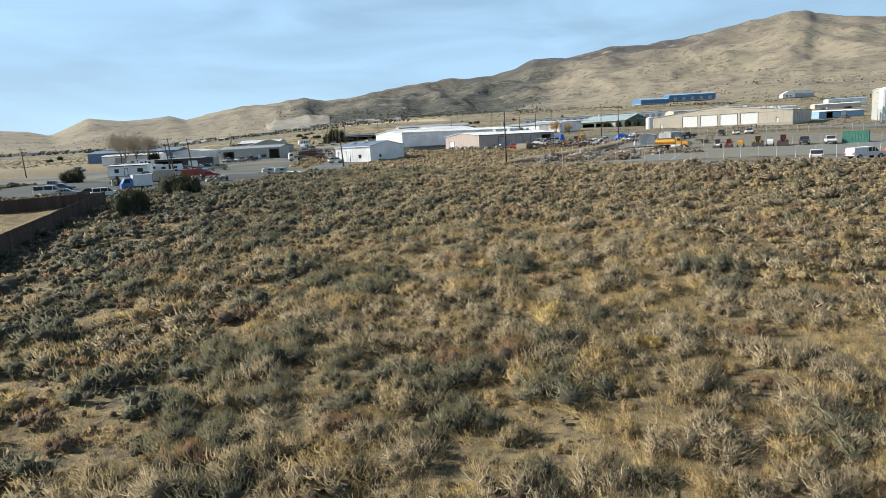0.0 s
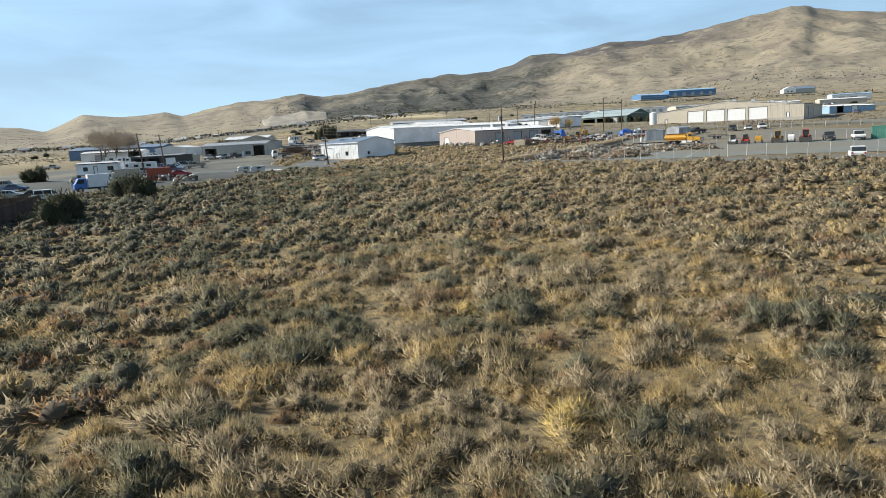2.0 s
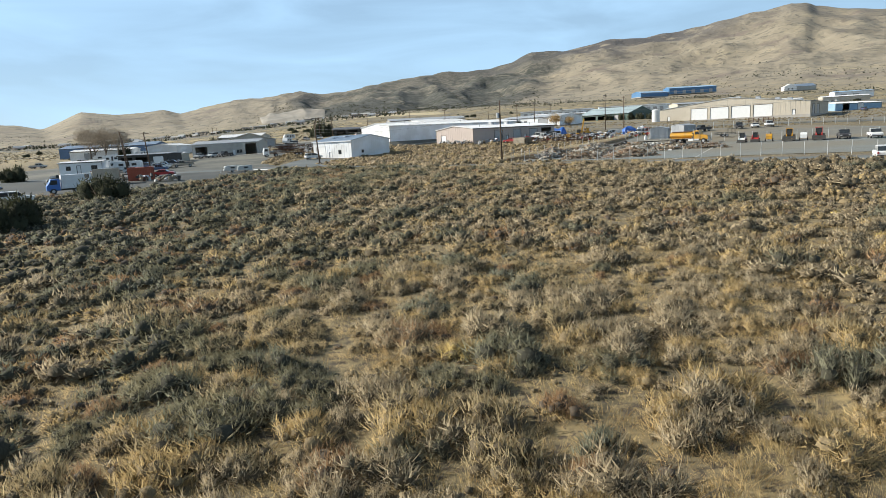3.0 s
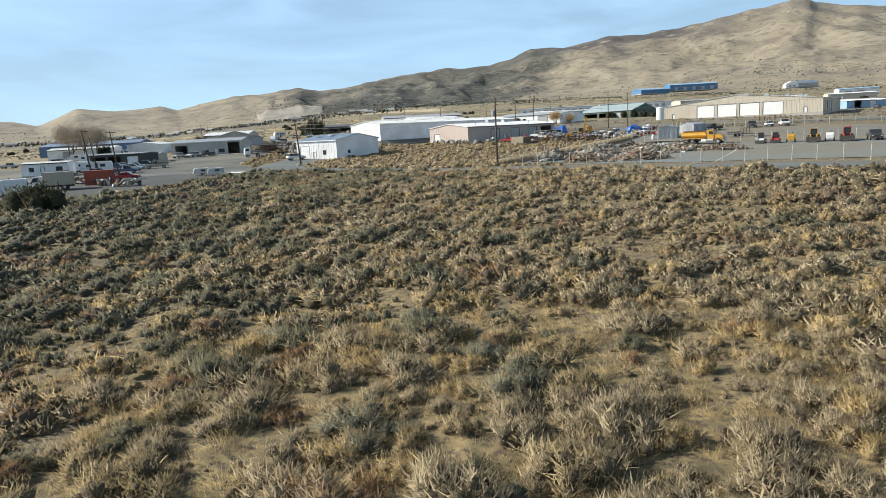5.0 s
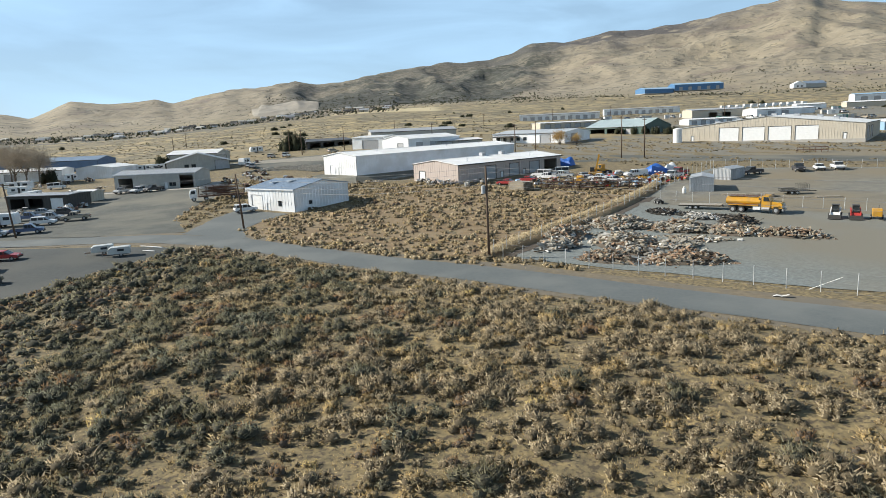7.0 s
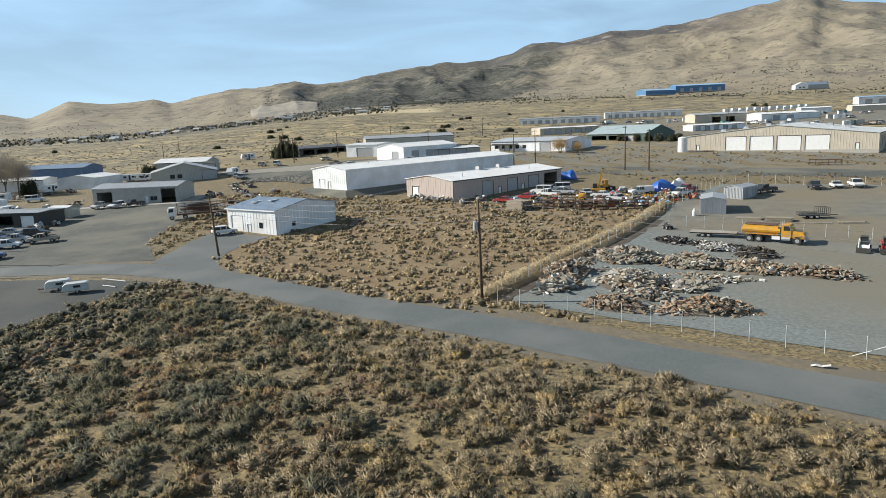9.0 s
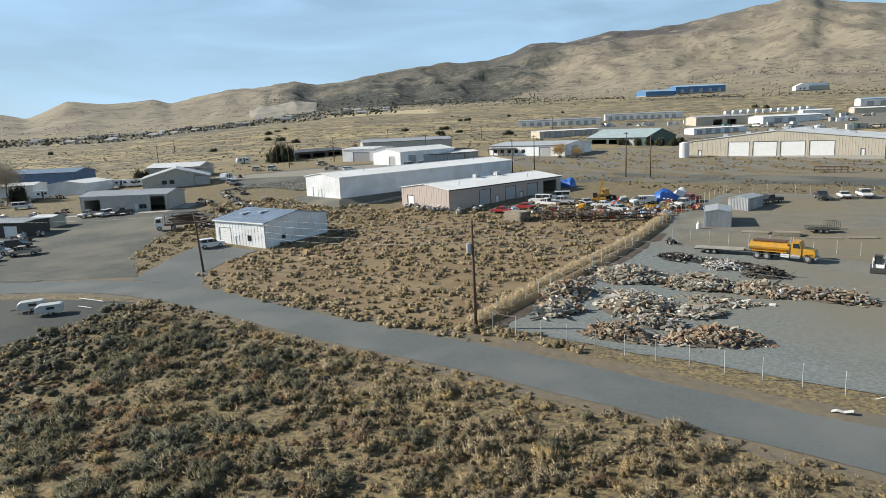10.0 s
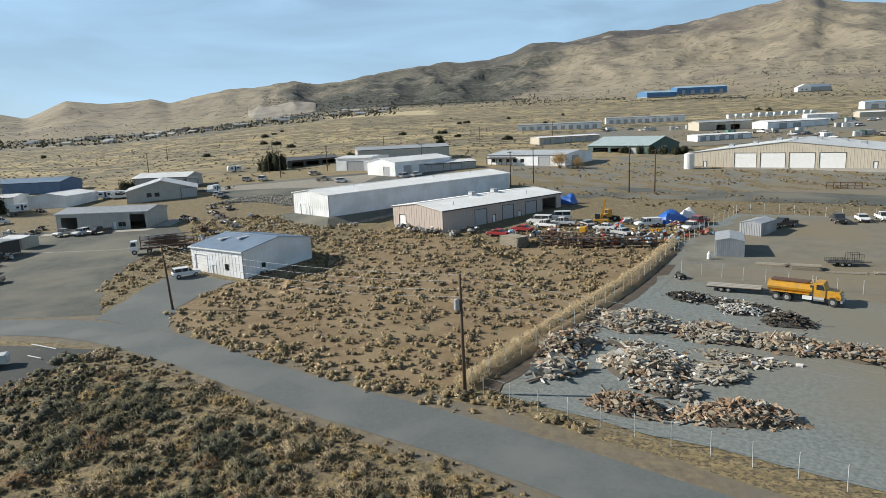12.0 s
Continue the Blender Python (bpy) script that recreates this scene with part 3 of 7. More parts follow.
def building(name, label, a, b, depth, base, eave, rise, wall, roof, ridge="along", front=(), side=(), back_left=(), rib=0.9, over=0.25, trim=None, category="building"):
    """A metal building. a to b: its front, left to right as one looks at it; depth: how far it runs back.
    front, side (right-hand wall) and back_left (left-hand wall): openings (kind, x0, x1, z0, z1)."""
    if a[1] > 330:
        rib = 0
    a, b = Vector((*a, base)), Vector((*b, base))
    d = b - a
    length, turn = d.length, math.degrees(math.atan2(d.y, d.x))
    top = thing(name, label, category, pose(a.x, a.y, base, 0, 0, turn))
    h = eave - base
    walls = (("front", pose(0, 0, 0), length, front), ("side", pose(length, 0, 0, 0, 0, 90), depth, side),
             ("left", pose(0, depth, 0, 0, 0, -90), depth, back_left), ("back", pose(length, depth, 0, 0, 0, 180), length, ()))
    for where, m, run, holes in walls:
        w = Mesh()
        gable = (ridge == "along") == (where in ("side", "left"))
        holed_wall(w, run, h, [q[1:5] for q in holes], rib=rib, rise=rise if gable else 0)
        wob = part("wall", w, wall, top, at=m)
        for q in holes:
            kind, x0, x1, z0, z1 = q
            if kind in ("roller", "greyroller"):
                part("roller_door", roller_door(x0 + 0.05, x1 - 0.05, z0, z1 - 0.05, int((z1 - z0) / 0.6), 0.07), DOORW if kind == "roller" else DOORG, wob)
            elif kind == "door":
                part("door", Mesh().box(x0 + 0.05, x1 - 0.05, 0.06, 0.12, z0, z1 - 0.05), DOORW, wob)
            elif kind == "window":
                fr = Mesh().box(x0, x1, -0.05, 0.05, z0 - 0.06, z0).box(x0, x1, -0.05, 0.05, z1, z1 + 0.06).box(x0 - 0.06, x0, -0.05, 0.05, z0 - 0.06, z1 + 0.06).box(x1, x1 + 0.06, -0.05, 0.05, z0 - 0.06, z1 + 0.06).box((x0 + x1) / 2 - 0.02, (x0 + x1) / 2 + 0.02, -0.02, 0.05, z0, z1)
                win = part("window", fr, TRIM, wob)
                part("pane", Mesh().box(x0, x1, 0.06, 0.08, z0, z1), GLASS, win)
            if kind in ("open", "roller", "greyroller", "door"):
                w2 = 0.1
                fr = Mesh().box(x0 - w2, x0, -0.07, 0.02, z0, z1 + w2).box(x1, x1 + w2, -0.07, 0.02, z0, z1 + w2).box(x0, x1, -0.07, 0.02, z1, z1 + w2)
                part("door_frame", fr, trim or TRIM, wob)
    # roof: one ribbed sheet with thickness, ridge cap and gutters
    r = Mesh()
    L, D = (length, depth) if ridge == "along" else (depth, length)
    k, th, o = max(0.05, rise), 0.14, over
    s = k / (D / 2)
    n = max(2, int(L / 0.9))
    prof = []
    for q in range(n + 1):
        x = -o + (L + 2 * o) * q / n
        prof += [(x - 0.05, 0), (x - 0.03, 0.022), (x + 0.03, 0.022), (x + 0.05, 0)]
    prof = prof[1:-1]
    c = len(prof)
    low, high = h - o * s + 0.03, h + k + 0.03
    rows = ((-o, low, 0), (-o, low + th, 1), (D / 2, high + th, 1), (D + o, low + th, 1), (D + o, low, 0), (D / 2, high, 0))
    for yy, zz, up in rows:
        r.v += [(p[0], yy, zz + p[1] * up) for p in prof]
    for j in range(6):
        t = (j + 1) % 6
        r.f += [(j * c + i + 1, j * c + i, t * c + i, t * c + i + 1) for i in range(c - 1)]
    r.f += [tuple(j * c for j in range(6)), tuple(j * c + c - 1 for j in range(6))[::-1]]
    r.i = [0] * len(r.f)
    m = pose(0, 0, 0) if ridge == "along" else pose(length, 0, 0, 0, 0, 90)
    rob = part("roof", r, roof, top, at=m)
    cap = Mesh().prism([(D / 2 - 0.3, h + k - 0.3 * s + th + 0.06), (D / 2, h + k + th + 0.1), (D / 2 + 0.3, h + k - 0.3 * s + th + 0.06), (D / 2, h + k + th + 0.13)], -o, L + o, "x")
    part("ridge_cap", cap, roof, rob)
    for e in (-o - 0.1, D + o):
        part("gutter", Mesh().box(-o, L + o, e, e + 0.1, h - o * s - 0.08, h - o * s + 0.12), trim or TRIM, rob)
    part("floor_slab", Mesh().box(-0.15, length + 0.15, -0.15, depth + 0.15, -1.2, 0.03), CONCRETE, top)
    return top


small_white = building("metal_building", "small white ribbed metal building with a blue-grey roof", (-31.7, 206.3), (-20.0, 197.9), 15.9, 0.8, 5.72, 1.3, WHITE, BLUE_ROOF, "along",
                       front=(("roller", 1.2, 4.6, 0.03, 3.7), ("door", 6.0, 7.0, 0.03, 2.1), ("window", 9.6, 10.6, 1.5, 2.5)), side=(("window", 4.0, 4.8, 1.6, 2.3),), trim=WHITE)
long_white = building("warehouse", "long white metal warehouse on a raised gravel pad", (-23.5, 257.4), (-12.7, 245.7), 66.0, 4.7, 9.9, 1.0, WHITE, WHITE_ROOF, "across",
                      front=(("roller", 3.2, 5.6, 0.03, 2.6), ("door", 7.4, 8.4, 0.03, 2.1)), trim=WHITE)
pink = building("workshop", "pinkish-tan metal workshop with a white roof and roller doors", (3.0, 240.5), (14.4, 227.1), 39.4, 2.6, 7.33, 1.1, PINK, WHITE_ROOF, "across",
                front=(("roller", 2.4, 4.8, 0.03, 3.0),),
                side=(("greyroller", 9.5, 13.2, 0.03, 3.9), ("door", 15.0, 16.0, 0.03, 2.1), ("greyroller", 18.3, 22.0, 0.03, 3.9), ("door", 23.6, 24.6, 0.03, 2.1), ("greyroller", 26.2, 30.2, 0.03, 3.9), ("open", 32.5, 37.5, 0.03, 4.0)))

# ---- more buildings ----
garage = building("garage_building", "wide tan metal garage with four white roller doors", (105.5, 325.1), (153.0, 286.0), 40.0, 6.55, 11.7, 3.4, TAN, GARAGE_ROOF, "across",
                  front=(("door", 4.0, 5.0, 0.03, 2.1), ("roller", 14.4, 21.4, 0.03, 4.9), ("roller", 22.7, 30.3, 0.03, 4.9), ("roller", 31.5, 39.0, 0.03, 4.9), ("roller", 40.3, 47.6, 0.03, 4.9), ("door", 55.0, 56.1, 0.03, 2.1)),
                  side=(("greyroller", 4, 9, 0.03, 4.0), ("greyroller", 14, 19, 0.03, 4.0)))
building("workshop", "low grey metal workshop with dark open bays", (-83.2, 254.6), (-59.6, 253.4), 11.0, 2.7, 7.2, 0.9, GREY, GALV, "along",
         front=(("open", 1.2, 5.4, 0.03, 3.6), ("door", 14.5, 15.4, 0.03, 2.1), ("window", 16.0, 16.8, 1.0, 2.0), ("window", 17.0, 17.8, 1.0, 2.0), ("open", 19.0, 23.0, 0.03, 4.0)), trim=GALV)
building("gabled_workshop", "pale grey gabled workshop with dark roof edges", (-87.0, 302.0), (-67.0, 309.2), 18.0, 5.0, 8.3, 2.9, GREY, WHITE_ROOF, "across",
         front=(("greyroller", 16.5, 21.5, 0.03, 3.4), ("window", 6, 7.4, 1.2, 2.4), ("window", 8.4, 9.8, 1.2, 2.4)), over=0.7)
building("long_shed", "long low shed with a white roof", (-101, 338), (-80, 336.5), 14, 6.2, 10.2, 1.4, GREY, WHITE_ROOF, "along", front=(("open", 20, 25, 0.03, 3.2),))
building("storage_building", "plain white metal storage building", (-122, 307), (-107.8, 304.6), 15, 3.6, 7.6, 0.9, WHITE, WHITE_ROOF, "across", trim=WHITE)
building("blue_building", "long blue metal building with a grey-blue roof", (-188, 358), (-139, 357), 16, 4.3, 9.2, 1.4, DULLBLUE, BLUE_ROOF, "along", front=(("greyroller", 8, 13, 0.03, 3.6), ("greyroller", 20, 25, 0.03, 3.6)))
building("pale_shed", "white metal shed with a low roof", (-156, 309), (-130.5, 313), 12, 3.3, 7.2, 0.7, WHITE, WHITE_ROOF, "along", front=(("greyroller", 6, 10, 0.03, 3.0),))
building("mobile_office", "long white trailer building with dark windows", (-97.5, 196), (-85.5, 195), 3.0, 0.9, 3.8, 0.2, WHITE, WHITE_ROOF, "along", rib=0, front=(("window", 2, 3.2, 1.0, 2.0), ("door", 5, 6, 0.03, 2.1), ("window", 9, 10.6, 1.0, 2.0)))
building("open_shed", "dark brown open-fronted shed with a flat roof", (-96, 226), (-79.5, 223), 8, 1.6, 4.8, 0.2, TRIM, GALV, "along", front=(("open", 1, 5, 0.03, 2.6), ("open", 6, 10, 0.03, 2.6), ("roller", 12, 15.5, 0.03, 2.6)))
building("tool_shed", "small tan tool shed with a pale roof", (-85, 235.5), (-79.6, 234), 4.5, 1.9, 4.4, 0.3, TAN, WHITE_ROOF, "along", front=(("open", 1.4, 3.8, 0.03, 2.1),))
# the white group behind the long warehouse
building("white_workshop", "white gabled metal workshop", (-13.0, 343.5), (-1.5, 332.0), 30.0, 7.4, 12.4, 1.4, WHITE, WHITE_ROOF, "across", front=(("greyroller", 9.5, 13, 0.03, 3.4),), side=(("greyroller", 4, 8, 0.03, 3.6), ("greyroller", 12, 16, 0.03, 3.6)), trim=WHITE)
building("white_annex", "white flat-roofed metal annex", (-28.0, 364), (-13.5, 358), 18, 8.2, 13.4, 0.5, WHITE, WHITE_ROOF, "along", front=(("greyroller", 5, 13, 0.03, 4.0),), trim=WHITE)
building("white_annex", "white metal shed with a low white roof", (9.2, 343.0), (29.5, 352.5), 9, 7.6, 10.6, 0.7, GREY, WHITE_ROOF, "along", front=(("greyroller", 3, 8, 0.03, 2.6), ("greyroller", 11, 16, 0.03, 2.6)))
building("grey_workshop", "grey metal workshop with a dull roof", (-22, 392), (20, 400), 16, 9.6, 15.2, 1.2, GREY, GALV, "along")
office = building("office_block", "white flat office with a grey roof and a brown awning", (35, 363), (63, 341), 24, 7.9, 12.0, 1.2, WHITE, GARAGE_ROOF, "along",
         front=tuple(("window", 2.2 + 3.4 * k, 3.8 + 3.4 * k, 1.3, 2.6) for k in range(5)) + (("greyroller", 24, 29, 0.03, 3.4),), side=(("greyroller", 6, 11, 0.03, 3.4),))
building("green_barn", "dark green barn with a pale green metal roof", (85.6, 401.4), (106.8, 377.3), 26.0, 8.7, 12.5, 3.5, GREEN, GREENROOF, "along",
         front=(("open", 3, 11, 0.03, 3.0), ("open", 12.5, 20, 0.03, 3.0), ("greyroller", 23, 28, 0.03, 3.0)), side=(("greyroller", 10, 15, 0.03, 3.4),))
building("row_sheds", "long white row of storage units with dark doors", (79, 610), (141.5, 598), 10, 17.3, 21.9, 0.6, WHITE, GALV, "along", front=tuple(("greyroller", 3 + 6 * k, 6 + 6 * k, 0.03, 3.0) for k in range(10)))
building("row_sheds", "second white row of storage units with dark doors", (163, 668), (228.5, 659.5), 10, 19.4, 24.2, 0.6, WHITE, GALV, "along", front=tuple(("greyroller", 3 + 6 * k, 6 + 6 * k, 0.03, 3.0) for k in range(10)))
building("low_shed", "low white shed with a tan wall", (71.5, 457), (108.5, 472), 10, 12, 15.6, 0.5, TAN, WHITE_ROOF, "along", front=tuple(("greyroller", 3 + 7 * k, 7 + 7 * k, 0.03, 2.8) for k in range(5)))
building("low_shed", "white shed beside parked trailers", (148.5, 429), (181.5, 440), 8, 11, 14, 0.5, WHITE, WHITE_ROOF, "along", front=tuple(("greyroller", 2 + 6 * k, 5 + 6 * k, 0.03, 2.4) for k in range(5)))
building("metal_shed", "tan metal shed with a grey roof", (183, 514), (221, 519), 14, 13.9, 19.3, 1.0, TAN, GALV, "along", front=(("open", 12, 18, 0.03, 3.6), ("open", 22, 28, 0.03, 3.6)))
building("metal_shed", "white metal shed with a pale roof", (221, 502), (270, 521), 12, 13.6, 18.0, 1.0, WHITE, WHITE_ROOF, "along", front=(("greyroller", 10, 16, 0.03, 3.2), ("greyroller", 22, 28, 0.03, 3.2)))
building("metal_shed", "small white shed on the slope", (296, 592), (318, 589), 10, 16.7, 20.6, 0.8, WHITE, WHITE_ROOF, "along")
building("blue_warehouse", "long bright blue warehouse on the far slope", (437, 1252), (522, 1248), 40, 59, 69, 3, BLUE, SKYBLUE, "along", front=tuple(("greyroller", 8 + 16 * k, 14 + 16 * k, 0.03, 6) for k in range(5)))
building("blue_warehouse", "lower blue shed beside the far warehouse", (380, 1237), (436, 1254), 30, 56, 63, 3, BLUE, SKYBLUE, "along")
building("hill_house", "white gabled house on the far slope", (690, 1330), (712, 1326), 20, 57, 64, 5, WHITE, WHITE_ROOF, "across", front=(("window", 6, 9, 1.5, 4), ("window", 13, 16, 1.5, 4)))
building("hill_house", "blue-roofed barn on the far slope", (714, 1330), (755, 1334), 22, 57, 64, 5, GREY, BLUE_ROOF, "along")
building("metal_shed", "white shed at the edge of the slope", (432, 735), (470, 728), 14, 22.6, 29, 1, WHITE, SKYBLUE, "along", front=(("greyroller", 6, 12, 0.03, 4), ("greyroller", 18, 24, 0.03, 4)))
building("metal_shed", "tan shed with a white roof on the slope", (336, 592), (372, 584), 12, 16.4, 20.6, 0.8, TAN, WHITE_ROOF, "along")
building("blue_shop", "light blue shop beside the garage", (192, 334), (226, 352), 14, 7.2, 10.6, 0.8, SKYBLUE, WHITE_ROOF, "along", front=(("open", 6, 11, 0.03, 3.6), ("roller", 18, 23, 0.03, 3.6)))
building("batch_plant", "tall grey batch plant building", (184.5, 277), (200, 271), 14, 4.8, 17.6, 0.6, GREY, WHITE_ROOF, "along")


building("open_shed", "long dark brown open-fronted shed with a low roof", (-53, 387), (-32.5, 405.5), 13, 8.3, 12.2, 1.0, TRIM, DARKROOF, "along", front=(("open", 2, 8, 0.03, 3.2), ("open", 9.5, 16, 0.03, 3.2), ("open", 18, 25, 0.03, 3.2)))
awning = part("awning", Mesh().prism([(-2.6, 2.75), (-2.6, 2.95), (0.0, 3.35), (0.0, 3.15)], 1.0, 13.5, "x"), TRIM, office, "brown timber awning")
for k in range(6):
    part("awning_post", Mesh().box(1.2 + 2.4 * k - 0.09, 1.2 + 2.4 * k + 0.09, -2.5, -2.32, 0, 2.8), TRIM, office)


def roof_box(owner, x, y, z, w=1.3, tall=1.0):
    """A sheet-metal vent unit on a roof."""
    b = Mesh().box(-w / 2, w / 2, -w / 2, w / 2, 0, tall).box(-w / 2 - 0.1, w / 2 + 0.1, -w / 2 - 0.1, w / 2 + 0.1, tall, tall + 0.08)
    part("roof_vent", b, GALV, owner, "galvanised vent box", at=pose(x, y, z))


for v in (17.5, 25.0):
    roof_box(pink, 8.4, v, 5.75)
for v in (6.0, 30.0):
    part("vent_pipe", Mesh().tube((0, 0, 0), (0, 0, 1.2), 0.09), GALV, pink, at=pose(14.5, v, 5.0))
for k in range(7):
    roof_box(garage, 8 + 7 * k, 20 + (k % 3) * 5, 5.2 + 3.4 * (1 - abs(8 + 7 * k - 30.5) / 30.5), 1.8, 1.0)
for v in (12, 40, 55):
    part("vent_pipe", Mesh().tube((0, 0, 0), (0, 0, 0.9), 0.09), GALV, long_white, at=pose(10, v, 5.9))
for x0, y0 in ((3.6, 3.2), (7.2, 4.6)):
    part("skylight", Mesh().box(x0, x0 + 0.9, y0, y0 + 3.0, 5.62 + 0.163 * y0 - 0.25, 5.62 + 0.163 * y0 + -0.10), GARAGE_ROOF, small_white, "pale fibreglass roof panel", at=pose(0, 0, 0))


# ---- poles, wires and fences ----
WIRE = mat("old_wire", (0.30, 0.30, 0.30), (0.22, 0.22, 0.22), 2, 0.6, metal=0.3)
POST = mat("galvanised_post", (0.60, 0.61, 0.60), (0.50, 0.51, 0.50), 3, 0.55, metal=0.2)
PORCELAIN = mat("porcelain", (0.45, 0.40, 0.36), (0.38, 0.33, 0.30), 2, 0.3)


def utility_pole(x, y, tall, lean=(0, 0), can=False, arm=True, label="weathered brown wooden utility pole", turn=45):
    e = thing("utility_pole", label, "utility pole", stand(x, y, 0), "utility poles")
    top = Vector((lean[0], lean[1], tall))
    part("pole", Mesh().tube((0, 0, -0.6), top, 0.19, 0.12, 10), POLEWOOD, e, smooth=True)
    if arm:
        c, s = math.cos(radians(turn)), math.sin(radians(turn))
        for d in (0.35,):
            p = top - Vector((0, 0, d))
            arm_ob = part("crossarm", Mesh().box(-1.2, 1.2, -0.06, 0.06, -0.07, 0.07), POLEWOOD, e, at=Matrix.Translation(p) @ pose(0, 0.17, 0, 0, 0, turn))
            for q in (-1.1, -0.45, 0.45, 1.1):
                part("insulator", Mesh().tube((q, 0, 0.07), (q, 0, 0.27), 0.05, 0.035, 8), PORCELAIN, arm_ob)
    if can:
        part("transformer", Mesh().tube((0, 0, 0), (0, 0, 0.95), 0.27, 0.27, 14).tube((0, 0, 0.95), (0, 0, 1.05), 0.27, 0.1, 14), GALV, e, "grey can transformer", at=pose(-0.48, 0, tall - 3.4))
        part("bracket", Mesh().box(-0.3, 0.1, -0.05, 0.05, tall - 2.9, tall - 2.75), TRIM, e)
    return Vector((x, y, float(land(x, y, False)[0]))) + top


def wire(a, b, sag):
    line = [a.lerp(b, k / 16) - Vector((0, 0, sag * 4 * k / 16 * (1 - k / 16))) for k in range(17)]
    tagged(part("power_line", Mesh().sweep(line, 0.016, 4), WIRE, None), "thin sagging overhead wire between wooden poles", "power line", "overhead wires")


T1 = utility_pole(15.3, 148.2, 11.9, (-0.1, 0.1), can=True, arm=False)
T2 = utility_pole(-25.9, 181.9, 9.8, (-0.7, 0.3), arm=False, label="leaning wooden utility pole beside the driveway")
T3 = utility_pole(88, 90, 11.5, arm=False)
for k, (d, s) in enumerate(((0.1, 0.9), (0.7, 1.1), (1.5, 1.3), (2.2, 1.4))):
    for a, b in ((T1, T2), (T1, T3)):
        wire(a - Vector((0, 0, d)), b - Vector((0, 0, d)), s)
wire(T2 - Vector((0, 0, 0.8)), Vector((-31.2, 205.6, 5.6)), 0.4)
T4 = utility_pole(-70, 176, 10.5, (-1.0, 0))
T5 = utility_pole(-68, 184, 10.0, (-0.9, 0))
T6 = utility_pole(-79.5, 197.5, 9.0, (-1.2, 0), arm=False)
T7 = utility_pole(-141, 227, 10.0, (-0.5, 0))
T8 = utility_pole(66.8, 270.3, 13.0)
T9 = utility_pole(72.8, 266.8, 12.0)
T10 = utility_pole(36.5, 293, 11.0)
T11 = utility_pole(44.5, 299, 11.5)
for a, b in ((T2, T6), (T6, T7), (T10, T11), (T11, T8)):
    wire(a - Vector((0, 0, 0.3)), b - Vector((0, 0, 0.3)), 1.0)
for x, y in ((-58, 372), (-48, 350), (-32, 366), (-12, 420), (8, 352), (-130, 420), (-70, 430), (90, 520), (140, 560), (40, 480), (190, 480), (250, 560), (-160, 520)):
    utility_pole(x, y, 10.5, arm=True, turn=10)


def fence(points, gap, tall, label, rails=(0.05, 0.5, 0.98), first=True):
    """Posts along a line, with a rail and wires between them."""
    p = np.array(points, float)
    d = np.concatenate([[0], np.cumsum(np.hypot(*np.diff(p, axis=0).T))])
    s = np.arange(0, d[-1] + 0.01, gap)
    x, y = np.interp(s, d, p[:, 0]), np.interp(s, d, p[:, 1])
    z = land(x, y, False)
    e = thing("chain_link_fence", label, "fence", pose(x[0], y[0], z[0]))
    me = None
    at = [Vector((a - x[0], b - y[0], c - z[0])) for a, b, c in zip(x, y, z)]
    for q in at:
        m = Matrix.Translation(q) @ pose(0, 0, 0, R0.uniform(-1.5, 1.5), R0.uniform(-1.5, 1.5), 0)
        if me is None:
            ob = part("post", Mesh().tube((0, 0, -0.3), (0, 0, tall), 0.038, 0.038, 6).tube((0, 0, tall), (0, 0, tall + 0.06), 0.046, 0.02, 6), POST, e, at=m)
            me = ob.data
        else:
            ob = new("post", me)
            ob.parent, ob.matrix_basis = e, m
    for h in rails:
        w = Mesh().sweep([q + Vector((0, 0, h * tall)) for q in at], 0.008 if h < 0.9 else 0.012, 4)
        part("fence_wire", w, WIRE, e)
    return e


R0 = random.Random(5)
FRONT_FENCE = ((17.0, 147.4), (18.0, 146.5), (39.7, 129.4), (48.4, 121.9), (60.2, 110.2), (68, 104), (100, 88), (140, 70))
SIDE_FENCE = ((16.0, 149.3), (27, 162.6), (34.6, 172.2), (42.5, 182.4), (49.6, 193.2), (56, 203), (67.6, 217.9), (77.9, 229.5))
fence(FRONT_FENCE, 2.98, 2.0, "galvanised chain-link fence posts beside the road")
fence(SIDE_FENCE, 3.05, 2.3, "galvanised chain-link fence overgrown with dry grass")
fence(((50.6, 187.0), (69.3, 171.6), (88, 156), (118, 132)), 2.98, 2.0, "galvanised fence posts across the storage yard")
fence(((79, 231), (84, 231), (88, 228), (92.3, 223.2), (101.5, 219.5), (135, 204)), 3.0, 2.0, "galvanised fence posts behind the storage yard")
brace = part("fence_brace", Mesh().tube((44.2, 125.8, 0.1), (46.3, 124.0, 1.6), 0.03, None, 6), POST, None)
tagged(brace, "diagonal galvanised brace between fence posts", "fence brace")


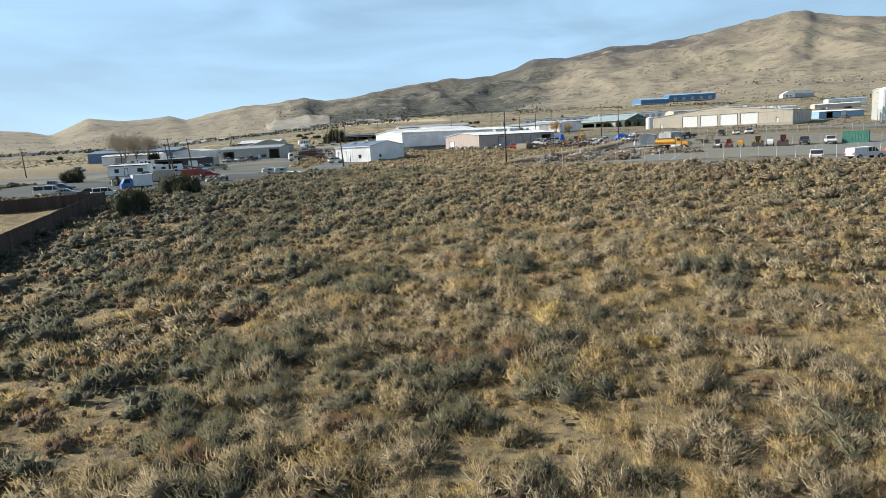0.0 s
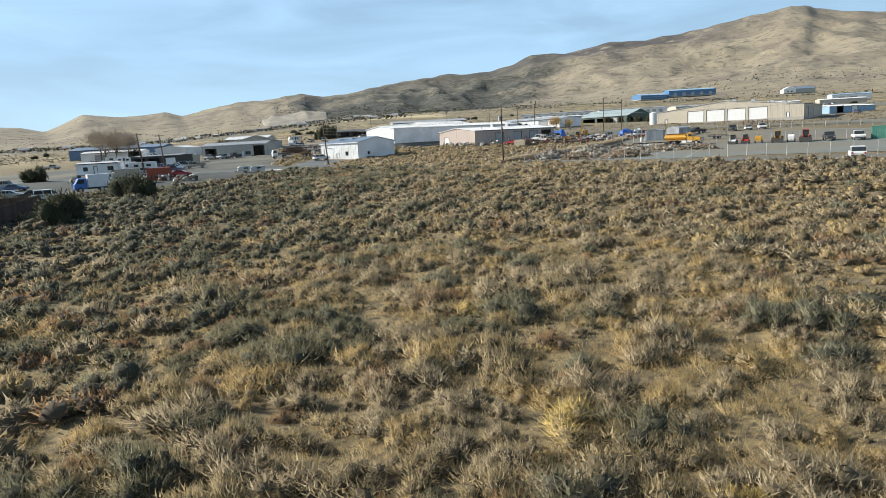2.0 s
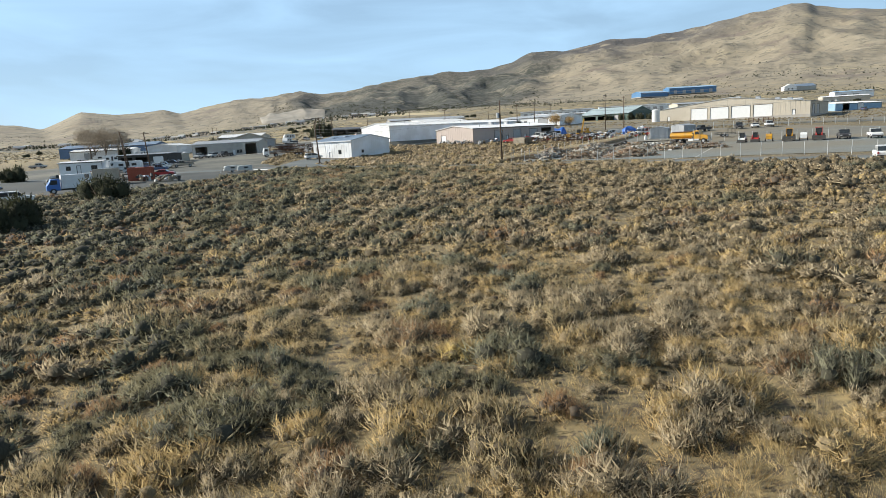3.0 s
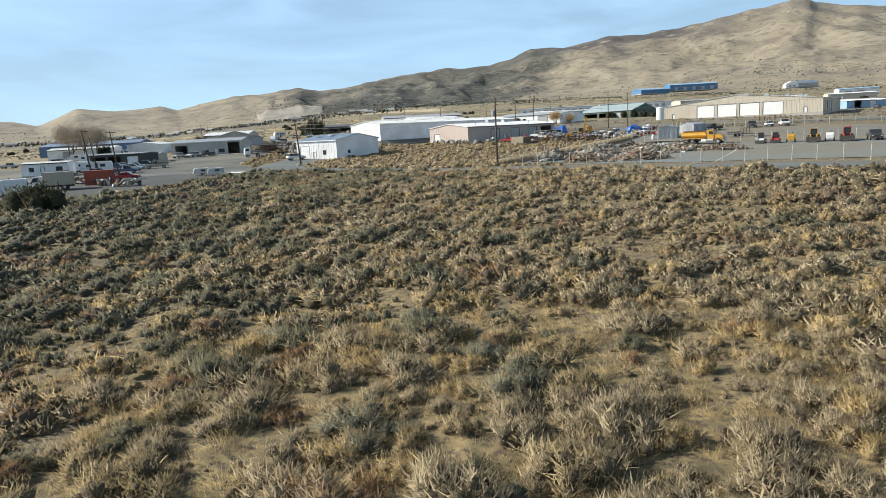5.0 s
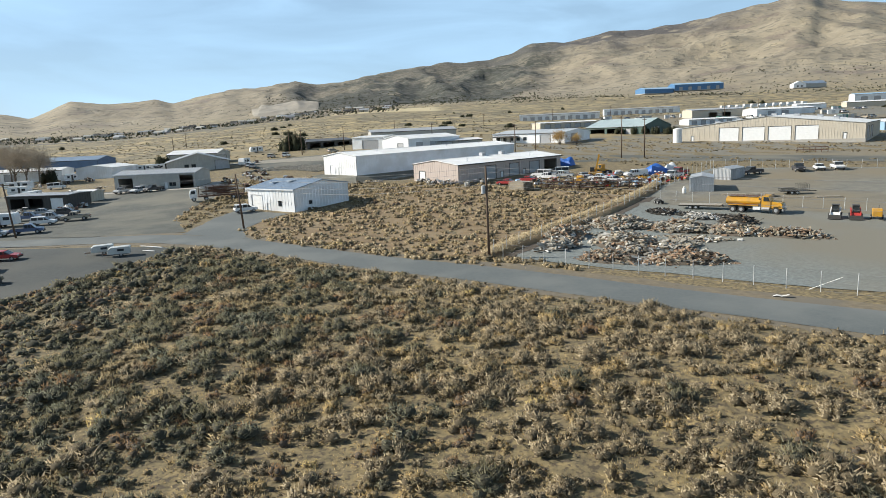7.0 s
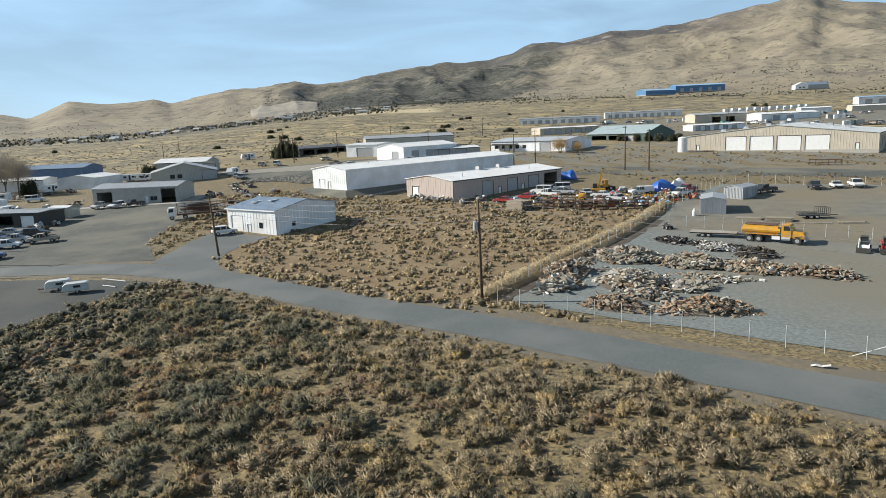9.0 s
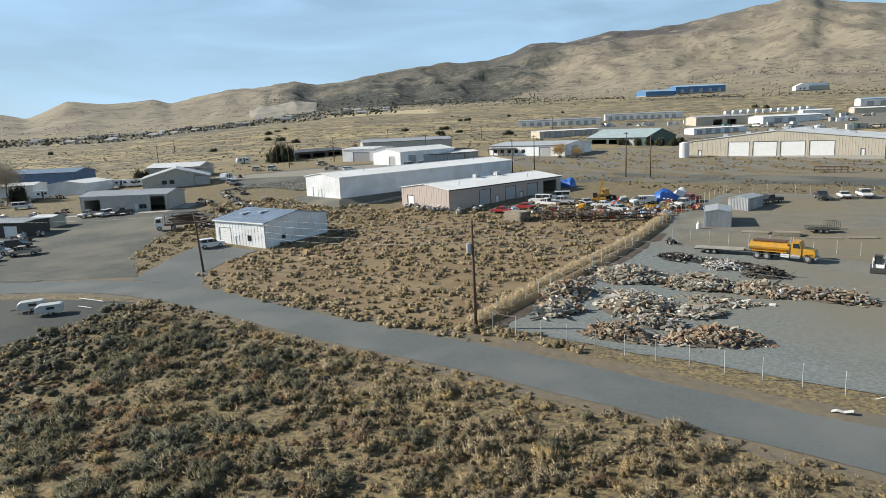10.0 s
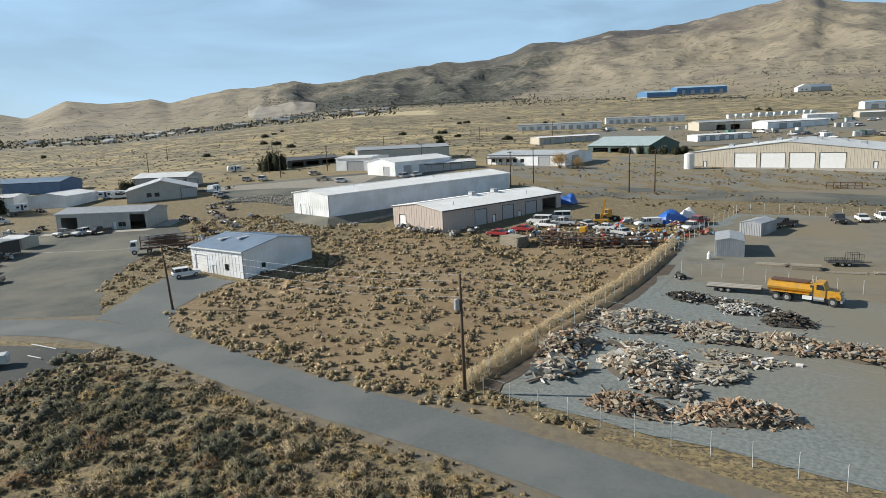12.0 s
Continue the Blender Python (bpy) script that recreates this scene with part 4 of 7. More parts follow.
def board_fence(points, tall, label):
    """A solid dark board fence; each board a part."""
    p = np.array(points, float)
    d = np.concatenate([[0], np.cumsum(np.hypot(*np.diff(p, axis=0).T))])
    e = thing("board_fence", label, "fence", stand(p[0, 0], p[0, 1]))
    z0 = e.matrix_basis.translation
    s = np.arange(0, d[-1], 0.6)
    x, y = np.interp(s, d, p[:, 0]), np.interp(s, d, p[:, 1])
    z = land(x, y, False)
    shared = None
    for k in range(len(s) - 1):
        turn = math.degrees(math.atan2(y[k + 1] - y[k], x[k + 1] - x[k]))
        m = pose(x[k] - z0.x, y[k] - z0.y, z[k] - z0.z - 0.1, 0, 0, turn)
        if shared is None:
            shared = part("board", Mesh().box(0.01, 0.59, -0.03, 0.03, 0, tall).box(-0.03, 0.03, -0.05, 0.05, 0, tall - 0.05), FENCE_WOOD, e, at=m).data
        else:
            o = new("board", shared)
            o.parent, o.matrix_basis = e, m


FENCE_WOOD = mat("dark_fence_boards", (0.085, 0.055, 0.042), (0.055, 0.038, 0.03), 3, 0.9, per_thing=0.25, streak=(3, 3, 0.3))
board_fence(((-30, 36), (-40.8, 60), (-45.6, 78), (-50.6, 100)), 2.2, "solid dark brown board fence round a grassy plot")
board_fence(((-51.4, 100), (-62.5, 95.5), (-92, 84)), 2.0, "solid dark brown board fence at the back of the plot")


# ---- storage yard: debris heaps ----
RUBBLE = mat("broken_concrete", (0.37, 0.345, 0.295), (0.19, 0.175, 0.148), 3, 0.95, island=0.3, per_thing=0.25, bump=0.02)
BRICKISH = mat("brown_broken_brick", (0.300, 0.200, 0.128), (0.185, 0.122, 0.078), 3, 0.95, island=0.35, per_thing=0.25)
TIMBER = mat("grey_old_timber", (0.335, 0.285, 0.21), (0.22, 0.185, 0.135), 3, 0.9, island=0.3, per_thing=0.2, streak=(0.3, 3, 3))
ASH = mat("black_ash", (0.045, 0.043, 0.040), (0.028, 0.027, 0.026), 3, 0.95, island=0.4)
PALE = mat("white_scrap", (0.62, 0.60, 0.56), (0.47, 0.455, 0.43), 3, 0.8, island=0.25)
DIRT = mat("dark_earth", (0.13, 0.105, 0.08), (0.09, 0.075, 0.058), 2, 0.95, bump=0.05)


def chunk(b, at, size, rnd, mi=0):
    """A broken slab with knocked-off corners, tilted at random."""
    l, w, h = size
    q = Euler((rnd.gauss(0, 0.33), rnd.gauss(0, 0.33), rnd.uniform(0, 6.3))).to_matrix()
    v = []
    for z in (-0.5, 0.5):
        for y in (-0.5, 0.5):
            for x in (-0.5, 0.5):
                v.append(Vector(at) + q @ Vector((x * l * rnd.uniform(0.7, 1.05), y * w * rnd.uniform(0.7, 1.05), z * h * rnd.uniform(0.75, 1.1))))
    b.add(v, [(0, 2, 3, 1), (4, 5, 7, 6), (0, 1, 5, 4), (2, 6, 7, 3), (0, 4, 6, 2), (1, 3, 7, 5)], mi)


def heap(label, x, y, rx, ry, turn, tall, count, mats, weights, scale=1.0, seed=1, singles=24, core=DIRT, planks=0.22):
    """A heap of broken pieces over a core of earth: the largest pieces singly, the rest as loose rubble."""
    rnd = random.Random(seed)
    e = thing("debris_heap", label, "debris heap", stand(x, y, turn), "debris heaps")
    b = Mesh()
    n, m = 14, 5
    for i in range(m + 1):
        for j in range(n):
            a, q = 6.2832 * j / n, (1 - i / m) * rnd.uniform(0.85, 1.1)
            b.v.append((rx * q * math.cos(a), ry * q * math.sin(a), tall * 0.75 * (1 - q * q) * rnd.uniform(0.7, 1.2) - 0.05))
    b.f = [tuple(int(k) for k in f) for f in grid_faces(m + 1, n, True)]
    b.i = [0] * len(b.f)
    part("earth_core", b, core, e, smooth=True)
    loose = Mesh()
    for k in range(count):
        a, q = rnd.uniform(0, 6.283), math.sqrt(rnd.uniform(0, 1.0)) * (1.0 if rnd.random() < 0.9 else rnd.uniform(1.0, 1.4))
        q = q * (0.9 + 0.16 * math.sin(3 * a + seed))
        px, py = rx * q * math.cos(a), ry * q * math.sin(a)
        pz = tall * max(0, 1 - q * q) * rnd.uniform(0.55, 1.05) + 0.05
        mi = rnd.choices(range(len(mats)), weights)[0]
        if rnd.random() < planks:
            size = (rnd.uniform(0.6, 2.0) * scale, rnd.uniform(0.12, 0.3) * scale, rnd.uniform(0.04, 0.1) * scale)
        else:
            size = (rnd.uniform(0.15, 0.85) * scale, rnd.uniform(0.12, 0.55) * scale, rnd.uniform(0.06, 0.25) * scale)
        if k < singles:
            one = Mesh()
            chunk(one, (0, 0, 0), [s * 1.35 for s in size], rnd)
            part("debris_piece", one, mats[mi], e, at=pose(px, py, pz + 0.1))
        else:
            chunk(loose, (px, py, pz), size, rnd, mi)
    ob = part("loose_rubble", loose, mats, e)
    ob["kind"] = "stuff"


RUSTLESS = TIMBER
MIXED = [RUBBLE, TIMBER, BRICKISH, PALE]
heap("heap of broken pale concrete slabs on gravel", 25.2, 152.8, 2.6, 2.6, -30, 1.1, 140, MIXED, (6, 1, 1, 1.2), 1.8, 1)
heap("heap of brown and grey rubble", 27.2, 159.0, 2.8, 4.2, -40, 1.7, 340, MIXED, (4, 3, 4, 0.3), 1.25, 2)
heap("heap of brown broken brick and wood by the fence", 29.4, 143.2, 3.6, 1.9, -35, 1.4, 560, [BRICKISH, TIMBER, RUBBLE], (7, 3, 2), 0.95, 3)
heap("heap of brown broken brick on gravel", 38.2, 140.2, 5.2, 2.1, -10, 1.4, 680, [BRICKISH, TIMBER, RUBBLE], (7, 3, 2), 0.95, 4)
heap("heap of grey broken concrete and boards", 34.0, 152.0, 5.0, 3.9, -38, 1.6, 640, MIXED, (6, 2, 2, 0.8), 1.35, 5, 40)
heap("low heap of broken concrete and planks", 39.6, 149.2, 3.2, 2.4, -35, 0.7, 240, MIXED, (5, 3, 1, 1.5), 1.2, 6)
heap("low heap of broken concrete near the bricks", 34.2, 146.2, 3.4, 1.7, -35, 0.8, 210, MIXED, (6, 2, 2, 1.5), 1.1, 17)
heap("long heap of grey rubble and boards", 37.4, 165.4, 5.4, 3.4, -40, 1.7, 560, MIXED, (6, 3, 2, 0.5), 1.35, 7, 40)
heap("long heap of rubble and boards", 44.6, 159.6, 5.2, 2.8, -40, 1.4, 430, MIXED, (5, 4, 2.5, 0.5), 1.3, 8, 36)
heap("heap of old timber and rubble with pallets", 50.4, 155.4, 4.6, 2.8, -38, 1.2, 380, MIXED, (2, 5, 4, 0.5), 1.2, 9)
heap("low heap of brown scrap wood", 56.4, 151.6, 4.8, 2.6, -38, 1.0, 320, MIXED, (2, 4, 5, 0.4), 1.1, 10)
heap("scattered rubble beside the side fence", 33.6, 169.8, 3.4, 2.4, -40, 0.6, 200, MIXED, (5, 2, 2, 1), 1.0, 11)
heap("heap of black ash and burnt scrap", 46.8, 174.6, 3.0, 1.9, -40, 0.9, 200, [ASH, DIRT, PALE], (7, 2, 0.6), 0.8, 12, core=ASH)
heap("heap of white ash and scrap", 50.6, 168.2, 2.8, 1.9, -40, 0.9, 260, [PALE, RUBBLE, ASH], (6, 3, 1), 0.7, 13, core=ASH)
heap("heap of dark burnt earth", 54.2, 163.0, 3.2, 2.2, -40, 1.2, 200, [ASH, DIRT, BRICKISH], (5, 4, 1), 0.8, 14, core=ASH)
heap("broken concrete and boards strewn over gravel", 35.4, 157.8, 7.5, 2.6, -38, 0.2, 70, MIXED, (5, 3, 2, 1), 0.9, 18, 8)
heap("pale broken concrete strewn beside the bricks", 32.4, 141.8, 5.5, 2.2, -30, 0.2, 110, MIXED, (5, 1, 2, 3), 0.8, 22, 8)
heap("loose boards and broken concrete strewn over gravel", 44.0, 152.5, 5.0, 2.4, -38, 0.25, 130, MIXED, (5, 4, 1, 1.5), 1.0, 19, 8)
heap("rubble strewn beside the side fence", 29.5, 165.5, 3.2, 5.0, -40, 0.3, 200, MIXED, (5, 2, 3, 1), 0.9, 20, 8)
heap("ash and scrap strewn over the yard", 50.8, 171.5, 7.0, 2.2, -40, 0.3, 260, [ASH, DIRT, PALE, RUSTLESS], (5, 3, 2, 2), 0.8, 21, 8, core=ASH)
rnd = random.Random(9)


def pallet(x, y, turn, lift, tilt=0, stack=1):
    e = thing("wooden_pallet", "weathered brown wooden pallet stacked on debris", "pallet", stand(x, y, turn, lift) @ pose(0, 0, 0, tilt), "pallets")
    for s in range(stack):
        z = s * 0.15
        for k in range(7):
            part("slat", Mesh().box(-0.5, 0.5, -0.6 + k * 0.185, -0.48 + k * 0.185, z + 0.11, z + 0.135), TIMBER, e)
        for q in (-0.5, -0.05, 0.4):
            part("runner", Mesh().box(q, q + 0.1, -0.6, 0.63, z, z + 0.11), TIMBER, e)


pallet(51.6, 154.6, 20, 0.4, 0, 5)
pallet(53.0, 153.4, 40, 0.3, 55)
for k, (x, y) in enumerate(((40.4, 152.2), (41.2, 151.4), (42.2, 150.9), (42.0, 149.6), (44.5, 158))):
    ob = part("timber_beam", Mesh().box(-1.4, 1.4, -0.14, 0.14, 0, 0.2), TIMBER if k % 2 else RUBBLE, None, at=stand(x, y, -30 + 25 * k, 0.08))
    tagged(ob, "grey weathered timber beam lying on gravel", "timber beam", "loose beams")


# ---- vehicles and machines ----
PAINT = {}


def paint(rgb):
    if rgb not in PAINT:
        PAINT[rgb] = mat("vehicle_paint", rgb, tuple(v * 0.9 for v in rgb), 1.5, 0.35)
    return PAINT[rgb]


TYRE = mat("tyre_rubber", (0.03, 0.03, 0.03), (0.045, 0.043, 0.04), 3, 0.9)
RIM = mat("steel_rim", (0.5, 0.5, 0.5), (0.4, 0.4, 0.4), 3, 0.4, metal=0.5)
LAMP = mat("lamp_lens", (0.6, 0.6, 0.58), (0.5, 0.5, 0.5), 3, 0.2)
REDLENS = mat("tail_lens", (0.35, 0.03, 0.03), (0.28, 0.02, 0.02), 3, 0.3)


def wheel(parent, x, y, r, w):
    """A tyre with its rim; y is the outer side."""
    s = 1 if y > 0 else -1
    t = part("wheel", Mesh().tube((x, y - s * w, r), (x, y, r), r, r, 16), TYRE, parent)
    part("rim", Mesh().tube((x, y - s * 0.02, r), (x, y + s * 0.015, r), r * 0.58, r * 0.5, 12), RIM, t)


SHAPES = {
    "suv": (4.7, 1.85, [(-2.3, 0.45), (-2.35, 0.9), (-2.25, 1.1), (1.2, 1.1), (2.2, 0.98), (2.33, 0.8), (2.3, 0.4)], [(-2.2, 1.08), (-2.05, 1.68), (0.35, 1.72), (1.15, 1.08)], 0.36),
    "sedan": (4.6, 1.8, [(-2.25, 0.4), (-2.3, 0.85), (-1.6, 0.98), (1.2, 0.96), (2.1, 0.82), (2.28, 0.65), (2.25, 0.38)], [(-1.5, 0.96), (-0.8, 1.4), (0.4, 1.42), (1.2, 0.95)], 0.32),
    "pickup": (5.6, 1.95, [(-2.75, 0.55), (-2.8, 1.1), (1.35, 1.15), (2.55, 1.05), (2.75, 0.85), (2.7, 0.5)], [(-0.45, 1.12), (-0.35, 1.8), (0.85, 1.82), (1.5, 1.12)], 0.4),
    "van": (5.4, 2.0, [(-2.65, 0.5), (-2.7, 1.3), (1.5, 1.3), (2.4, 1.05), (2.65, 0.85), (2.6, 0.45)], [(-2.66, 1.28), (-2.6, 2.05), (0.9, 2.08), (1.65, 1.28)], 0.37),
}


def bevel_body(outline, half, tuck=0.05):
    """A side outline drawn across, drawn in slightly along its long edges."""
    m = Mesh()
    n = len(outline)
    cx, cz = sum(p[0] for p in outline) / n, sum(p[1] for p in outline) / n
    rings = []
    for y, k in ((-half, 0.95), (-half + tuck, 1.0), (half - tuck, 1.0), (half, 0.95)):
        rings.append([(cx + (p[0] - cx) * (1 if k == 1 else 0.985), y, cz + (p[1] - cz) * k) for p in outline])
    for ring in rings:
        m.v += ring
    for j in range(3):
        m.f += [(j * n + k, j * n + (k + 1) % n, (j + 1) * n + (k + 1) % n, (j + 1) * n + k) for k in range(n)]
    m.f += [tuple(range(n)), tuple(range(3 * n, 4 * n))[::-1]]
    m.i = [0] * len(m.f)
    return m


def vehicle(kind, x, y, turn, rgb, label, canopy=None, group="parked vehicles", lift=0.05):
    length, width, body, cabin, r = SHAPES[kind]
    e = thing({"suv": "suv", "sedan": "car", "pickup": "pickup_truck", "van": "van"}[kind], label, {"suv": "car", "sedan": "car", "pickup": "pickup truck", "van": "van"}[kind], stand(x, y, turn, lift), group)
    h = width / 2
    shell = part("body", bevel_body(body, h), paint(rgb), e)
    # glass house with a roof panel and pillars over it
    part("glasshouse", bevel_body([(p[0], p[1]) for p in cabin], h - 0.13, 0.1), GLASS, e)
    top = max(p[1] for p in cabin)
    xs = [p[0] for p in cabin if p[1] > top - 0.1]
    roof = part("roof", Mesh().box(min(xs) - 0.03, max(xs) + 0.03, -h + 0.12, h - 0.12, top - 0.06, top + 0.03), paint(rgb), e)
    for q in (min(xs), sum(xs) / 2, max(xs) - 0.1):
        for s in (-1, 1):
            part("pillar", Mesh().box(q, q + 0.1, s * (h - 0.12) - 0.015, s * (h - 0.12) + 0.015, body[2][1] - 0.05, top), paint(rgb), roof)
    axle = length * 0.31
    for q in (-axle, axle):
        for s in (-1, 1):
            wheel(e, q, s * (h + 0.01), r, 0.22)
    front, back = max(p[0] for p in body), min(p[0] for p in body)
    for s in (-1, 1):
        part("headlight", Mesh().box(front - 0.06, front + 0.02, s * h * 0.72 - 0.18, s * h * 0.72 + 0.18, 0.68, 0.84), LAMP, e)
        part("tail_light", Mesh().box(back - 0.02, back + 0.05, s * h * 0.8 - 0.1, s * h * 0.8 + 0.1, 0.75, 1.0), REDLENS, e)
    part("bumper", Mesh().box(front - 0.05, front + 0.07, -h * 0.95, h * 0.95, 0.38, 0.58), TRIM, e)
    part("bumper", Mesh().box(back - 0.07, back + 0.05, -h * 0.95, h * 0.95, 0.42, 0.62), TRIM, e)
    if kind == "pickup":
        part("bed", Mesh().box(-2.65, -0.55, -h + 0.1, h - 0.1, 1.1, 1.17), TRIM, e, "dark open load bed")
    if canopy:
        part("canopy", bevel_body([(-2.7, 1.12), (-2.65, 1.78), (-0.5, 1.82), (-0.48, 1.12)], h - 0.06), paint(canopy), e)
    return e


WH, SIL, BLK, RED, NAVY, TANC = (0.75, 0.75, 0.74), (0.42, 0.43, 0.44), (0.05, 0.05, 0.055), (0.42, 0.05, 0.05), (0.08, 0.12, 0.22), (0.40, 0.34, 0.26)
vehicle("suv", -31.0, 201.3, 32, WH, "white station wagon parked beside the metal building")
vehicle("pickup", -78.6, 249.5, 250, SIL, "silver pickup parked at the workshop")
vehicle("suv", -74.2, 248.8, 255, WH, "white suv parked at the workshop")
vehicle("pickup", -70.2, 249.8, 240, BLK, "dark pickup parked at the workshop")
for k, (kd, x, y, t, c, w) in enumerate((("suv", -71.5, 198.8, 12, WH, "white suv on the gravel lot"), ("pickup", -73.6, 204.4, 12, SIL, "silver pickup on the gravel lot"), ("suv", -73.2, 211.0, 12, BLK, "black suv on the gravel lot"), ("sedan", -81.0, 214.8, 15, SIL, "grey car on the gravel lot"),
                                         ("pickup", -79.5, 206.5, 15, NAVY, "dark blue pickup on the gravel lot"), ("suv", -57.0, 112.8, 30, WH, "white suv beside the board fence"), ("sedan", -62, 117.5, 25, BLK, "black car beside the board fence"), ("van", -73, 124, 8, WH, "white van beside the board fence"), ("sedan", -68.5, 121, 20, SIL, "grey car beside the board fence"),
                                         ("pickup", -88, 150, 5, SIL, "grey pickup on the asphalt lot"), ("sedan", -82, 144, 10, NAVY, "dark blue car on the asphalt lot"))):
    vehicle(kd, x, y, t, c, w)
vehicle("sedan", -56.0, 161.8, 10, RED, "red car on the asphalt lot")
vehicle("pickup", 92.7, 216.6, 252, BLK, "black pickup in the storage yard")
vehicle("sedan", 97.4, 216.4, 252, WH, "white car in the storage yard")
vehicle("pickup", 101.4, 216.0, 252, WH, "white pickup in the storage yard")
vehicle("suv", 58.6, 102.2, 62, WH, "white suv on the road")
vehicle("pickup", 64.6, 99.6, 8, WH, "white pickup with a canopy on the road shoulder", canopy=WH)
vehicle("pickup", 87.6, 147.6, 245, WH, "white pickup in the storage yard")
vehicle("pickup", 84.0, 151.6, 245, BLK, "dark work truck in the storage yard")
vehicle("pickup", 81.3, 215.5, 200, BLK, "black pickup behind the steel sheds")
vehicle("suv", 198, 322, 40, NAVY, "dark blue suv at the blue shop")
# scrap yard behind the workshop
vehicle("van", 35.6, 231.3, 150, WH, "white van in the scrap yard")
vehicle("pickup", 40.2, 228.4, 160, WH, "white pickup in the scrap yard")
vehicle("pickup", 36.5, 226.8, 140, WH, "old white pickup in the scrap yard")
vehicle("sedan", 31.0, 224.6, 150, RED, "red car in the scrap yard")
vehicle("sedan", 25.6, 221.6, 150, RED, "red car beside stacked boards")
vehicle("pickup", 56.8, 222.6, 190, WH, "white pickup with a canopy in the scrap yard", canopy=WH)
vehicle("sedan", 47.5, 221.5, 150, WH, "white junk car in the scrap yard")
vehicle("sedan", 49.5, 216.0, 120, SIL, "grey junk car in the scrap yard")
vehicle("pickup", 63.8, 217.0, 215, WH, "white pickup beside the fence")
vehicle("pickup", 67.0, 222.0, 215, RED, "dark red pickup beside the fence")
vehicle("van", 40.5, 234.5, 170, WH, "white van beside the workshop doors")
vehicle("sedan", 45.0, 226.0, 100, SIL, "grey junk car in the scrap yard")

YEL = mat("yellow_machine_paint", (0.60, 0.30, 0.02), (0.50, 0.25, 0.02), 1.5, 0.45, c=(0.42, 0.24, 0.06), big=0.8)
ORANGE = mat("orange_machine_paint", (0.55, 0.13, 0.04), (0.45, 0.10, 0.035), 1.5, 0.5)
REDM = mat("red_machine_paint", (0.50, 0.05, 0.04), (0.40, 0.04, 0.035), 1.5, 0.5)
RUSTY = mat("rusty_steel", (0.14, 0.075, 0.05), (0.09, 0.055, 0.04), 2, 0.9)
BLUETARP = mat("blue_tarpaulin", (0.03, 0.14, 0.50), (0.025, 0.11, 0.40), 2, 0.5, bump=0.05)
GREENBOX = mat("green_container_paint", (0.09, 0.26, 0.20), (0.07, 0.20, 0.155), 1, 0.6)
REDBOX = mat("red_container_paint", (0.36, 0.09, 0.05), (0.28, 0.07, 0.04), 1, 0.7)


def tank_truck(x, y, turn):
    e = thing("tank_truck", "yellow water tank truck with a long hood", "truck", stand(x, y, turn, 0.05))
    part("chassis", Mesh().box(-4.3, 3.6, -0.45, 0.45, 0.65, 0.95), TRIM, e)
    tank = part("tank", Mesh().prism([(1.15 * math.cos(a), 1.85 + 0.72 * math.sin(a)) for a in [6.2832 * k / 16 for k in range(16)]], -4.4, 0.9, "x"), YEL, e, smooth=False)
    part("tank_rim", Mesh().box(-4.2, 0.7, -0.55, 0.55, 2.5, 2.66), YEL, tank)
    part("tank_hatch", Mesh().box(-4.1, 0.4, -0.7, 0.7, 2.58, 2.72), RUSTY, tank, "rusty open tank top")
    part("running_board", Mesh().box(-4.0, 0.6, -1.2, 1.2, 1.18, 1.26), YEL, tank)
    cab = part("cab", bevel_body([(1.05, 0.85), (1.05, 2.75), (1.2, 2.85), (2.1, 2.82), (2.4, 1.95), (2.4, 0.85)], 1.1), YEL, e)
    part("cab_window", Mesh().prism([(1.35, 1.95), (1.35, 2.6), (2.05, 2.6), (2.3, 1.95)], -1.12, 1.12, "y"), GLASS, cab)
    part("hood", bevel_body([(2.4, 0.85), (2.4, 1.95), (3.9, 1.75), (4.1, 1.5), (4.1, 0.8)], 1.0), YEL, e)
    part("grille", Mesh().box(4.08, 4.15, -0.6, 0.6, 0.85, 1.55), RIM, e)
    part("front_bumper", Mesh().box(4.1, 4.3, -1.15, 1.15, 0.5, 0.8), RIM, e)
    part("heat_shield", Mesh().box(0.6, 1.04, -1.05, 1.05, 1.0, 2.4), TRIM, e)
    part("exhaust_pipe", Mesh().tube((0.95, -0.85, 1.0), (0.95, -0.85, 3.2), 0.09), RIM, e)
    part("exhaust_pipe", Mesh().tube((0.95, 0.85, 1.0), (0.95, 0.85, 3.2), 0.09), RIM, e)
    part("fuel_tank", Mesh().tube((1.1, -1.0, 0.75), (2.3, -1.0, 0.75), 0.3), RIM, e)
    part("tool_box", Mesh().box(-0.2, 0.9, -1.15, -0.7, 0.55, 1.05), paint(WH), e)
    for s in (-1, 1):
        part("mudguard", Mesh().prism([(2.75, 1.05), (2.95, 1.3), (3.6, 1.3), (3.8, 1.05), (3.6, 1.15), (2.95, 1.15)], s * 0.95 - 0.2, s * 0.95 + 0.2, "y"), YEL, e)
        part("headlight", Mesh().box(4.05, 4.16, s * 0.8 - 0.14, s * 0.8 + 0.14, 1.1, 1.35), LAMP, e)
        for q in (-3.3, -2.0, 3.25):
            wheel(e, q, s * 1.2, 0.52, 0.5 if q < 0 else 0.3)
    return e


tank_truck(60.7, 170.6, -41)


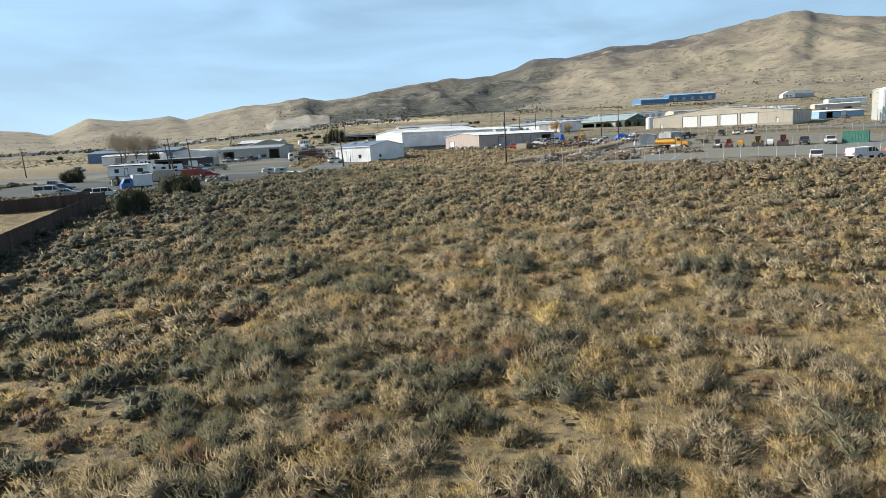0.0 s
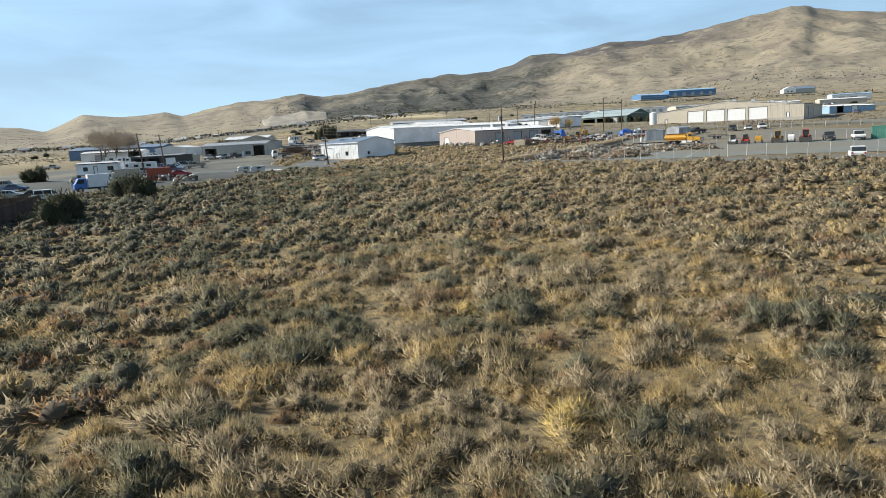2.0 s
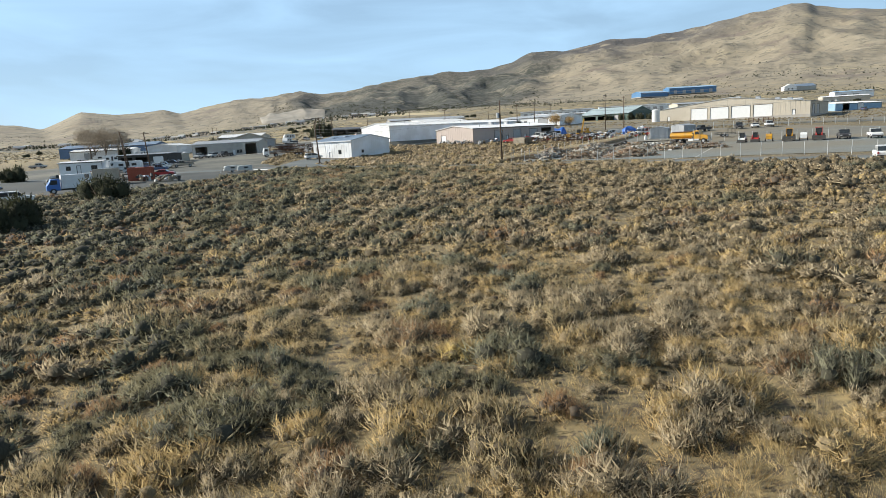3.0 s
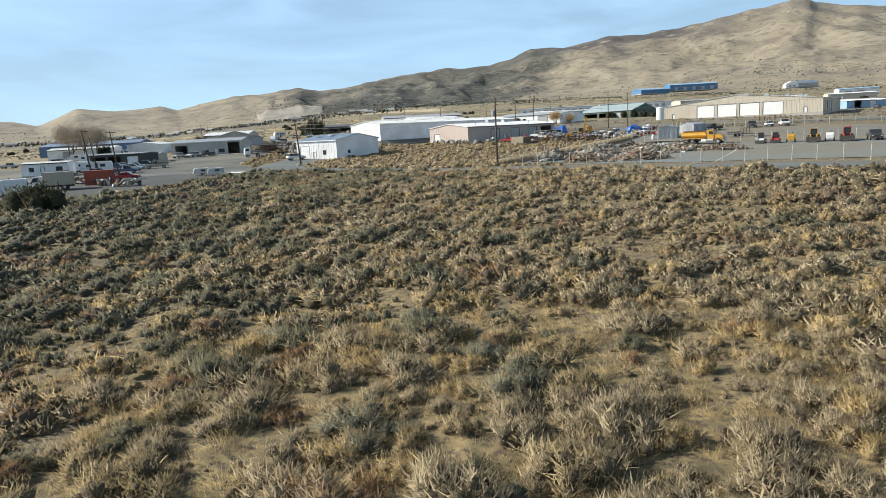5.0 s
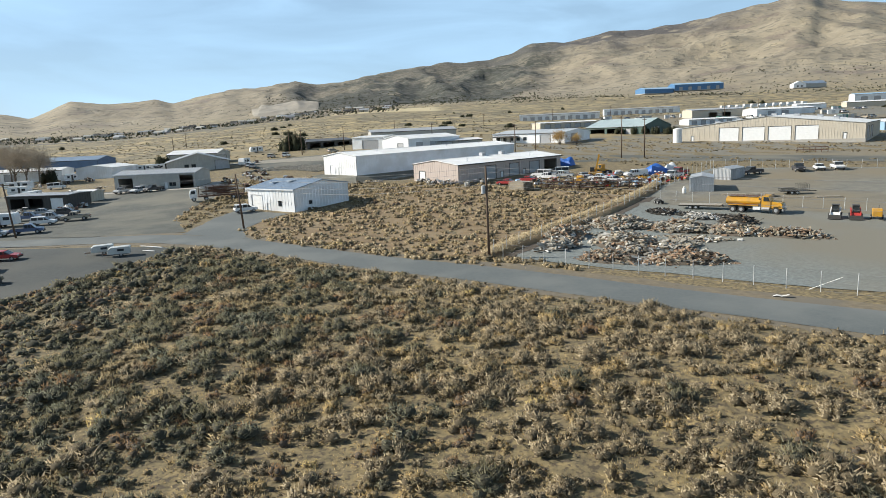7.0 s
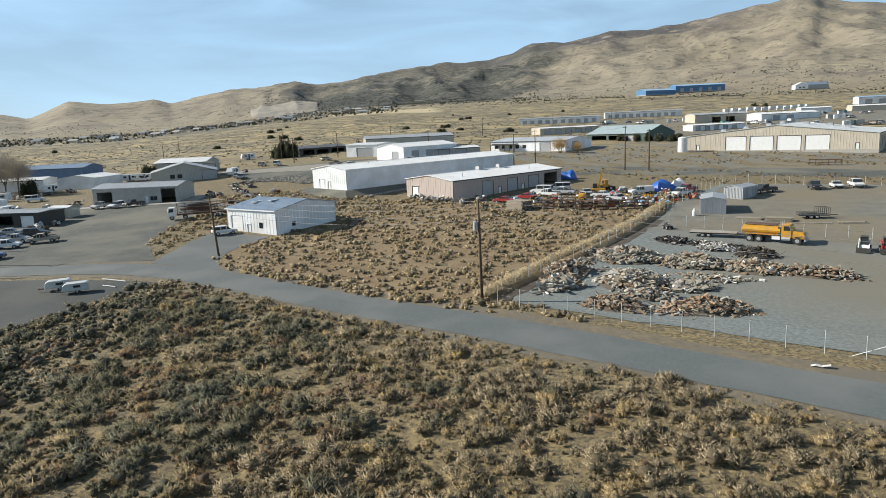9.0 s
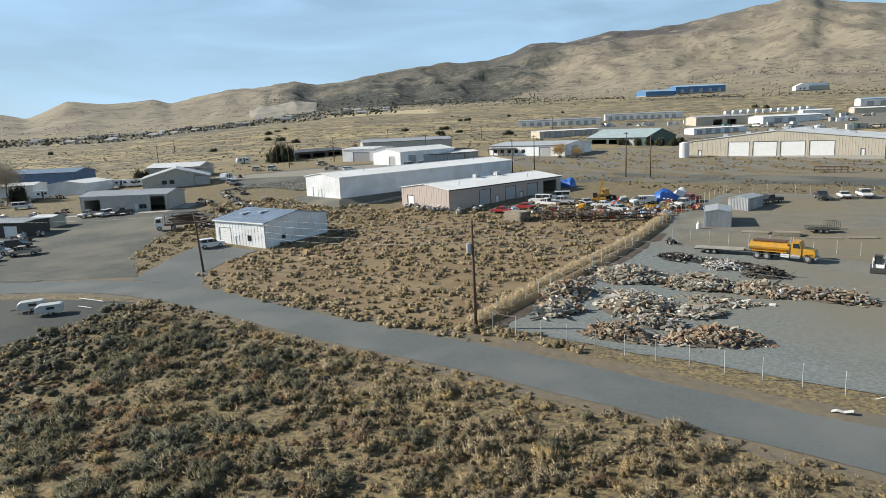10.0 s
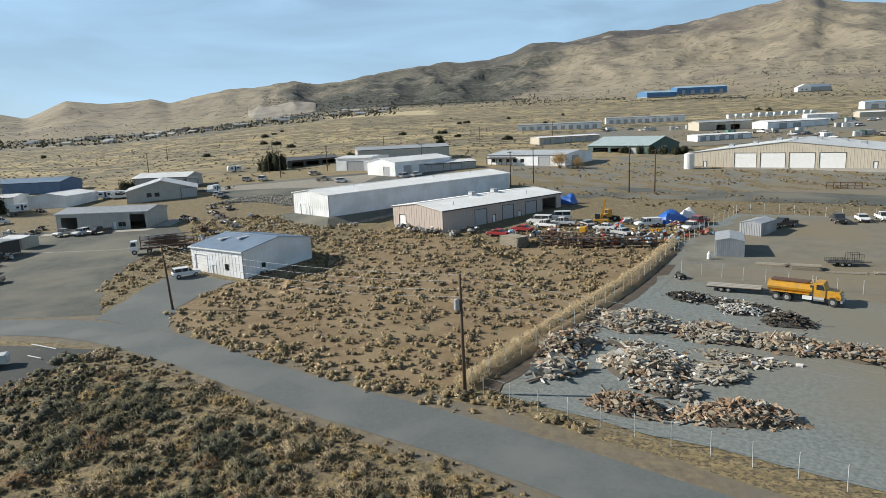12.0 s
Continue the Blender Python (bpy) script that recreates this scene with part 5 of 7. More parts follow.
def flat_trailer(x, y, turn, long=7.4, label="low flatbed trailer with a worn timber deck"):
    e = thing("flatbed_trailer", label, "trailer", stand(x, y, turn, 0.05))
    part("frame", Mesh().box(-long / 2, long / 2, -0.9, -0.75, 0.55, 0.75).box(-long / 2, long / 2, 0.75, 0.9, 0.55, 0.75).box(-long / 2, -long / 2 + 0.15, -0.9, 0.9, 0.55, 0.75).box(long / 2 - 0.15, long / 2, -0.9, 0.9, 0.55, 0.75), TRIM, e)
    for k in range(9):
        part("deck_board", Mesh().box(-long / 2, long / 2, -1.2 + k * 0.267, -0.95 + k * 0.267, 0.75, 0.8), CONCRETE if k % 3 else TIMBER, e)
    part("drawbar", Mesh().prism([(long / 2, -0.5), (long / 2 + 1.6, -0.05), (long / 2 + 1.6, 0.05), (long / 2, 0.5)], 0.5, 0.62, "z"), TRIM, e)
    for s in (-1, 1):
        for q in (-1.5, -0.6):
            wheel(e, q, s * 1.05, 0.36, 0.25)


flat_trailer(54.0, 176.6, -30, 6.9)


def utility_trailer(x, y, turn):
    e = thing("utility_trailer", "black steel utility trailer with mesh sides", "trailer", stand(x, y, turn, 0.05))
    part("deck", Mesh().box(-2.4, 2.4, -0.95, 0.95, 0.55, 0.65), TRIM, e)
    for x0, x1, h in ((-2.4, 0.4, 1.1), (0.5, 2.4, 1.9)):
        for s in (-0.95, 0.95):
            fr = Mesh()
            n = int((x1 - x0) / 0.3)
            for k in range(n + 1):
                q = x0 + (x1 - x0) * k / n
                fr.box(q - 0.02, q + 0.02, s - 0.02, s + 0.02, 0.65, h)
            for z in (0.95, h):
                fr.box(x0, x1, s - 0.025, s + 0.025, z - 0.03, z + 0.03)
            part("side_rail", fr, TRIM, e)
    part("tongue", Mesh().box(2.4, 3.9, -0.06, 0.06, 0.5, 0.62), TRIM, e)
    for s in (-1, 1):
        for q in (-0.5, 0.4):
            wheel(e, q, s * 1.15, 0.36, 0.2)


utility_trailer(75.2, 186.2, -14)


def steel_shed(x, y, turn, wide, long, tall, label):
    """A small shed of ribbed steel with a low gabled roof."""
    e = thing("steel_shed", label, "shed", stand(x, y, turn), "steel sheds")
    arch = [(wide * k / 8, tall + 0.45 * (1 - abs(k / 4 - 1))) for k in range(9)]
    for nm, m, run in (("front_wall", pose(0, 0, 0), wide), ("side_wall", pose(wide, 0, 0, 0, 0, 90), long), ("back_wall", pose(wide, long, 0, 0, 0, 180), wide), ("side_wall", pose(0, long, 0, 0, 0, -90), long)):
        w = Mesh()
        panelled(w, 0, run, 0, -0.2, tall, 0.3, 0.06)
        if run == wide:
            w.prism([(0, tall - 0.01)] + arch + [(wide, tall - 0.01)], 0.0, 0.06, "y")
        part(nm, w, GALV, e, at=m)
    part("roof", Mesh().prism([(p[0], p[1] + 0.02) for p in arch] + [(p[0], p[1] + 0.1) for p in arch[::-1]], -0.15, long + 0.15, "y"), GALV, e, "corrugated steel roof")
    part("door", Mesh().box(long * 0.30, long * 0.62, -0.1, -0.05, 0, tall - 0.3), DOORG, e, at=pose(wide, 0, 0, 0, 0, 90))


steel_shed(59.6, 196.2, -23, 4.5, 8.2, 2.7, "grey corrugated steel shed with a gabled roof")
steel_shed(70.7, 211.3, -50, 4.0, 6.4, 2.3, "second grey corrugated steel shed in the yard")


def propane_tank(x, y):
    e = thing("propane_tank", "white upright propane tank beside the steel shed", "gas tank", stand(x, y))
    part("tank", Mesh().tube((0, 0, 0.1), (0, 0, 1.0), 0.36, 0.36, 14).tube((0, 0, 1.0), (0, 0, 1.25), 0.36, 0.12, 14), paint(WH), e, smooth=False)
    part("collar", Mesh().tube((0, 0, 1.22), (0, 0, 1.42), 0.16, 0.16, 10), paint(WH), e)
    part("foot_ring", Mesh().tube((0, 0, 0), (0, 0, 0.12), 0.28, 0.28, 14), TRIM, e)


propane_tank(57.9, 194.4)


def plank_stack(x, y, turn, long, wide, tall, label):
    e = thing("plank_stack", label, "timber stack", stand(x, y, turn, 0.05), "plank stacks")
    n, m = int(wide / 0.3), int(tall / 0.08)
    for a in range(n):
        for b in range(m):
            o = rnd.uniform(-0.25, 0.25)
            part("plank", Mesh().box(-long / 2 + o, long / 2 + o, -wide / 2 + a * 0.3, -wide / 2 + a * 0.3 + 0.27, b * 0.08, b * 0.08 + 0.065), TIMBER if (a + b) % 4 else RUBBLE, e)


plank_stack(65.2, 188.6, -28, 4.2, 1.8, 0.35, "stack of pale weathered planks on gravel")
plank_stack(69.0, 185.4, -28, 3.8, 2.1, 0.65, "taller stack of pale weathered planks on gravel")
plank_stack(73.0, 182.0, -25, 5.0, 1.2, 0.2, "low spread of pale planks on gravel")
plank_stack(78.5, 180.5, -15, 4.0, 1.5, 0.3, "stack of pale planks beside the fence")
plank_stack(27.9, 212.6, -50, 4.4, 3.3, 1.9, "tall stack of pale boards at the edge of the scrap yard")


def skid_steer(x, y, turn, body, label, forks=False):
    e = thing("skid_steer_loader", label, "loader", stand(x, y, turn, 0.05), "yard machines")
    part("body", bevel_body([(-1.2, 0.35), (-1.25, 1.3), (-0.6, 1.45), (0.7, 0.8), (0.9, 0.35)], 0.6), body, e)
    part("cab", Mesh().box(-0.5, 0.55, -0.45, -0.38, 0.9, 2.0).box(-0.5, 0.55, 0.38, 0.45, 0.9, 2.0).box(-0.55, 0.6, -0.47, 0.47, 1.98, 2.06), TRIM, e)
    part("cab_glass", Mesh().box(-0.45, 0.5, -0.37, 0.37, 1.0, 1.95), GLASS, e)
    for s in (-1, 1):
        part("lift_arm", Mesh().prism([(-1.2, 1.35), (-1.1, 1.55), (0.8, 1.0), (1.35, 0.4), (1.2, 0.3), (0.65, 0.85)], s * 0.62 - 0.06, s * 0.62 + 0.06, "y"), body, e)
        for q in (-0.6, 0.5):
            wheel(e, q, s * 0.86, 0.4, 0.26)
    part("bucket", Mesh().prism([(1.2, 0.1), (1.2, 0.6), (1.35, 0.6), (1.4, 0.2), (1.95, 0.12), (1.95, 0.06)], -0.85, 0.85, "y"), TRIM, e)


skid_steer(68.6, 162.2, 235, paint(WH), "white skid steer loader parked in the yard")
skid_steer(70.7, 160.7, 240, REDM, "red skid steer loader parked in the yard")


def loader(x, y, turn, body, label, scale=1.0):
    """A wheel loader or tractor: hood, cab, bucket."""
    e = thing("wheel_loader", label, "loader", stand(x, y, turn, 0.05), "yard machines")
    part("engine_hood", bevel_body([(-2.2, 0.7), (-2.25, 1.5), (-0.3, 1.65), (-0.3, 0.7)], 0.6), body, e)
    part("frame", Mesh().box(-2.0, 1.6, -0.45, 0.45, 0.55, 0.9), TRIM, e)
    part("cab", Mesh().box(-0.35, 0.7, -0.62, -0.56, 0.9, 2.5).box(-0.35, 0.7, 0.56, 0.62, 0.9, 2.5).box(-0.45, 0.8, -0.68, 0.68, 2.45, 2.56), body, e)
    part("cab_glass", Mesh().box(-0.3, 0.65, -0.55, 0.55, 1.1, 2.4), GLASS, e)
    for s in (-1, 1):
        part("lift_arm", Mesh().prism([(0.4, 1.3), (0.5, 1.5), (1.6, 1.1), (2.4, 0.5), (2.2, 0.4), (1.4, 0.95)], s * 0.5 - 0.08, s * 0.5 + 0.08, "y"), body, e)
        wheel(e, -1.4, s * 1.05, 0.62, 0.42)
        wheel(e, 1.2, s * 1.05, 0.55, 0.4)
    part("bucket", Mesh().prism([(2.1, 0.15), (2.1, 0.95), (2.3, 0.98), (2.4, 0.35), (3.1, 0.2), (3.1, 0.12)], -1.2, 1.2, "y"), TRIM, e)


loader(75.9, 156.8, 240, YEL, "yellow and black wheel loader in the yard")
loader(80.2, 153.6, 240, REDM, "red tractor loader in the yard")
loader(50.6, 231.0, 20, YEL, "yellow wheel loader in the scrap yard")


def compressor(x, y, turn, body, label):
    e = thing("air_compressor", label, "compressor", stand(x, y, turn, 0.05), "yard machines")
    part("housing", bevel_body([(-0.9, 0.5), (-0.9, 1.4), (-0.5, 1.6), (0.6, 1.6), (0.9, 1.2), (0.9, 0.5)], 0.6), body, e)
    part("drawbar", Mesh().box(0.9, 1.9, -0.05, 0.05, 0.45, 0.55), TRIM, e)
    for s in (-1, 1):
        wheel(e, -0.1, s * 0.8, 0.34, 0.2)
    part("exhaust", Mesh().tube((-0.4, 0.2, 1.55), (-0.4, 0.2, 2.0), 0.05), TRIM, e)


compressor(72.9, 159.2, 240, YEL, "yellow towable compressor in the yard")
compressor(78.0, 155.2, 240, paint(WH), "white towable machine in the yard")
compressor(42.5, 218.5, 60, YEL, "yellow machine housing in the scrap yard")


def motor_bike(x, y, turn):
    e = thing("quad_bike", "dark quad bike parked by the fence", "quad bike", stand(x, y, turn, 0.02))
    part("body", bevel_body([(-0.7, 0.5), (-0.75, 0.75), (-0.2, 0.85), (0.3, 0.7), (0.8, 0.85), (0.85, 0.5)], 0.3), TRIM, e)
    part("handlebar", Mesh().tube((0.4, -0.4, 1.05), (0.4, 0.4, 1.05), 0.03).tube((0.5, 0, 0.7), (0.4, 0, 1.05), 0.04), TRIM, e)
    for s in (-1, 1):
        for q in (-0.55, 0.6):
            wheel(e, q, s * 0.55, 0.3, 0.24)


motor_bike(49.4, 184.2, 100)


def container(x, y, turn, long, material, label, tall=2.6):
    """A ribbed steel shipping container with two doors."""
    e = thing("shipping_container", label, "container", stand(x, y, turn, 0.05), "containers")
    for nm, m, run in (("side_wall", pose(0, 0, 0.1), long), ("end_wall", pose(long, 0, 0.1, 0, 0, 90), 2.44), ("side_wall", pose(long, 2.44, 0.1, 0, 0, 180), long)):
        w = Mesh()
        panelled(w, 0, run, 0, 0, tall - 0.15, 0.28, 0.04)
        part(nm, w, material, e, at=m)
    part("roof", Mesh().box(-0.03, long + 0.03, -0.05, 2.49, tall - 0.1, tall), material, e)
    part("base_rail", Mesh().box(-0.02, long + 0.02, -0.04, 2.48, 0, 0.15), material, e)
    for k in range(2):
        d = part("door", Mesh().box(k * 1.22 + 0.02, k * 1.22 + 1.2, -0.05, 0.03, 0.12, tall - 0.12), material, e, at=pose(0, 2.44, 0, 0, 0, -90))
        part("lock_bar", Mesh().tube((k * 1.22 + 0.5, -0.08, 0.2), (k * 1.22 + 0.5, -0.08, tall - 0.2), 0.03), GALV, d)


container(89.6, 146.6, -37, 5.0, GREENBOX, "green steel shipping container in the yard")
container(-59.4, 152.6, 15, 4.6, REDBOX, "rust-red steel container on the asphalt lot")
container(68.2, 98.0, 10, 4.0, REDBOX, "red steel container beside the road", 1.6)


def box_truck(x, y, turn, cab, box, label, long=5.0):
    e = thing("box_truck", label, "truck", stand(x, y, turn, 0.05), "trucks")
    part("chassis", Mesh().box(-long, 2.2, -0.45, 0.45, 0.55, 0.8), TRIM, e)
    c = part("cab", bevel_body([(0.3, 0.6), (0.3, 2.5), (1.6, 2.5), (2.1, 1.6), (2.3, 1.4), (2.3, 0.6)], 1.05), cab, e)
    part("cab_window", Mesh().prism([(0.7, 1.6), (0.7, 2.3), (1.55, 2.3), (1.9, 1.6)], -1.07, 1.07, "y"), GLASS, c)
    part("load_box", bevel_body([(-long, 0.85), (-long, 3.1), (0.1, 3.1), (0.1, 0.85)], 1.2, 0.04), box, e)
    for s in (-1, 1):
        for q in (-long + 1.4, 1.4):
            wheel(e, q, s * 1.1, 0.48, 0.3)


box_truck(-60.6, 131.0, 215, paint((0.05, 0.16, 0.45)), paint(WH), "blue truck with a white box beside the lot", 3.4)
box_truck(-63.0, 146.5, 200, paint(WH), paint(TANC), "tan box truck on the asphalt lot", 4.4)


def scrap_truck(x, y, turn):
    """A flatbed lorry loaded high with scrap pipe and bars."""
    e = thing("flatbed_truck", "white-cab flatbed truck loaded with dark scrap", "truck", stand(x, y, turn, 0.05))
    c = part("cab", bevel_body([(-6.2, 0.7), (-6.3, 1.7), (-6.0, 2.7), (-4.7, 2.75), (-4.6, 0.7)], 1.15), paint(WH), e)
    part("cab_window", Mesh().prism([(-6.05, 1.75), (-5.85, 2.5), (-5.0, 2.5), (-5.0, 1.75)], -1.17, 1.17, "y"), GLASS, c)
    part("deck", Mesh().box(-4.4, 6.2, -1.2, 1.2, 0.95, 1.15), RUSTY, e)
    for k in range(7):
        for s in (-1.15, 1.15):
            part("stake", Mesh().box(-4.2 + k * 1.7, -4.1 + k * 1.7, s - 0.05, s + 0.05, 1.15, 3.5), RUSTY, e)
    for k in range(64):
        z, yy = 1.2 + rnd.uniform(0, 2.3), rnd.uniform(-1.0, 1.0)
        a, l = rnd.uniform(-4.3, 0.5), rnd.uniform(3.0, 7.0)
        part("scrap_bar", Mesh().box(a, min(a + l, 7.2), yy - 0.06, yy + 0.06, z, z + rnd.uniform(0.06, 0.16)), RUSTY if k % 3 else GALV, e)
    for s in (-1, 1):
        for q in (-5.4, -2.6, 3.6, 4.8):
            wheel(e, q, s * 1.15, 0.5, 0.3)


scrap_truck(-43.8, 223.2, 22)


# ---- scrap yard ----
def rack(x, y, turn, long=2.6, label="rusty steel rack stacked with scrap"):
    e = thing("steel_rack", label, "rack", stand(x, y, turn), "rusty racks")
    for a in (0, long):
        for b in (0, 1.2):
            part("upright", Mesh().box(a - 0.05, a + 0.05, b - 0.05, b + 0.05, 0, 1.9), RUSTY, e)
    for z in (0.5, 1.2, 1.85):
        part("shelf", Mesh().box(-0.05, long + 0.05, -0.05, 1.25, z, z + 0.08), RUSTY, e)
    for k in range(5):
        a, z = rnd.uniform(0.1, long - 0.8), rnd.choice((0.58, 1.28, 1.93))
        w = rnd.uniform(0.3, 0.7)
        part("scrap_load", Mesh().box(a, a + w, 0.1, rnd.uniform(0.5, 1.1), z, z + rnd.uniform(0.15, 0.4)), rnd.choice((RUSTY, GALV, TIMBER, TRIM)), e)


RACKS = ((32.0, 211.2), (34.6, 209.4), (37.2, 208.2), (39.8, 207.2), (42.4, 206.4), (45.0, 205.9), (47.6, 205.6), (50.2, 205.4), (34.0, 213.6), (37.0, 212.2), (40.2, 211.0), (43.6, 210.0))
for x, y in RACKS:
    rack(x, y, -20 + rnd.uniform(-6, 6))


def junk(x, y, seed, label, mats):
    """A small heap of mixed scrap: sheets, drums and bars."""
    r = random.Random(seed)
    e = thing("scrap_heap", label, "scrap heap", stand(x, y, r.uniform(0, 360)), "scrap heaps")
    for k in range(14):
        a, q = r.uniform(0, 6.28), r.uniform(0, 1.6)
        b = Mesh()
        m = r.choice(mats)
        if r.random() < 0.3:
            b.tube((0, 0, 0), (0, 0, 0.85), 0.28, 0.28, 10)
            part("drum", b, m, e, at=pose(q * math.cos(a), q * math.sin(a), r.uniform(0, 0.3), r.choice((0, 0, 80)), 0, r.uniform(0, 360)))
        else:
            chunk(b, (0, 0, 0), (r.uniform(0.4, 1.4), r.uniform(0.3, 0.9), r.uniform(0.1, 0.5)), r)
            part("scrap_piece", b, m, e, at=pose(q * math.cos(a), q * math.sin(a), 0.25 + r.uniform(0, 0.9)))


JUNK = (paint(WH), GALV, RUSTY, TIMBER, TRIM, paint(TANC), PALE, YEL, SKYBLUE, REDM)
for k, (x, y) in enumerate(((52.5, 208.0), (54.5, 211.0), (57.0, 208.6), (56.0, 214.5), (59.5, 212.5), (60.5, 216.0), (52.0, 212.5), (50.0, 209.0), (46.5, 213.0), (39.0, 216.0), (43.5, 223.5), (53.5, 217.5), (62.0, 221.0), (58.5, 225.0), (37.0, 221.5), (47.0, 209.5), (54.0, 227.0), (33.0, 219.5), (29.0, 221.0), (46.0, 217.0), (50.5, 222.5), (64.5, 213.0))):
    junk(x, y, 40 + k, "mixed scrap metal and drums in the scrap yard", JUNK)
for k, (x, y) in enumerate(((8, 230.5), (10, 229.2), (12, 228.4), (5.5, 234.0), (16.5, 224.5), (20.0, 226.0))):
    junk(x, y, 80 + k, "pale scrap leaning beside the workshop", (PALE, GALV, TIMBER, TRIM))
for k, (x, y) in enumerate(((-38, 238), (-36, 246), (-40, 252), (-34, 258), (-38, 232), (-88, 242), (-76, 218), (-92, 246), (-70, 156), (-66, 160), (-78, 160), (-48.5, 146.5), (-51, 148))):
    junk(x, y, 100 + k, "scrap and equipment at the edge of the lot", (PALE, GALV, RUSTY, TRIM, TIMBER))


def crane(x, y, turn):
    e = thing("boom_lift", "yellow boom crane standing in the scrap yard", "crane", stand(x, y, turn))
    part("base", bevel_body([(-1.6, 0.4), (-1.6, 1.3), (1.4, 1.3), (1.6, 0.9), (1.6, 0.4)], 0.9), YEL, e)
    part("boom", Mesh().prism([(-0.25, 1.2), (0.2, 1.2), (-0.75, 5.6), (-1.1, 5.5)], -0.2, 0.2, "y"), YEL, e)
    part("cab", Mesh().box(0.2, 1.2, -0.5, 0.5, 1.3, 2.4), GLASS, e)
    for s in (-1, 1):
        for q in (-1.0, 1.0):
            wheel(e, q, s * 1.0, 0.5, 0.35)


crane(48.2, 227.2, 160)


def tarp(x, y, turn, w, d, h, label, material=BLUETARP):
    """A tarpaulin thrown over a load, sagging between peaks."""
    r = random.Random(int(x * 10))
    n = 12
    b = Mesh()
    for i in range(n):
        for j in range(n):
            u, v = i / (n - 1), j / (n - 1)
            edge = min(u, 1 - u, v, 1 - v) * 5
            z = h * min(1, edge) ** 0.6 * (0.72 + 0.28 * math.sin(5 * u + 1) * math.cos(4 * v)) + r.uniform(-0.06, 0.06)
            b.v.append(((u - 0.5) * w, (v - 0.5) * d, max(0.02, z)))
    b.f = [tuple(int(k) for k in f) for f in grid_faces(n, n)]
    b.i = [0] * len(b.f)
    ob = part("tarpaulin", b, material, None, smooth=False, at=stand(x, y, turn, 0.05))
    tagged(ob, label, "tarpaulin")


tarp(62.6, 226.5, 30, 7.5, 4.5, 2.5, "bright blue tarpaulin over a load in the scrap yard")
tarp(47.0, 257.5, -40, 4.5, 3.0, 2.6, "bright blue covered skip behind the workshop")
tarp(67.5, 229.5, 10, 4.0, 3.0, 2.2, "white tarpaulin over a load", paint(WH))


def water_tank(x, y, r, h, label):
    e = thing("water_tank", label, "water tank", stand(x, y))
    part("shell", Mesh().tube((0, 0, 0), (0, 0, h), r, r, 20).tube((0, 0, h), (0, 0, h + 0.5), r, 0.3, 20), paint(WH), e)
    part("lid", Mesh().tube((0, 0, h + 0.45), (0, 0, h + 0.65), 0.35, 0.35, 12), TRIM, e)


water_tank(101.5, 317.5, 1.7, 5.2, "white upright water tank beside the garage")


def silo(x, y, label):
    e = thing("cement_silo", label, "silo", stand(x, y))
    part("shell", Mesh().tube((0, 0, 5), (0, 0, 12.5), 1.8, 1.8, 18).tube((0, 0, 12.5), (0, 0, 13.4), 1.8, 0.5, 18).tube((0, 0, 5), (0, 0, 3), 1.8, 0.4, 18), paint(WH), e)
    for sx in (-1.4, 1.4):
        for sy in (-1.4, 1.4):
            part("leg", Mesh().box(sx - 0.12, sx + 0.12, sy - 0.12, sy + 0.12, 0, 6), SKYBLUE, e)
    part("ladder", Mesh().box(-0.25, -0.19, -1.95, -1.89, 1, 12.5).box(0.19, 0.25, -1.95, -1.89, 1, 12.5), GALV, e)


silo(176, 262, "white cement silo on blue legs")
silo(181, 259, "second white cement silo on blue legs")
# parked white trailers on the slope behind the garage
for k in range(12):
    a = k / 11
    ob = part("box_trailer", Mesh().box(-3.2, 3.2, -1.2, 1.2, 0.9, 3.6).box(-2.8, -1.4, -1.1, 1.1, 0.2, 0.9), paint(WH), None, at=pose(262 + 88 * a, 647 + 32 * a, float(land(262 + 88 * a, 647 + 32 * a)[0]) + 0.6, 0, 0, 20 + 3 * (k % 3)))
    tagged(ob, "white box trailer parked in a distant row", "trailer", "distant trailers")
for k, (x, y, t) in enumerate(((-97, 318, 10), (-101, 322, 12), (-105, 326, 8), (-131, 292, 0), (-137, 292, 0), (-60, 345, 80), (-53, 342, 85), (-28, 330, 20), (-20, 322, 20), (2, 326, 60), (6, 330, 60), (-35, 352, 40), (-125, 262, 10), (-140, 258, 0))):
    vehicle(("van", "pickup", "suv")[k % 3], x, y, t, (WH, SIL, WH, TANC)[k % 4], ("white van parked behind the workshops", "grey pickup parked behind the workshops", "pale suv parked behind the workshops")[k % 3])
for k in range(70):
    a, d = radians(rnd.uniform(-34, -3)), rnd.uniform(1080, 1420)
    x, y = 11 + d * math.sin(a), 77 + d * math.cos(a)
    z = float(whole_land(np.array([x]), np.array([y]))[0])
    w, l = rnd.uniform(9, 15), rnd.uniform(7, 10)
    e = thing("town_house", "small distant house with a grey roof", "house", pose(x, y, z, 0, 0, rnd.uniform(-25, 25)), "distant town houses")
    part("wall", Mesh().box(-w / 2, w / 2, -l / 2, l / 2, -1.5, 3.0), rnd.choice((WHITE, TAN, GREY, PINK, TRIM, TAN, GREY)), e)
    part("roof", Mesh().prism([(-l / 2 - 0.5, 2.9), (0, 5.2), (l / 2 + 0.5, 2.9)], -w / 2 - 0.4, w / 2 + 0.4, "x"), rnd.choice((GALV, TRIM, GREY)), e)


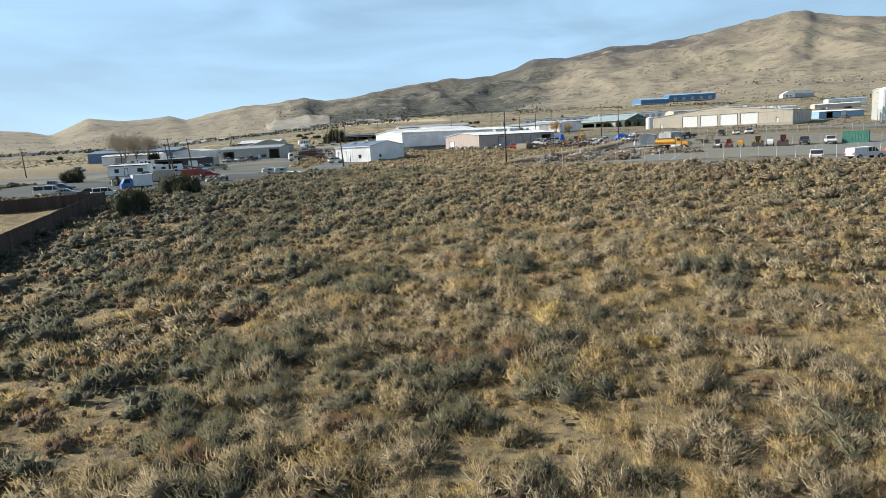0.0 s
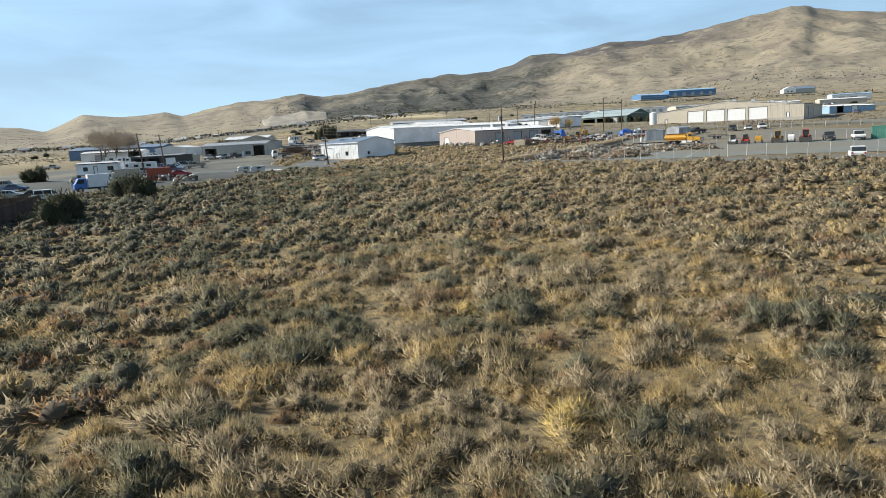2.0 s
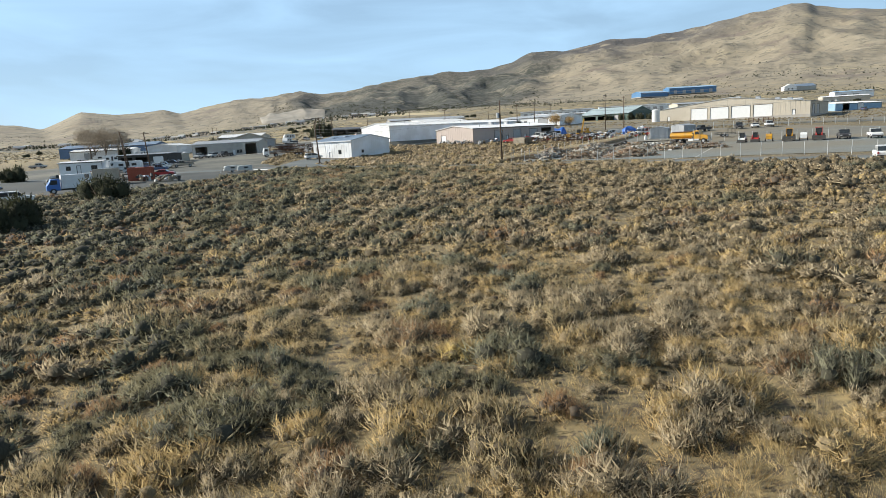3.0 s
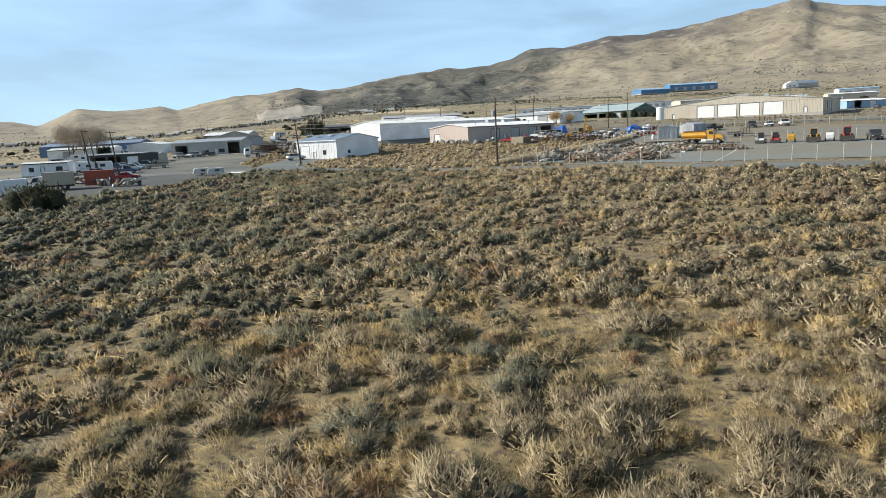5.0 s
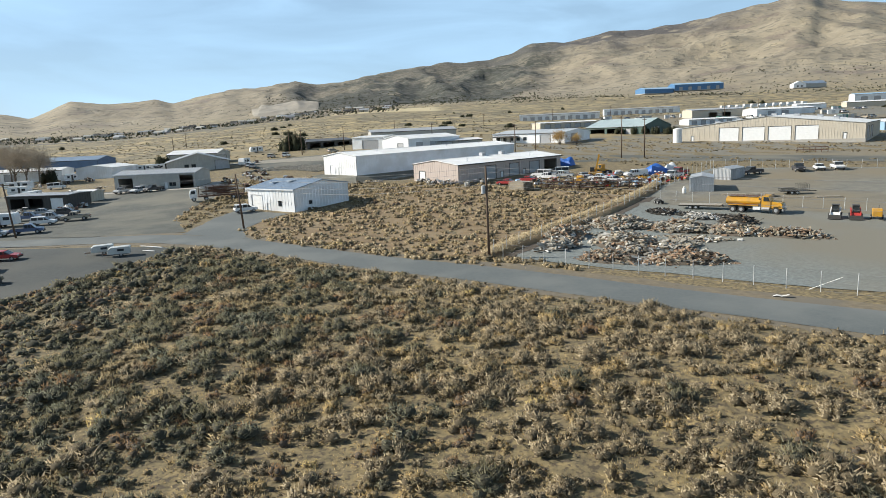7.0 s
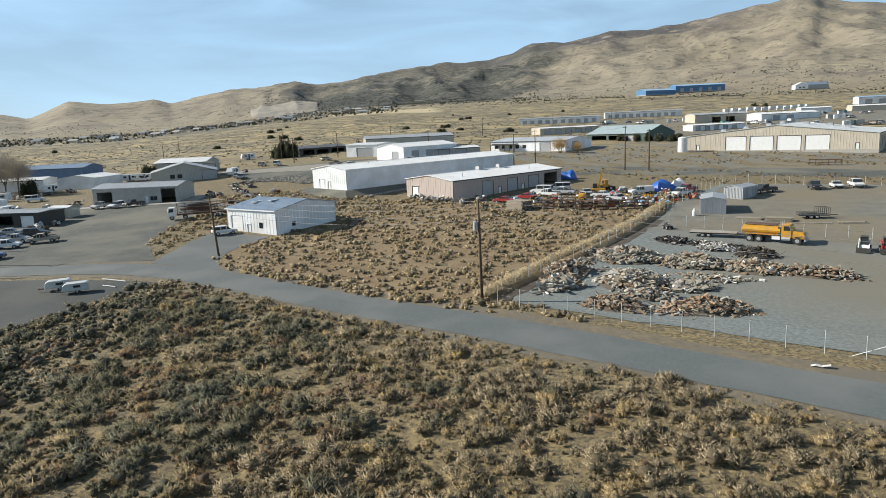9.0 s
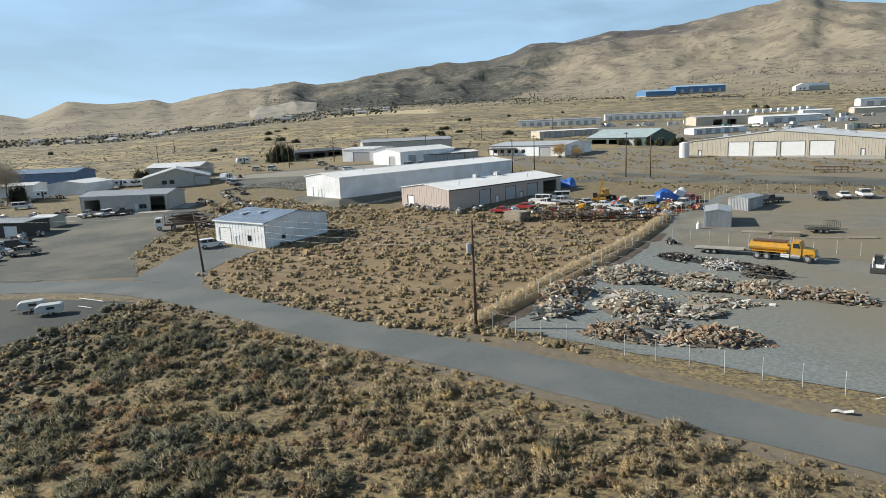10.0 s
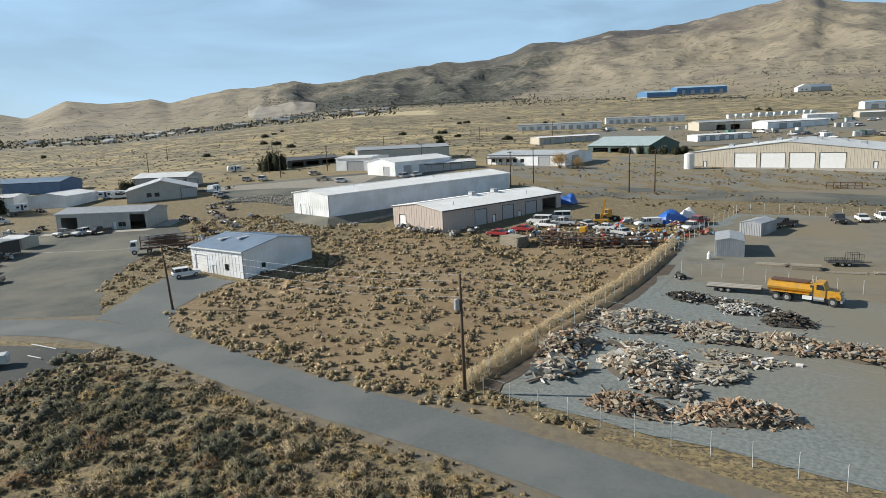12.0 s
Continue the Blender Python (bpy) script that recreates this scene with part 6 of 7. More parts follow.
def pad_rocks():
    """Riprap along the bank below the long white warehouse."""
    r = random.Random(3)
    b = Mesh()
    for k in range(1500):
        t = r.uniform(-0.1, 1.0)
        x, y = -14.5 + 46 * t, 243 + 43 * t
        q = r.uniform(0, 7)
        x, y = x + 0.68 * q * 0.6 - 0.5, y - 0.73 * q
        if t < 0.05:
            x, y = r.uniform(-30, -12), r.uniform(243, 262)
            if y > 245.7 - 1.08 * (x + 12.7) - 0.5:
                continue
        chunk(b, (x, y, float(land(x, y)[0]) + 0.1), (r.uniform(0.2, 0.6), r.uniform(0.2, 0.5), r.uniform(0.15, 0.4)), r)
    ob = part("rock_bank", b, CONCRETE, None)
    tagged(ob, "loose grey rocks on the bank below the warehouse", "rocks", kind="stuff")


def pad_bank():
    """The raised pad on which the long warehouse stands: a sloped earth bank."""
    m = pose(-23.5, 257.4, 0, 0, 0, math.degrees(math.atan2(-11.7, 10.8)))
    b = Mesh()
    tops = [(-1.5, -1.5), (17.5, -1.5), (17.5, 67.5), (-1.5, 67.5)]
    foot = [(-5, -5), (22, -5), (22, 72), (-5, 72)]
    for p in tops:
        q = m @ Vector((p[0], p[1], 4.66))
        b.v.append(tuple(q))
    for p in foot:
        q = m @ Vector((p[0], p[1], 0))
        b.v.append((q.x, q.y, float(land(q.x, q.y, False)[0]) - 0.3))
    b.f = [(0, 1, 2, 3)] + [(4 + k, 4 + (k + 1) % 4, (k + 1) % 4, k) for k in range(4)]
    b.i = [0] * 5
    ob = part("gravel_pad", b, LOT, None)
    tagged(ob, "raised gravel pad under the long warehouse", "gravel pad", kind="structure")


def rock_slope():
    """Loose grey rocks on the slope between the pale gravel ramp and the lot."""
    r = random.Random(5)
    b = Mesh()
    for k in range(1300):
        t, q = r.uniform(0, 1), r.uniform(-1, 1)
        x, y = -52 + 26 * t + 3 * q, 291 + 4 * math.sin(t * 3) + 5.5 * q - 12 * t * t
        chunk(b, (x, y, float(land(x, y)[0]) + 0.15), (r.uniform(0.3, 0.9), r.uniform(0.3, 0.7), r.uniform(0.2, 0.6)), r)
    ob = part("rock_slope", b, RUBBLE, None)
    tagged(ob, "loose grey rocks on the slope beside the gravel ramp", "rocks", kind="stuff")


pad_bank()
pad_rocks()
rock_slope()
patch("gravel_ramp", "pale gravel ramp behind the workshops", "gravel ramp", [((-66, 318), (-50, 316), (-30, 312), (-12, 306)), ((-72, 330), (-50, 332), (-28, 338), (-8, 346))], mat("pale_gravel", (0.30, 0.275, 0.225), (0.23, 0.21, 0.175), 0.6, 0.95, bump=0.03, bump_scale=8), 0.09, 3.0, 0.5, 21)
patch("concrete_apron", "pale concrete apron along the grey workshop", "concrete apron", [((-86, 250.6), (-72, 249.9), (-57, 249.2)), ((-86, 253.6), (-72, 253.0), (-57, 252.4))], CONCRETE, 0.10, 2.5, 0.08, 22)
patch("concrete_apron", "pale concrete slab beside the grey workshop", "concrete apron", [((-59, 254), (-58.6, 259), (-58.2, 265)), ((-54.5, 254), (-54.2, 259), (-54, 265))], CONCRETE, 0.10, 2.5, 0.08, 23)


# ---- clutter round the left lots ----
def travel_trailer(x, y, turn, long, label, body=None):
    e = thing("travel_trailer", label, "trailer", stand(x, y, turn, 0.05), "parked trailers")
    h = long / 2
    part("body", bevel_body([(-h, 0.55), (-h - 0.15, 1.5), (-h + 0.35, 2.75), (h - 0.2, 2.8), (h, 2.2), (h, 0.55)], 1.18), body or paint(WH), e)
    part("window", Mesh().box(-h * 0.6, -h * 0.25, -1.21, -1.17, 1.5, 2.15), GLASS, e)
    part("window", Mesh().box(h * 0.35, h * 0.7, -1.21, -1.17, 1.5, 2.15), GLASS, e)
    part("door", Mesh().box(0.0, 0.65, -1.21, -1.17, 0.7, 2.5), TRIM, e)
    part("stripe", Mesh().box(-h + 0.05, -0.05, -1.2, -1.175, 1.15, 1.28), GREY, e)
    part("drawbar", Mesh().box(h - 0.1, h + 1.1, -0.07, 0.07, 0.45, 0.57), RUSTY, e)
    for s in (-1, 1):
        for q in (-0.4, 0.45):
            wheel(e, q, s * 1.05, 0.34, 0.2)


for x, y, t, l, w in ((-80.5, 199, 8, 7.0, "white travel trailer beside the gravel lot"), (-88, 205.5, 70, 5.5, "white travel trailer among parked cars"), (-96.9, 318.5, 20, 5.0, "white camper behind the grey workshop"), (-103, 320.5, 10, 6.0, "white box trailer behind the grey workshop"),
                      (-62.5, 313.5, 75, 4.5, "white trailer beside the gabled workshop"), (-77.9, 389, 30, 6.0, "white trailer on the gravel track"), (-120.8, 300, 60, 5.0, "white trailer beside the storage building"), (-127, 281, 15, 8.0, "long white trailer under the bare trees"), (-115, 262, 5, 6.0, "pale trailer at the edge of the lot"), (-100.5, 244, 85, 5.0, "white trailer beside the dark shed")):
    travel_trailer(x, y, t, l, w)
for k, (x, y) in enumerate(((-84, 212), (-87, 215), (-79, 221), (-76, 224), (-89, 220), (-92, 236), (-88, 250), (-89.5, 256), (-91, 261), (-98, 258), (-104, 254), (-110, 250), (-54, 262), (-50, 258), (-48, 268), (-46, 274), (-52, 279), (-50, 285), (-44, 262), (-42, 243), (-63, 158), (-73, 150), (-55.5, 151), (-118, 292), (-124, 286), (-112, 297), (-64, 318), (-60, 322), (-94, 198), (-100, 206))):
    junk(x, y, 140 + k, "scrap and equipment at the edge of the lot", (PALE, GALV, RUSTY, TRIM, TIMBER, TRIM, RUSTY))
for k, (kd, x, y, t, c, w) in enumerate((("pickup", -68.5, 188.4, 20, NAVY, "dark blue pickup at the edge of the lot"), ("suv", -73.5, 186.5, 10, SIL, "silver suv at the edge of the lot"), ("sedan", -84.5, 192, 10, TANC, "tan car beside the trailers"), ("pickup", -67.3, 203.1, 200, TANC, "brown pickup on the gravel lot"), ("van", -91, 212, 80, WH, "white van beside the dark shed"),
                                         ("sedan", -98, 214, 20, BLK, "black car beside the dark shed"), ("suv", -104, 222, 40, SIL, "grey suv among stored equipment"), ("pickup", -110, 236, 10, WH, "white pickup among stored equipment"), ("van", -112, 276, 30, WH, "white van at the storage building"), ("pickup", -56, 300, 100, SIL, "grey pickup beside the gabled workshop"), ("suv", -58.5, 305, 95, WH, "white suv beside the gabled workshop"))):
    vehicle(kd, x, y, t, c, w)

# ---- stored things round the far sheds ----
FAR_LOTS = ((145, 556, 6), (167, 538, 7), (182, 468, 6), (193, 546, 7), (212, 471, 7), (211, 444, 6), (236, 530, 8), (212, 416, 5), (254, 560, 7), (267, 496, 8), (238, 422, 6), (292, 560, 7), (310, 546, 5))
pick = random.Random(31)
for cx, cy, many in FAR_LOTS:
    for k in range(many):
        x, y = cx + pick.uniform(-14, 14), cy + pick.uniform(-5, 5)
        sort = pick.random()
        if sort < 0.45:
            c, w = pick.choice(((WH, "white"), (SIL, "grey"), (BLK, "dark"), (WH, "white"), (NAVY, "dark blue"), (TANC, "tan")))
            kd = pick.choice(("van", "pickup", "suv", "sedan"))
            vehicle(kd, x, y, pick.uniform(0, 360), c, w + " " + kd + " parked among the far sheds", lift=0.3)
        elif sort < 0.75:
            e = thing("cargo_box", "white steel cargo box among the far sheds", "cargo box", stand(x, y, pick.uniform(-20, 20), 0.25), "far cargo boxes")
            l = pick.uniform(1.6, 3.4)
            part("body", Mesh().box(-l, l, -1.2, 1.2, 0, 2.5), pick.choice((paint(WH), GREY, paint(WH), GREENBOX, TAN)), e)
            part("door", Mesh().box(-1.0, 1.0, -1.24, -1.2, 0.15, 2.3), GALV, e)
        else:
            junk(x, y, int(pick.uniform(300, 9000)), "stored scrap among the far sheds", (PALE, GALV, RUSTY, TRIM, TIMBER))


def wreck_stand(x, y, turn):
    """A rusty steel frame on legs, used as a stand."""
    e = thing("pipe_stand", "rusty steel stand with legs on bare ground", "pipe stand", stand(x, y, turn))
    for a in range(6):
        for b in (0, 2.2):
            part("leg", Mesh().box(a * 1.6 - 0.07, a * 1.6 + 0.07, b - 0.07, b + 0.07, 0, 1.5), RUSTY, e)
    for z in (0.7, 1.5):
        for b in (0, 2.2):
            part("rail", Mesh().box(-0.1, 8.1, b - 0.06, b + 0.06, z, z + 0.12), RUSTY, e)
    for k in range(14):
        part("cross_bar", Mesh().box(k * 0.6 - 0.05, k * 0.6 + 0.05, -0.1, 2.3, 1.62, 1.7), RUSTY, e)


wreck_stand(116.5, 261, -30)
# a bent sheet of white litter at the road's edge
ob = part("litter_sheet", Mesh().prism([(-0.7, 0.02), (-0.35, 0.16), (0.1, 0.1), (0.7, 0.3), (0.7, 0.27), (0.1, 0.07), (-0.35, 0.13), (-0.7, 0.0)], -0.22, 0.22, "y"), PALE, None, at=stand(40.5, 123.9, -35, 0.05))
tagged(ob, "bent white sheet of litter on the road shoulder", "litter")


def small_camper(x, y, turn, label):
    """A low white camper with a sloping nose on two wheels."""
    e = thing("small_camper", label, "camper", stand(x, y, turn, 0.05) @ Matrix.Scale(0.82, 4), "small campers")
    part("body", bevel_body([(-1.9, 0.5), (-1.95, 1.6), (-1.7, 1.75), (1.3, 1.7), (1.75, 1.4), (1.9, 0.5)], 0.95), paint((0.55, 0.55, 0.52)), e)
    part("roof_edge", Mesh().box(-1.8, 1.3, -0.98, -0.94, 1.5, 1.58).box(-1.8, 1.3, 0.94, 0.98, 1.5, 1.58), GALV, e)
    part("end_window", Mesh().prism([(1.82, 0.95), (1.76, 1.3), (1.82, 1.3), (1.88, 0.95)], -0.5, 0.5, "y"), GLASS, e)
    part("side_window", Mesh().box(-0.9, 0.2, -0.975, -0.945, 1.0, 1.4), GLASS, e)
    part("side_window", Mesh().box(-0.9, 0.2, 0.945, 0.975, 1.0, 1.4), GLASS, e)
    part("drawbar", Mesh().tube((1.8, -0.5, 0.5), (2.9, 0, 0.5), 0.05, 0.05, 6).tube((1.8, 0.5, 0.5), (2.9, 0, 0.5), 0.05, 0.05, 6), RUSTY, e)
    part("jack", Mesh().tube((2.8, 0, 0.0), (2.8, 0, 0.8), 0.04, 0.04, 6), GALV, e)
    for q in (-1, 1):
        wheel(e, -0.3, q * 0.85, 0.33, 0.2)


small_camper(-41.9, 163.0, 205, "low white camper trailer parked beside the road")
small_camper(-38.4, 161.0, 200, "second low white camper trailer parked beside the road")
for x, y, t, l in ((-36.5, 167.6, -28, 5.0), (-35.2, 163.5, -28, 2.6)):
    ob = part("white_pipe", Mesh().tube((-l / 2, 0, 0.1), (l / 2, 0, 0.1), 0.07, 0.07, 8), paint(WH), None, at=stand(x, y, t, 0.06))
    tagged(ob, "long white pipe lying at the edge of the lot", "pipe", "loose pipes")

# ---- plants ----


def leaf(name, a, b, island=0.22, c=None):
    """Leaf or straw: part of the light passes through."""
    m = mat(name, a, b, 9.0, 0.95, island=island, c=c, big=0.15)
    n, l = m.node_tree.nodes, m.node_tree.links
    p = n["Principled BSDF"]
    t = n.new("ShaderNodeBsdfTranslucent")
    x = n.new("ShaderNodeMixShader")
    x.inputs[0].default_value = 0.36
    l.new(p.inputs["Base Color"].links[0].from_socket, t.inputs[0])
    l.new(p.outputs[0], x.inputs[1])
    l.new(t.outputs[0], x.inputs[2])
    l.new(x.outputs[0], n["Material Output"].inputs[0])
    return m


SAGE = leaf("sage_leaf", (0.515, 0.415, 0.240), (0.395, 0.315, 0.178), 0.09, c=(0.475, 0.374, 0.206))
SAGE_GREEN = leaf("green_sage_leaf", (0.285, 0.262, 0.162), (0.200, 0.184, 0.112), 0.10, c=(0.245, 0.250, 0.178))
SAGE_SILVER = leaf("silver_sage_leaf", (0.530, 0.440, 0.292), (0.420, 0.344, 0.224), 0.09, c=(0.465, 0.378, 0.244))
RABBIT = leaf("rabbitbrush_stem", (0.585, 0.440, 0.215), (0.470, 0.345, 0.162), 0.09)
YELLOW = leaf("yellow_seed_heads", (0.74, 0.58, 0.24), (0.62, 0.47, 0.18), 0.12)
RUST = leaf("rusty_brush", (0.390, 0.245, 0.130), (0.285, 0.178, 0.095), 0.09)
TWIG = mat("dark_twigs", (0.11, 0.085, 0.06), (0.075, 0.06, 0.042), 6, 0.95, island=0.2)
# bush cores: darker leaf tones, with the shade inside put into the colour
SHADE_CORE = mat("bush_shade_core", (0.150, 0.117, 0.068), (0.072, 0.056, 0.033), 22, 0.95, bump=0.03, bump_scale=22)
SHADE_CORE_GREEN = mat("green_bush_shade_core", (0.075, 0.070, 0.045), (0.038, 0.035, 0.023), 22, 0.95, bump=0.03, bump_scale=22)
SHADE_CORE_TAN = mat("tan_bush_shade_core", (0.270, 0.205, 0.112), (0.138, 0.105, 0.057), 22, 0.95, bump=0.03, bump_scale=22)
STRAW = leaf("dry_grass", (0.67, 0.512, 0.255), (0.55, 0.408, 0.190), 0.16, c=(0.55, 0.395, 0.185))
PALE_GRASS = leaf("pale_tall_grass", (0.68, 0.565, 0.375), (0.58, 0.478, 0.310), 0.08)
JUNIPER = leaf("juniper_needles", (0.066, 0.070, 0.036), (0.044, 0.048, 0.026), 0.2)
TWIGS = mat("bare_twigs", (0.43, 0.365, 0.285), (0.34, 0.285, 0.22), 2, 0.95, island=0.2)
GOLD = leaf("golden_willow_twigs", (0.46, 0.31, 0.13), (0.37, 0.245, 0.10))
PLANT_MATS = [SAGE, SAGE_GREEN, SAGE_SILVER, RABBIT, YELLOW, RUST, TWIG, STRAW, JUNIPER, SHADE_CORE, SHADE_CORE_GREEN, TWIGS, GOLD, PALE_GRASS, SHADE_CORE_TAN]
# the inside that goes with each kind of leaf, mostly a tone darkened for shade
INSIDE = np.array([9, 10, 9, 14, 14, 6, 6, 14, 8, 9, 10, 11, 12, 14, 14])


def blades(centre, way, length, width, r):
    """One thin triangle at each centre, pointing along way."""
    n = len(centre)
    side = np.cross(way, r.normal(0, 1, (n, 3)))
    side /= np.linalg.norm(side, axis=1)[:, None] + 1e-9
    w = (width * r.uniform(0.6, 1.4, n))[:, None] / 2
    l = (length * r.uniform(0.6, 1.4, n))[:, None]
    return np.stack([centre - side * w, centre + side * w, centre + way * l], 1)


def unit(v):
    return v / (np.linalg.norm(v, axis=-1, keepdims=True) + 1e-9)


def lobe(c, rad, seg, rings, r):
    """A lumpy low dome."""
    t = []
    grid = []
    for i in range(rings + 1):
        e = -0.5 + (math.pi / 2 + 0.5) * i / rings
        row = []
        for j in range(seg):
            a = 6.2832 * (j + 0.5 * (i % 2)) / seg
            q = rad * r.uniform(0.9, 1.08)
            row.append(c + np.array([math.cos(a) * math.cos(e), math.sin(a) * math.cos(e), math.sin(e)]) * q)
        grid.append(row)
    for i in range(rings):
        for j in range(seg):
            k = (j + 1) % seg
            t.append((grid[i][j], grid[i][k], grid[i + 1][j]))
            if i < rings - 1:
                t.append((grid[i][k], grid[i + 1][k], grid[i + 1][j]))
    return np.array(t)


def face_out(t, n):
    """Winds each triangle so that it faces along its normal."""
    f = np.cross(t[:, 1] - t[:, 0], t[:, 2] - t[:, 0])
    back = np.sum(f * n, 1) < 0
    t[back] = t[back][:, ::-1]
    return t


def shrub_shape(count, seed, lobes=8, spiky=0.6, length=0.16, width=0.02, core=0.72, rough=0.36, clump=0.0):
    """A bush about one metre across and 0.6 high: uneven sheaves of fine upright sprigs over a small inside, usually
    coloured dark for shade.
    Returns triangles, their normals and, for each, 0 leaf, 1 twig or 2 the leafy inside."""
    r = np.random.RandomState(seed)
    tri, kind, nor = [], [], []
    a, q = r.uniform(0, 6.283, lobes), np.sqrt(r.uniform(0, 1, lobes)) * 0.46
    lc = np.stack([np.cos(a) * q, np.sin(a) * q * r.uniform(0.6, 1.0), r.uniform(0.10, 0.30, lobes) - q * 0.25], 1)
    lr = r.uniform(0.13, 0.28, lobes)
    share = lr ** 1.5 / (lr ** 1.5).sum()
    middle = np.array([0, 0, -0.15])
    for c, rad, part_of in zip(lc, lr, share):
        per = max(3, int(count * part_of))
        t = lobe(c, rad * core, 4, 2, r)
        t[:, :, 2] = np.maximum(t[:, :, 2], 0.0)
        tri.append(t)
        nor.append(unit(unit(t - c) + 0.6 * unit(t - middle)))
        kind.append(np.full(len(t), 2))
        d = unit(r.normal(0, 1, (per, 3)) + [0, 0, 0.35])
        p = c + d * (rad * r.uniform(0.25, 0.95, per))[:, None]
        p[:, 2] = np.maximum(p[:, 2], 0.01)
        way = unit(d * (1 - spiky) + np.array([0, 0, spiky]) + r.normal(0, 0.30, (per, 3)))
        out = unit(0.75 * d + 0.6 * unit(p - middle) + r.normal(0, rough, (per, 3)))
        tri.append(face_out(blades(p, way, length, width, r), out))
        nor.append(np.repeat(out[:, None], 3, 1))
        kind.append(np.zeros(per, int))
        # broader clumps of leaves that close the gaps, for bushes seen from afar
        if not clump:
            continue
        few = max(3, per // 3)
        d = unit(r.normal(0, 1, (few, 3)) + [0, 0, 0.5])
        p = c + d * (rad * r.uniform(0.60, 1.0, few))[:, None]
        p[:, 2] = np.maximum(p[:, 2], 0.02)
        way = unit(np.cross(d, r.normal(0, 1, (few, 3))) + r.normal(0, 0.3, (few, 3)))
        out = unit(d + 0.5 * unit(p - middle) + r.normal(0, rough, (few, 3)))
        tri.append(face_out(blades(p - way * clump * 0.4, way, clump, clump * 0.8, r), out))
        nor.append(np.repeat(out[:, None], 3, 1))
        kind.append(np.zeros(few, int))
    m = max(2, count // 40)
    a = r.uniform(0, 6.283, m)
    out = unit(np.stack([np.cos(a) * 0.5, np.sin(a) * 0.5, r.uniform(0.2, 0.8, m)], 1))
    tri.append(face_out(blades(r.normal(0, 0.2, (m, 3)) * [1, 1, 0], out, 0.36, 0.012, r), np.repeat([[0, 0, 1.0]], m, 0)))
    nor.append(np.repeat(np.array([[[0, 0, 1.0]]]), m, 0).repeat(3, 1))
    kind.append(np.ones(m, int))
    return np.concatenate(tri), np.concatenate(nor), np.concatenate(kind)


def grass_shape(count, seed, tall=0.34, wide=0.02, spread=0.3):
    """A tuft of dry grass half a metre high."""
    r = np.random.RandomState(seed)
    a, q = r.uniform(0, 6.283, count), np.sqrt(r.uniform(0, 1, count)) * spread
    base = np.stack([np.cos(a) * q, np.sin(a) * q, np.zeros(count)], 1)
    lean = np.stack([np.cos(a) * q * 1.5, np.sin(a) * q * 1.5, r.uniform(0.6, 1.0, count)], 1) + r.normal(0, 0.3, (count, 3))
    lean[:, 2] = np.abs(lean[:, 2])
    up = unit(np.stack([np.cos(a) * q * 1.6, np.sin(a) * q * 1.6, np.full(count, 0.55)], 1) + r.normal(0, 0.15, (count, 3)))
    return face_out(blades(base, unit(lean), tall, wide, r), up), np.repeat(up[:, None], 3, 1), np.zeros(count, int)


def scatter(shapes, pick, x, y, z, wide, tall, leaf, r):
    """Triangles, normals and material numbers of plants of the picked shapes at the given places."""
    tris, mats, nors = [], [], []
    turn = r.uniform(0, 6.283, len(x))
    for s, (shape, nor, kind) in enumerate(shapes):
        w = np.nonzero(pick == s)[0]
        if not len(w):
            continue
        c, n = np.cos(turn[w])[:, None, None], np.sin(turn[w])[:, None, None]
        X, Y, Z = shape[None, :, :, 0], shape[None, :, :, 1], shape[None, :, :, 2]
        sw, st = wide[w][:, None, None], tall[w][:, None, None]
        out = np.stack([(X * c - Y * n) * sw + x[w][:, None, None], (X * n + Y * c) * sw + y[w][:, None, None], Z * st + z[w][:, None, None]], -1)
        X, Y, Z = nor[None, :, :, 0], nor[None, :, :, 1], nor[None, :, :, 2]
        tris.append(out.reshape(-1, 3, 3))
        nors.append(np.stack([X * c - Y * n, X * n + Y * c, Z + 0 * c], -1).reshape(-1, 3, 3))
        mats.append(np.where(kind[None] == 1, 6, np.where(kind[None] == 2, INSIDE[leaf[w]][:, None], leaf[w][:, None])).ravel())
    return np.concatenate(tris), np.concatenate(nors), np.concatenate(mats)


def triangle_soup(name, tris, nors, mats, label, category, kind="stuff", parent=None):
    me = bpy.data.meshes.new(name)
    n = len(tris)
    me.vertices.add(n * 3)
    me.vertices.foreach_set("co", tris.reshape(-1).astype(np.float32))
    me.loops.add(n * 3)
    me.loops.foreach_set("vertex_index", np.arange(n * 3, dtype=np.int32))
    me.polygons.add(n)
    me.polygons.foreach_set("loop_start", np.arange(0, n * 3, 3, dtype=np.int32))
    for m in PLANT_MATS:
        me.materials.append(m)
    me.polygons.foreach_set("material_index", mats.astype(np.int32))
    me.update(calc_edges=True)
    if nors is not None:
        me.attributes.new("custom_normal", "FLOAT_VECTOR", "POINT").data.foreach_set("vector", nors.reshape(-1).astype(np.float32))
    ob = new(name, me)
    if parent:
        ob.parent = parent
        return ob
    return tagged(ob, label, category, kind=kind)


def inside(x, y, poly):
    p = np.array(poly, float)
    hit = np.zeros(x.shape, bool)
    for (xa, ya), (xb, yb) in zip(p, np.roll(p, -1, 0)):
        cross = ((ya > y) != (yb > y)) & (x < (xb - xa) * (y - ya) / (yb - ya + 1e-12) + xa)
        hit ^= cross
    return hit


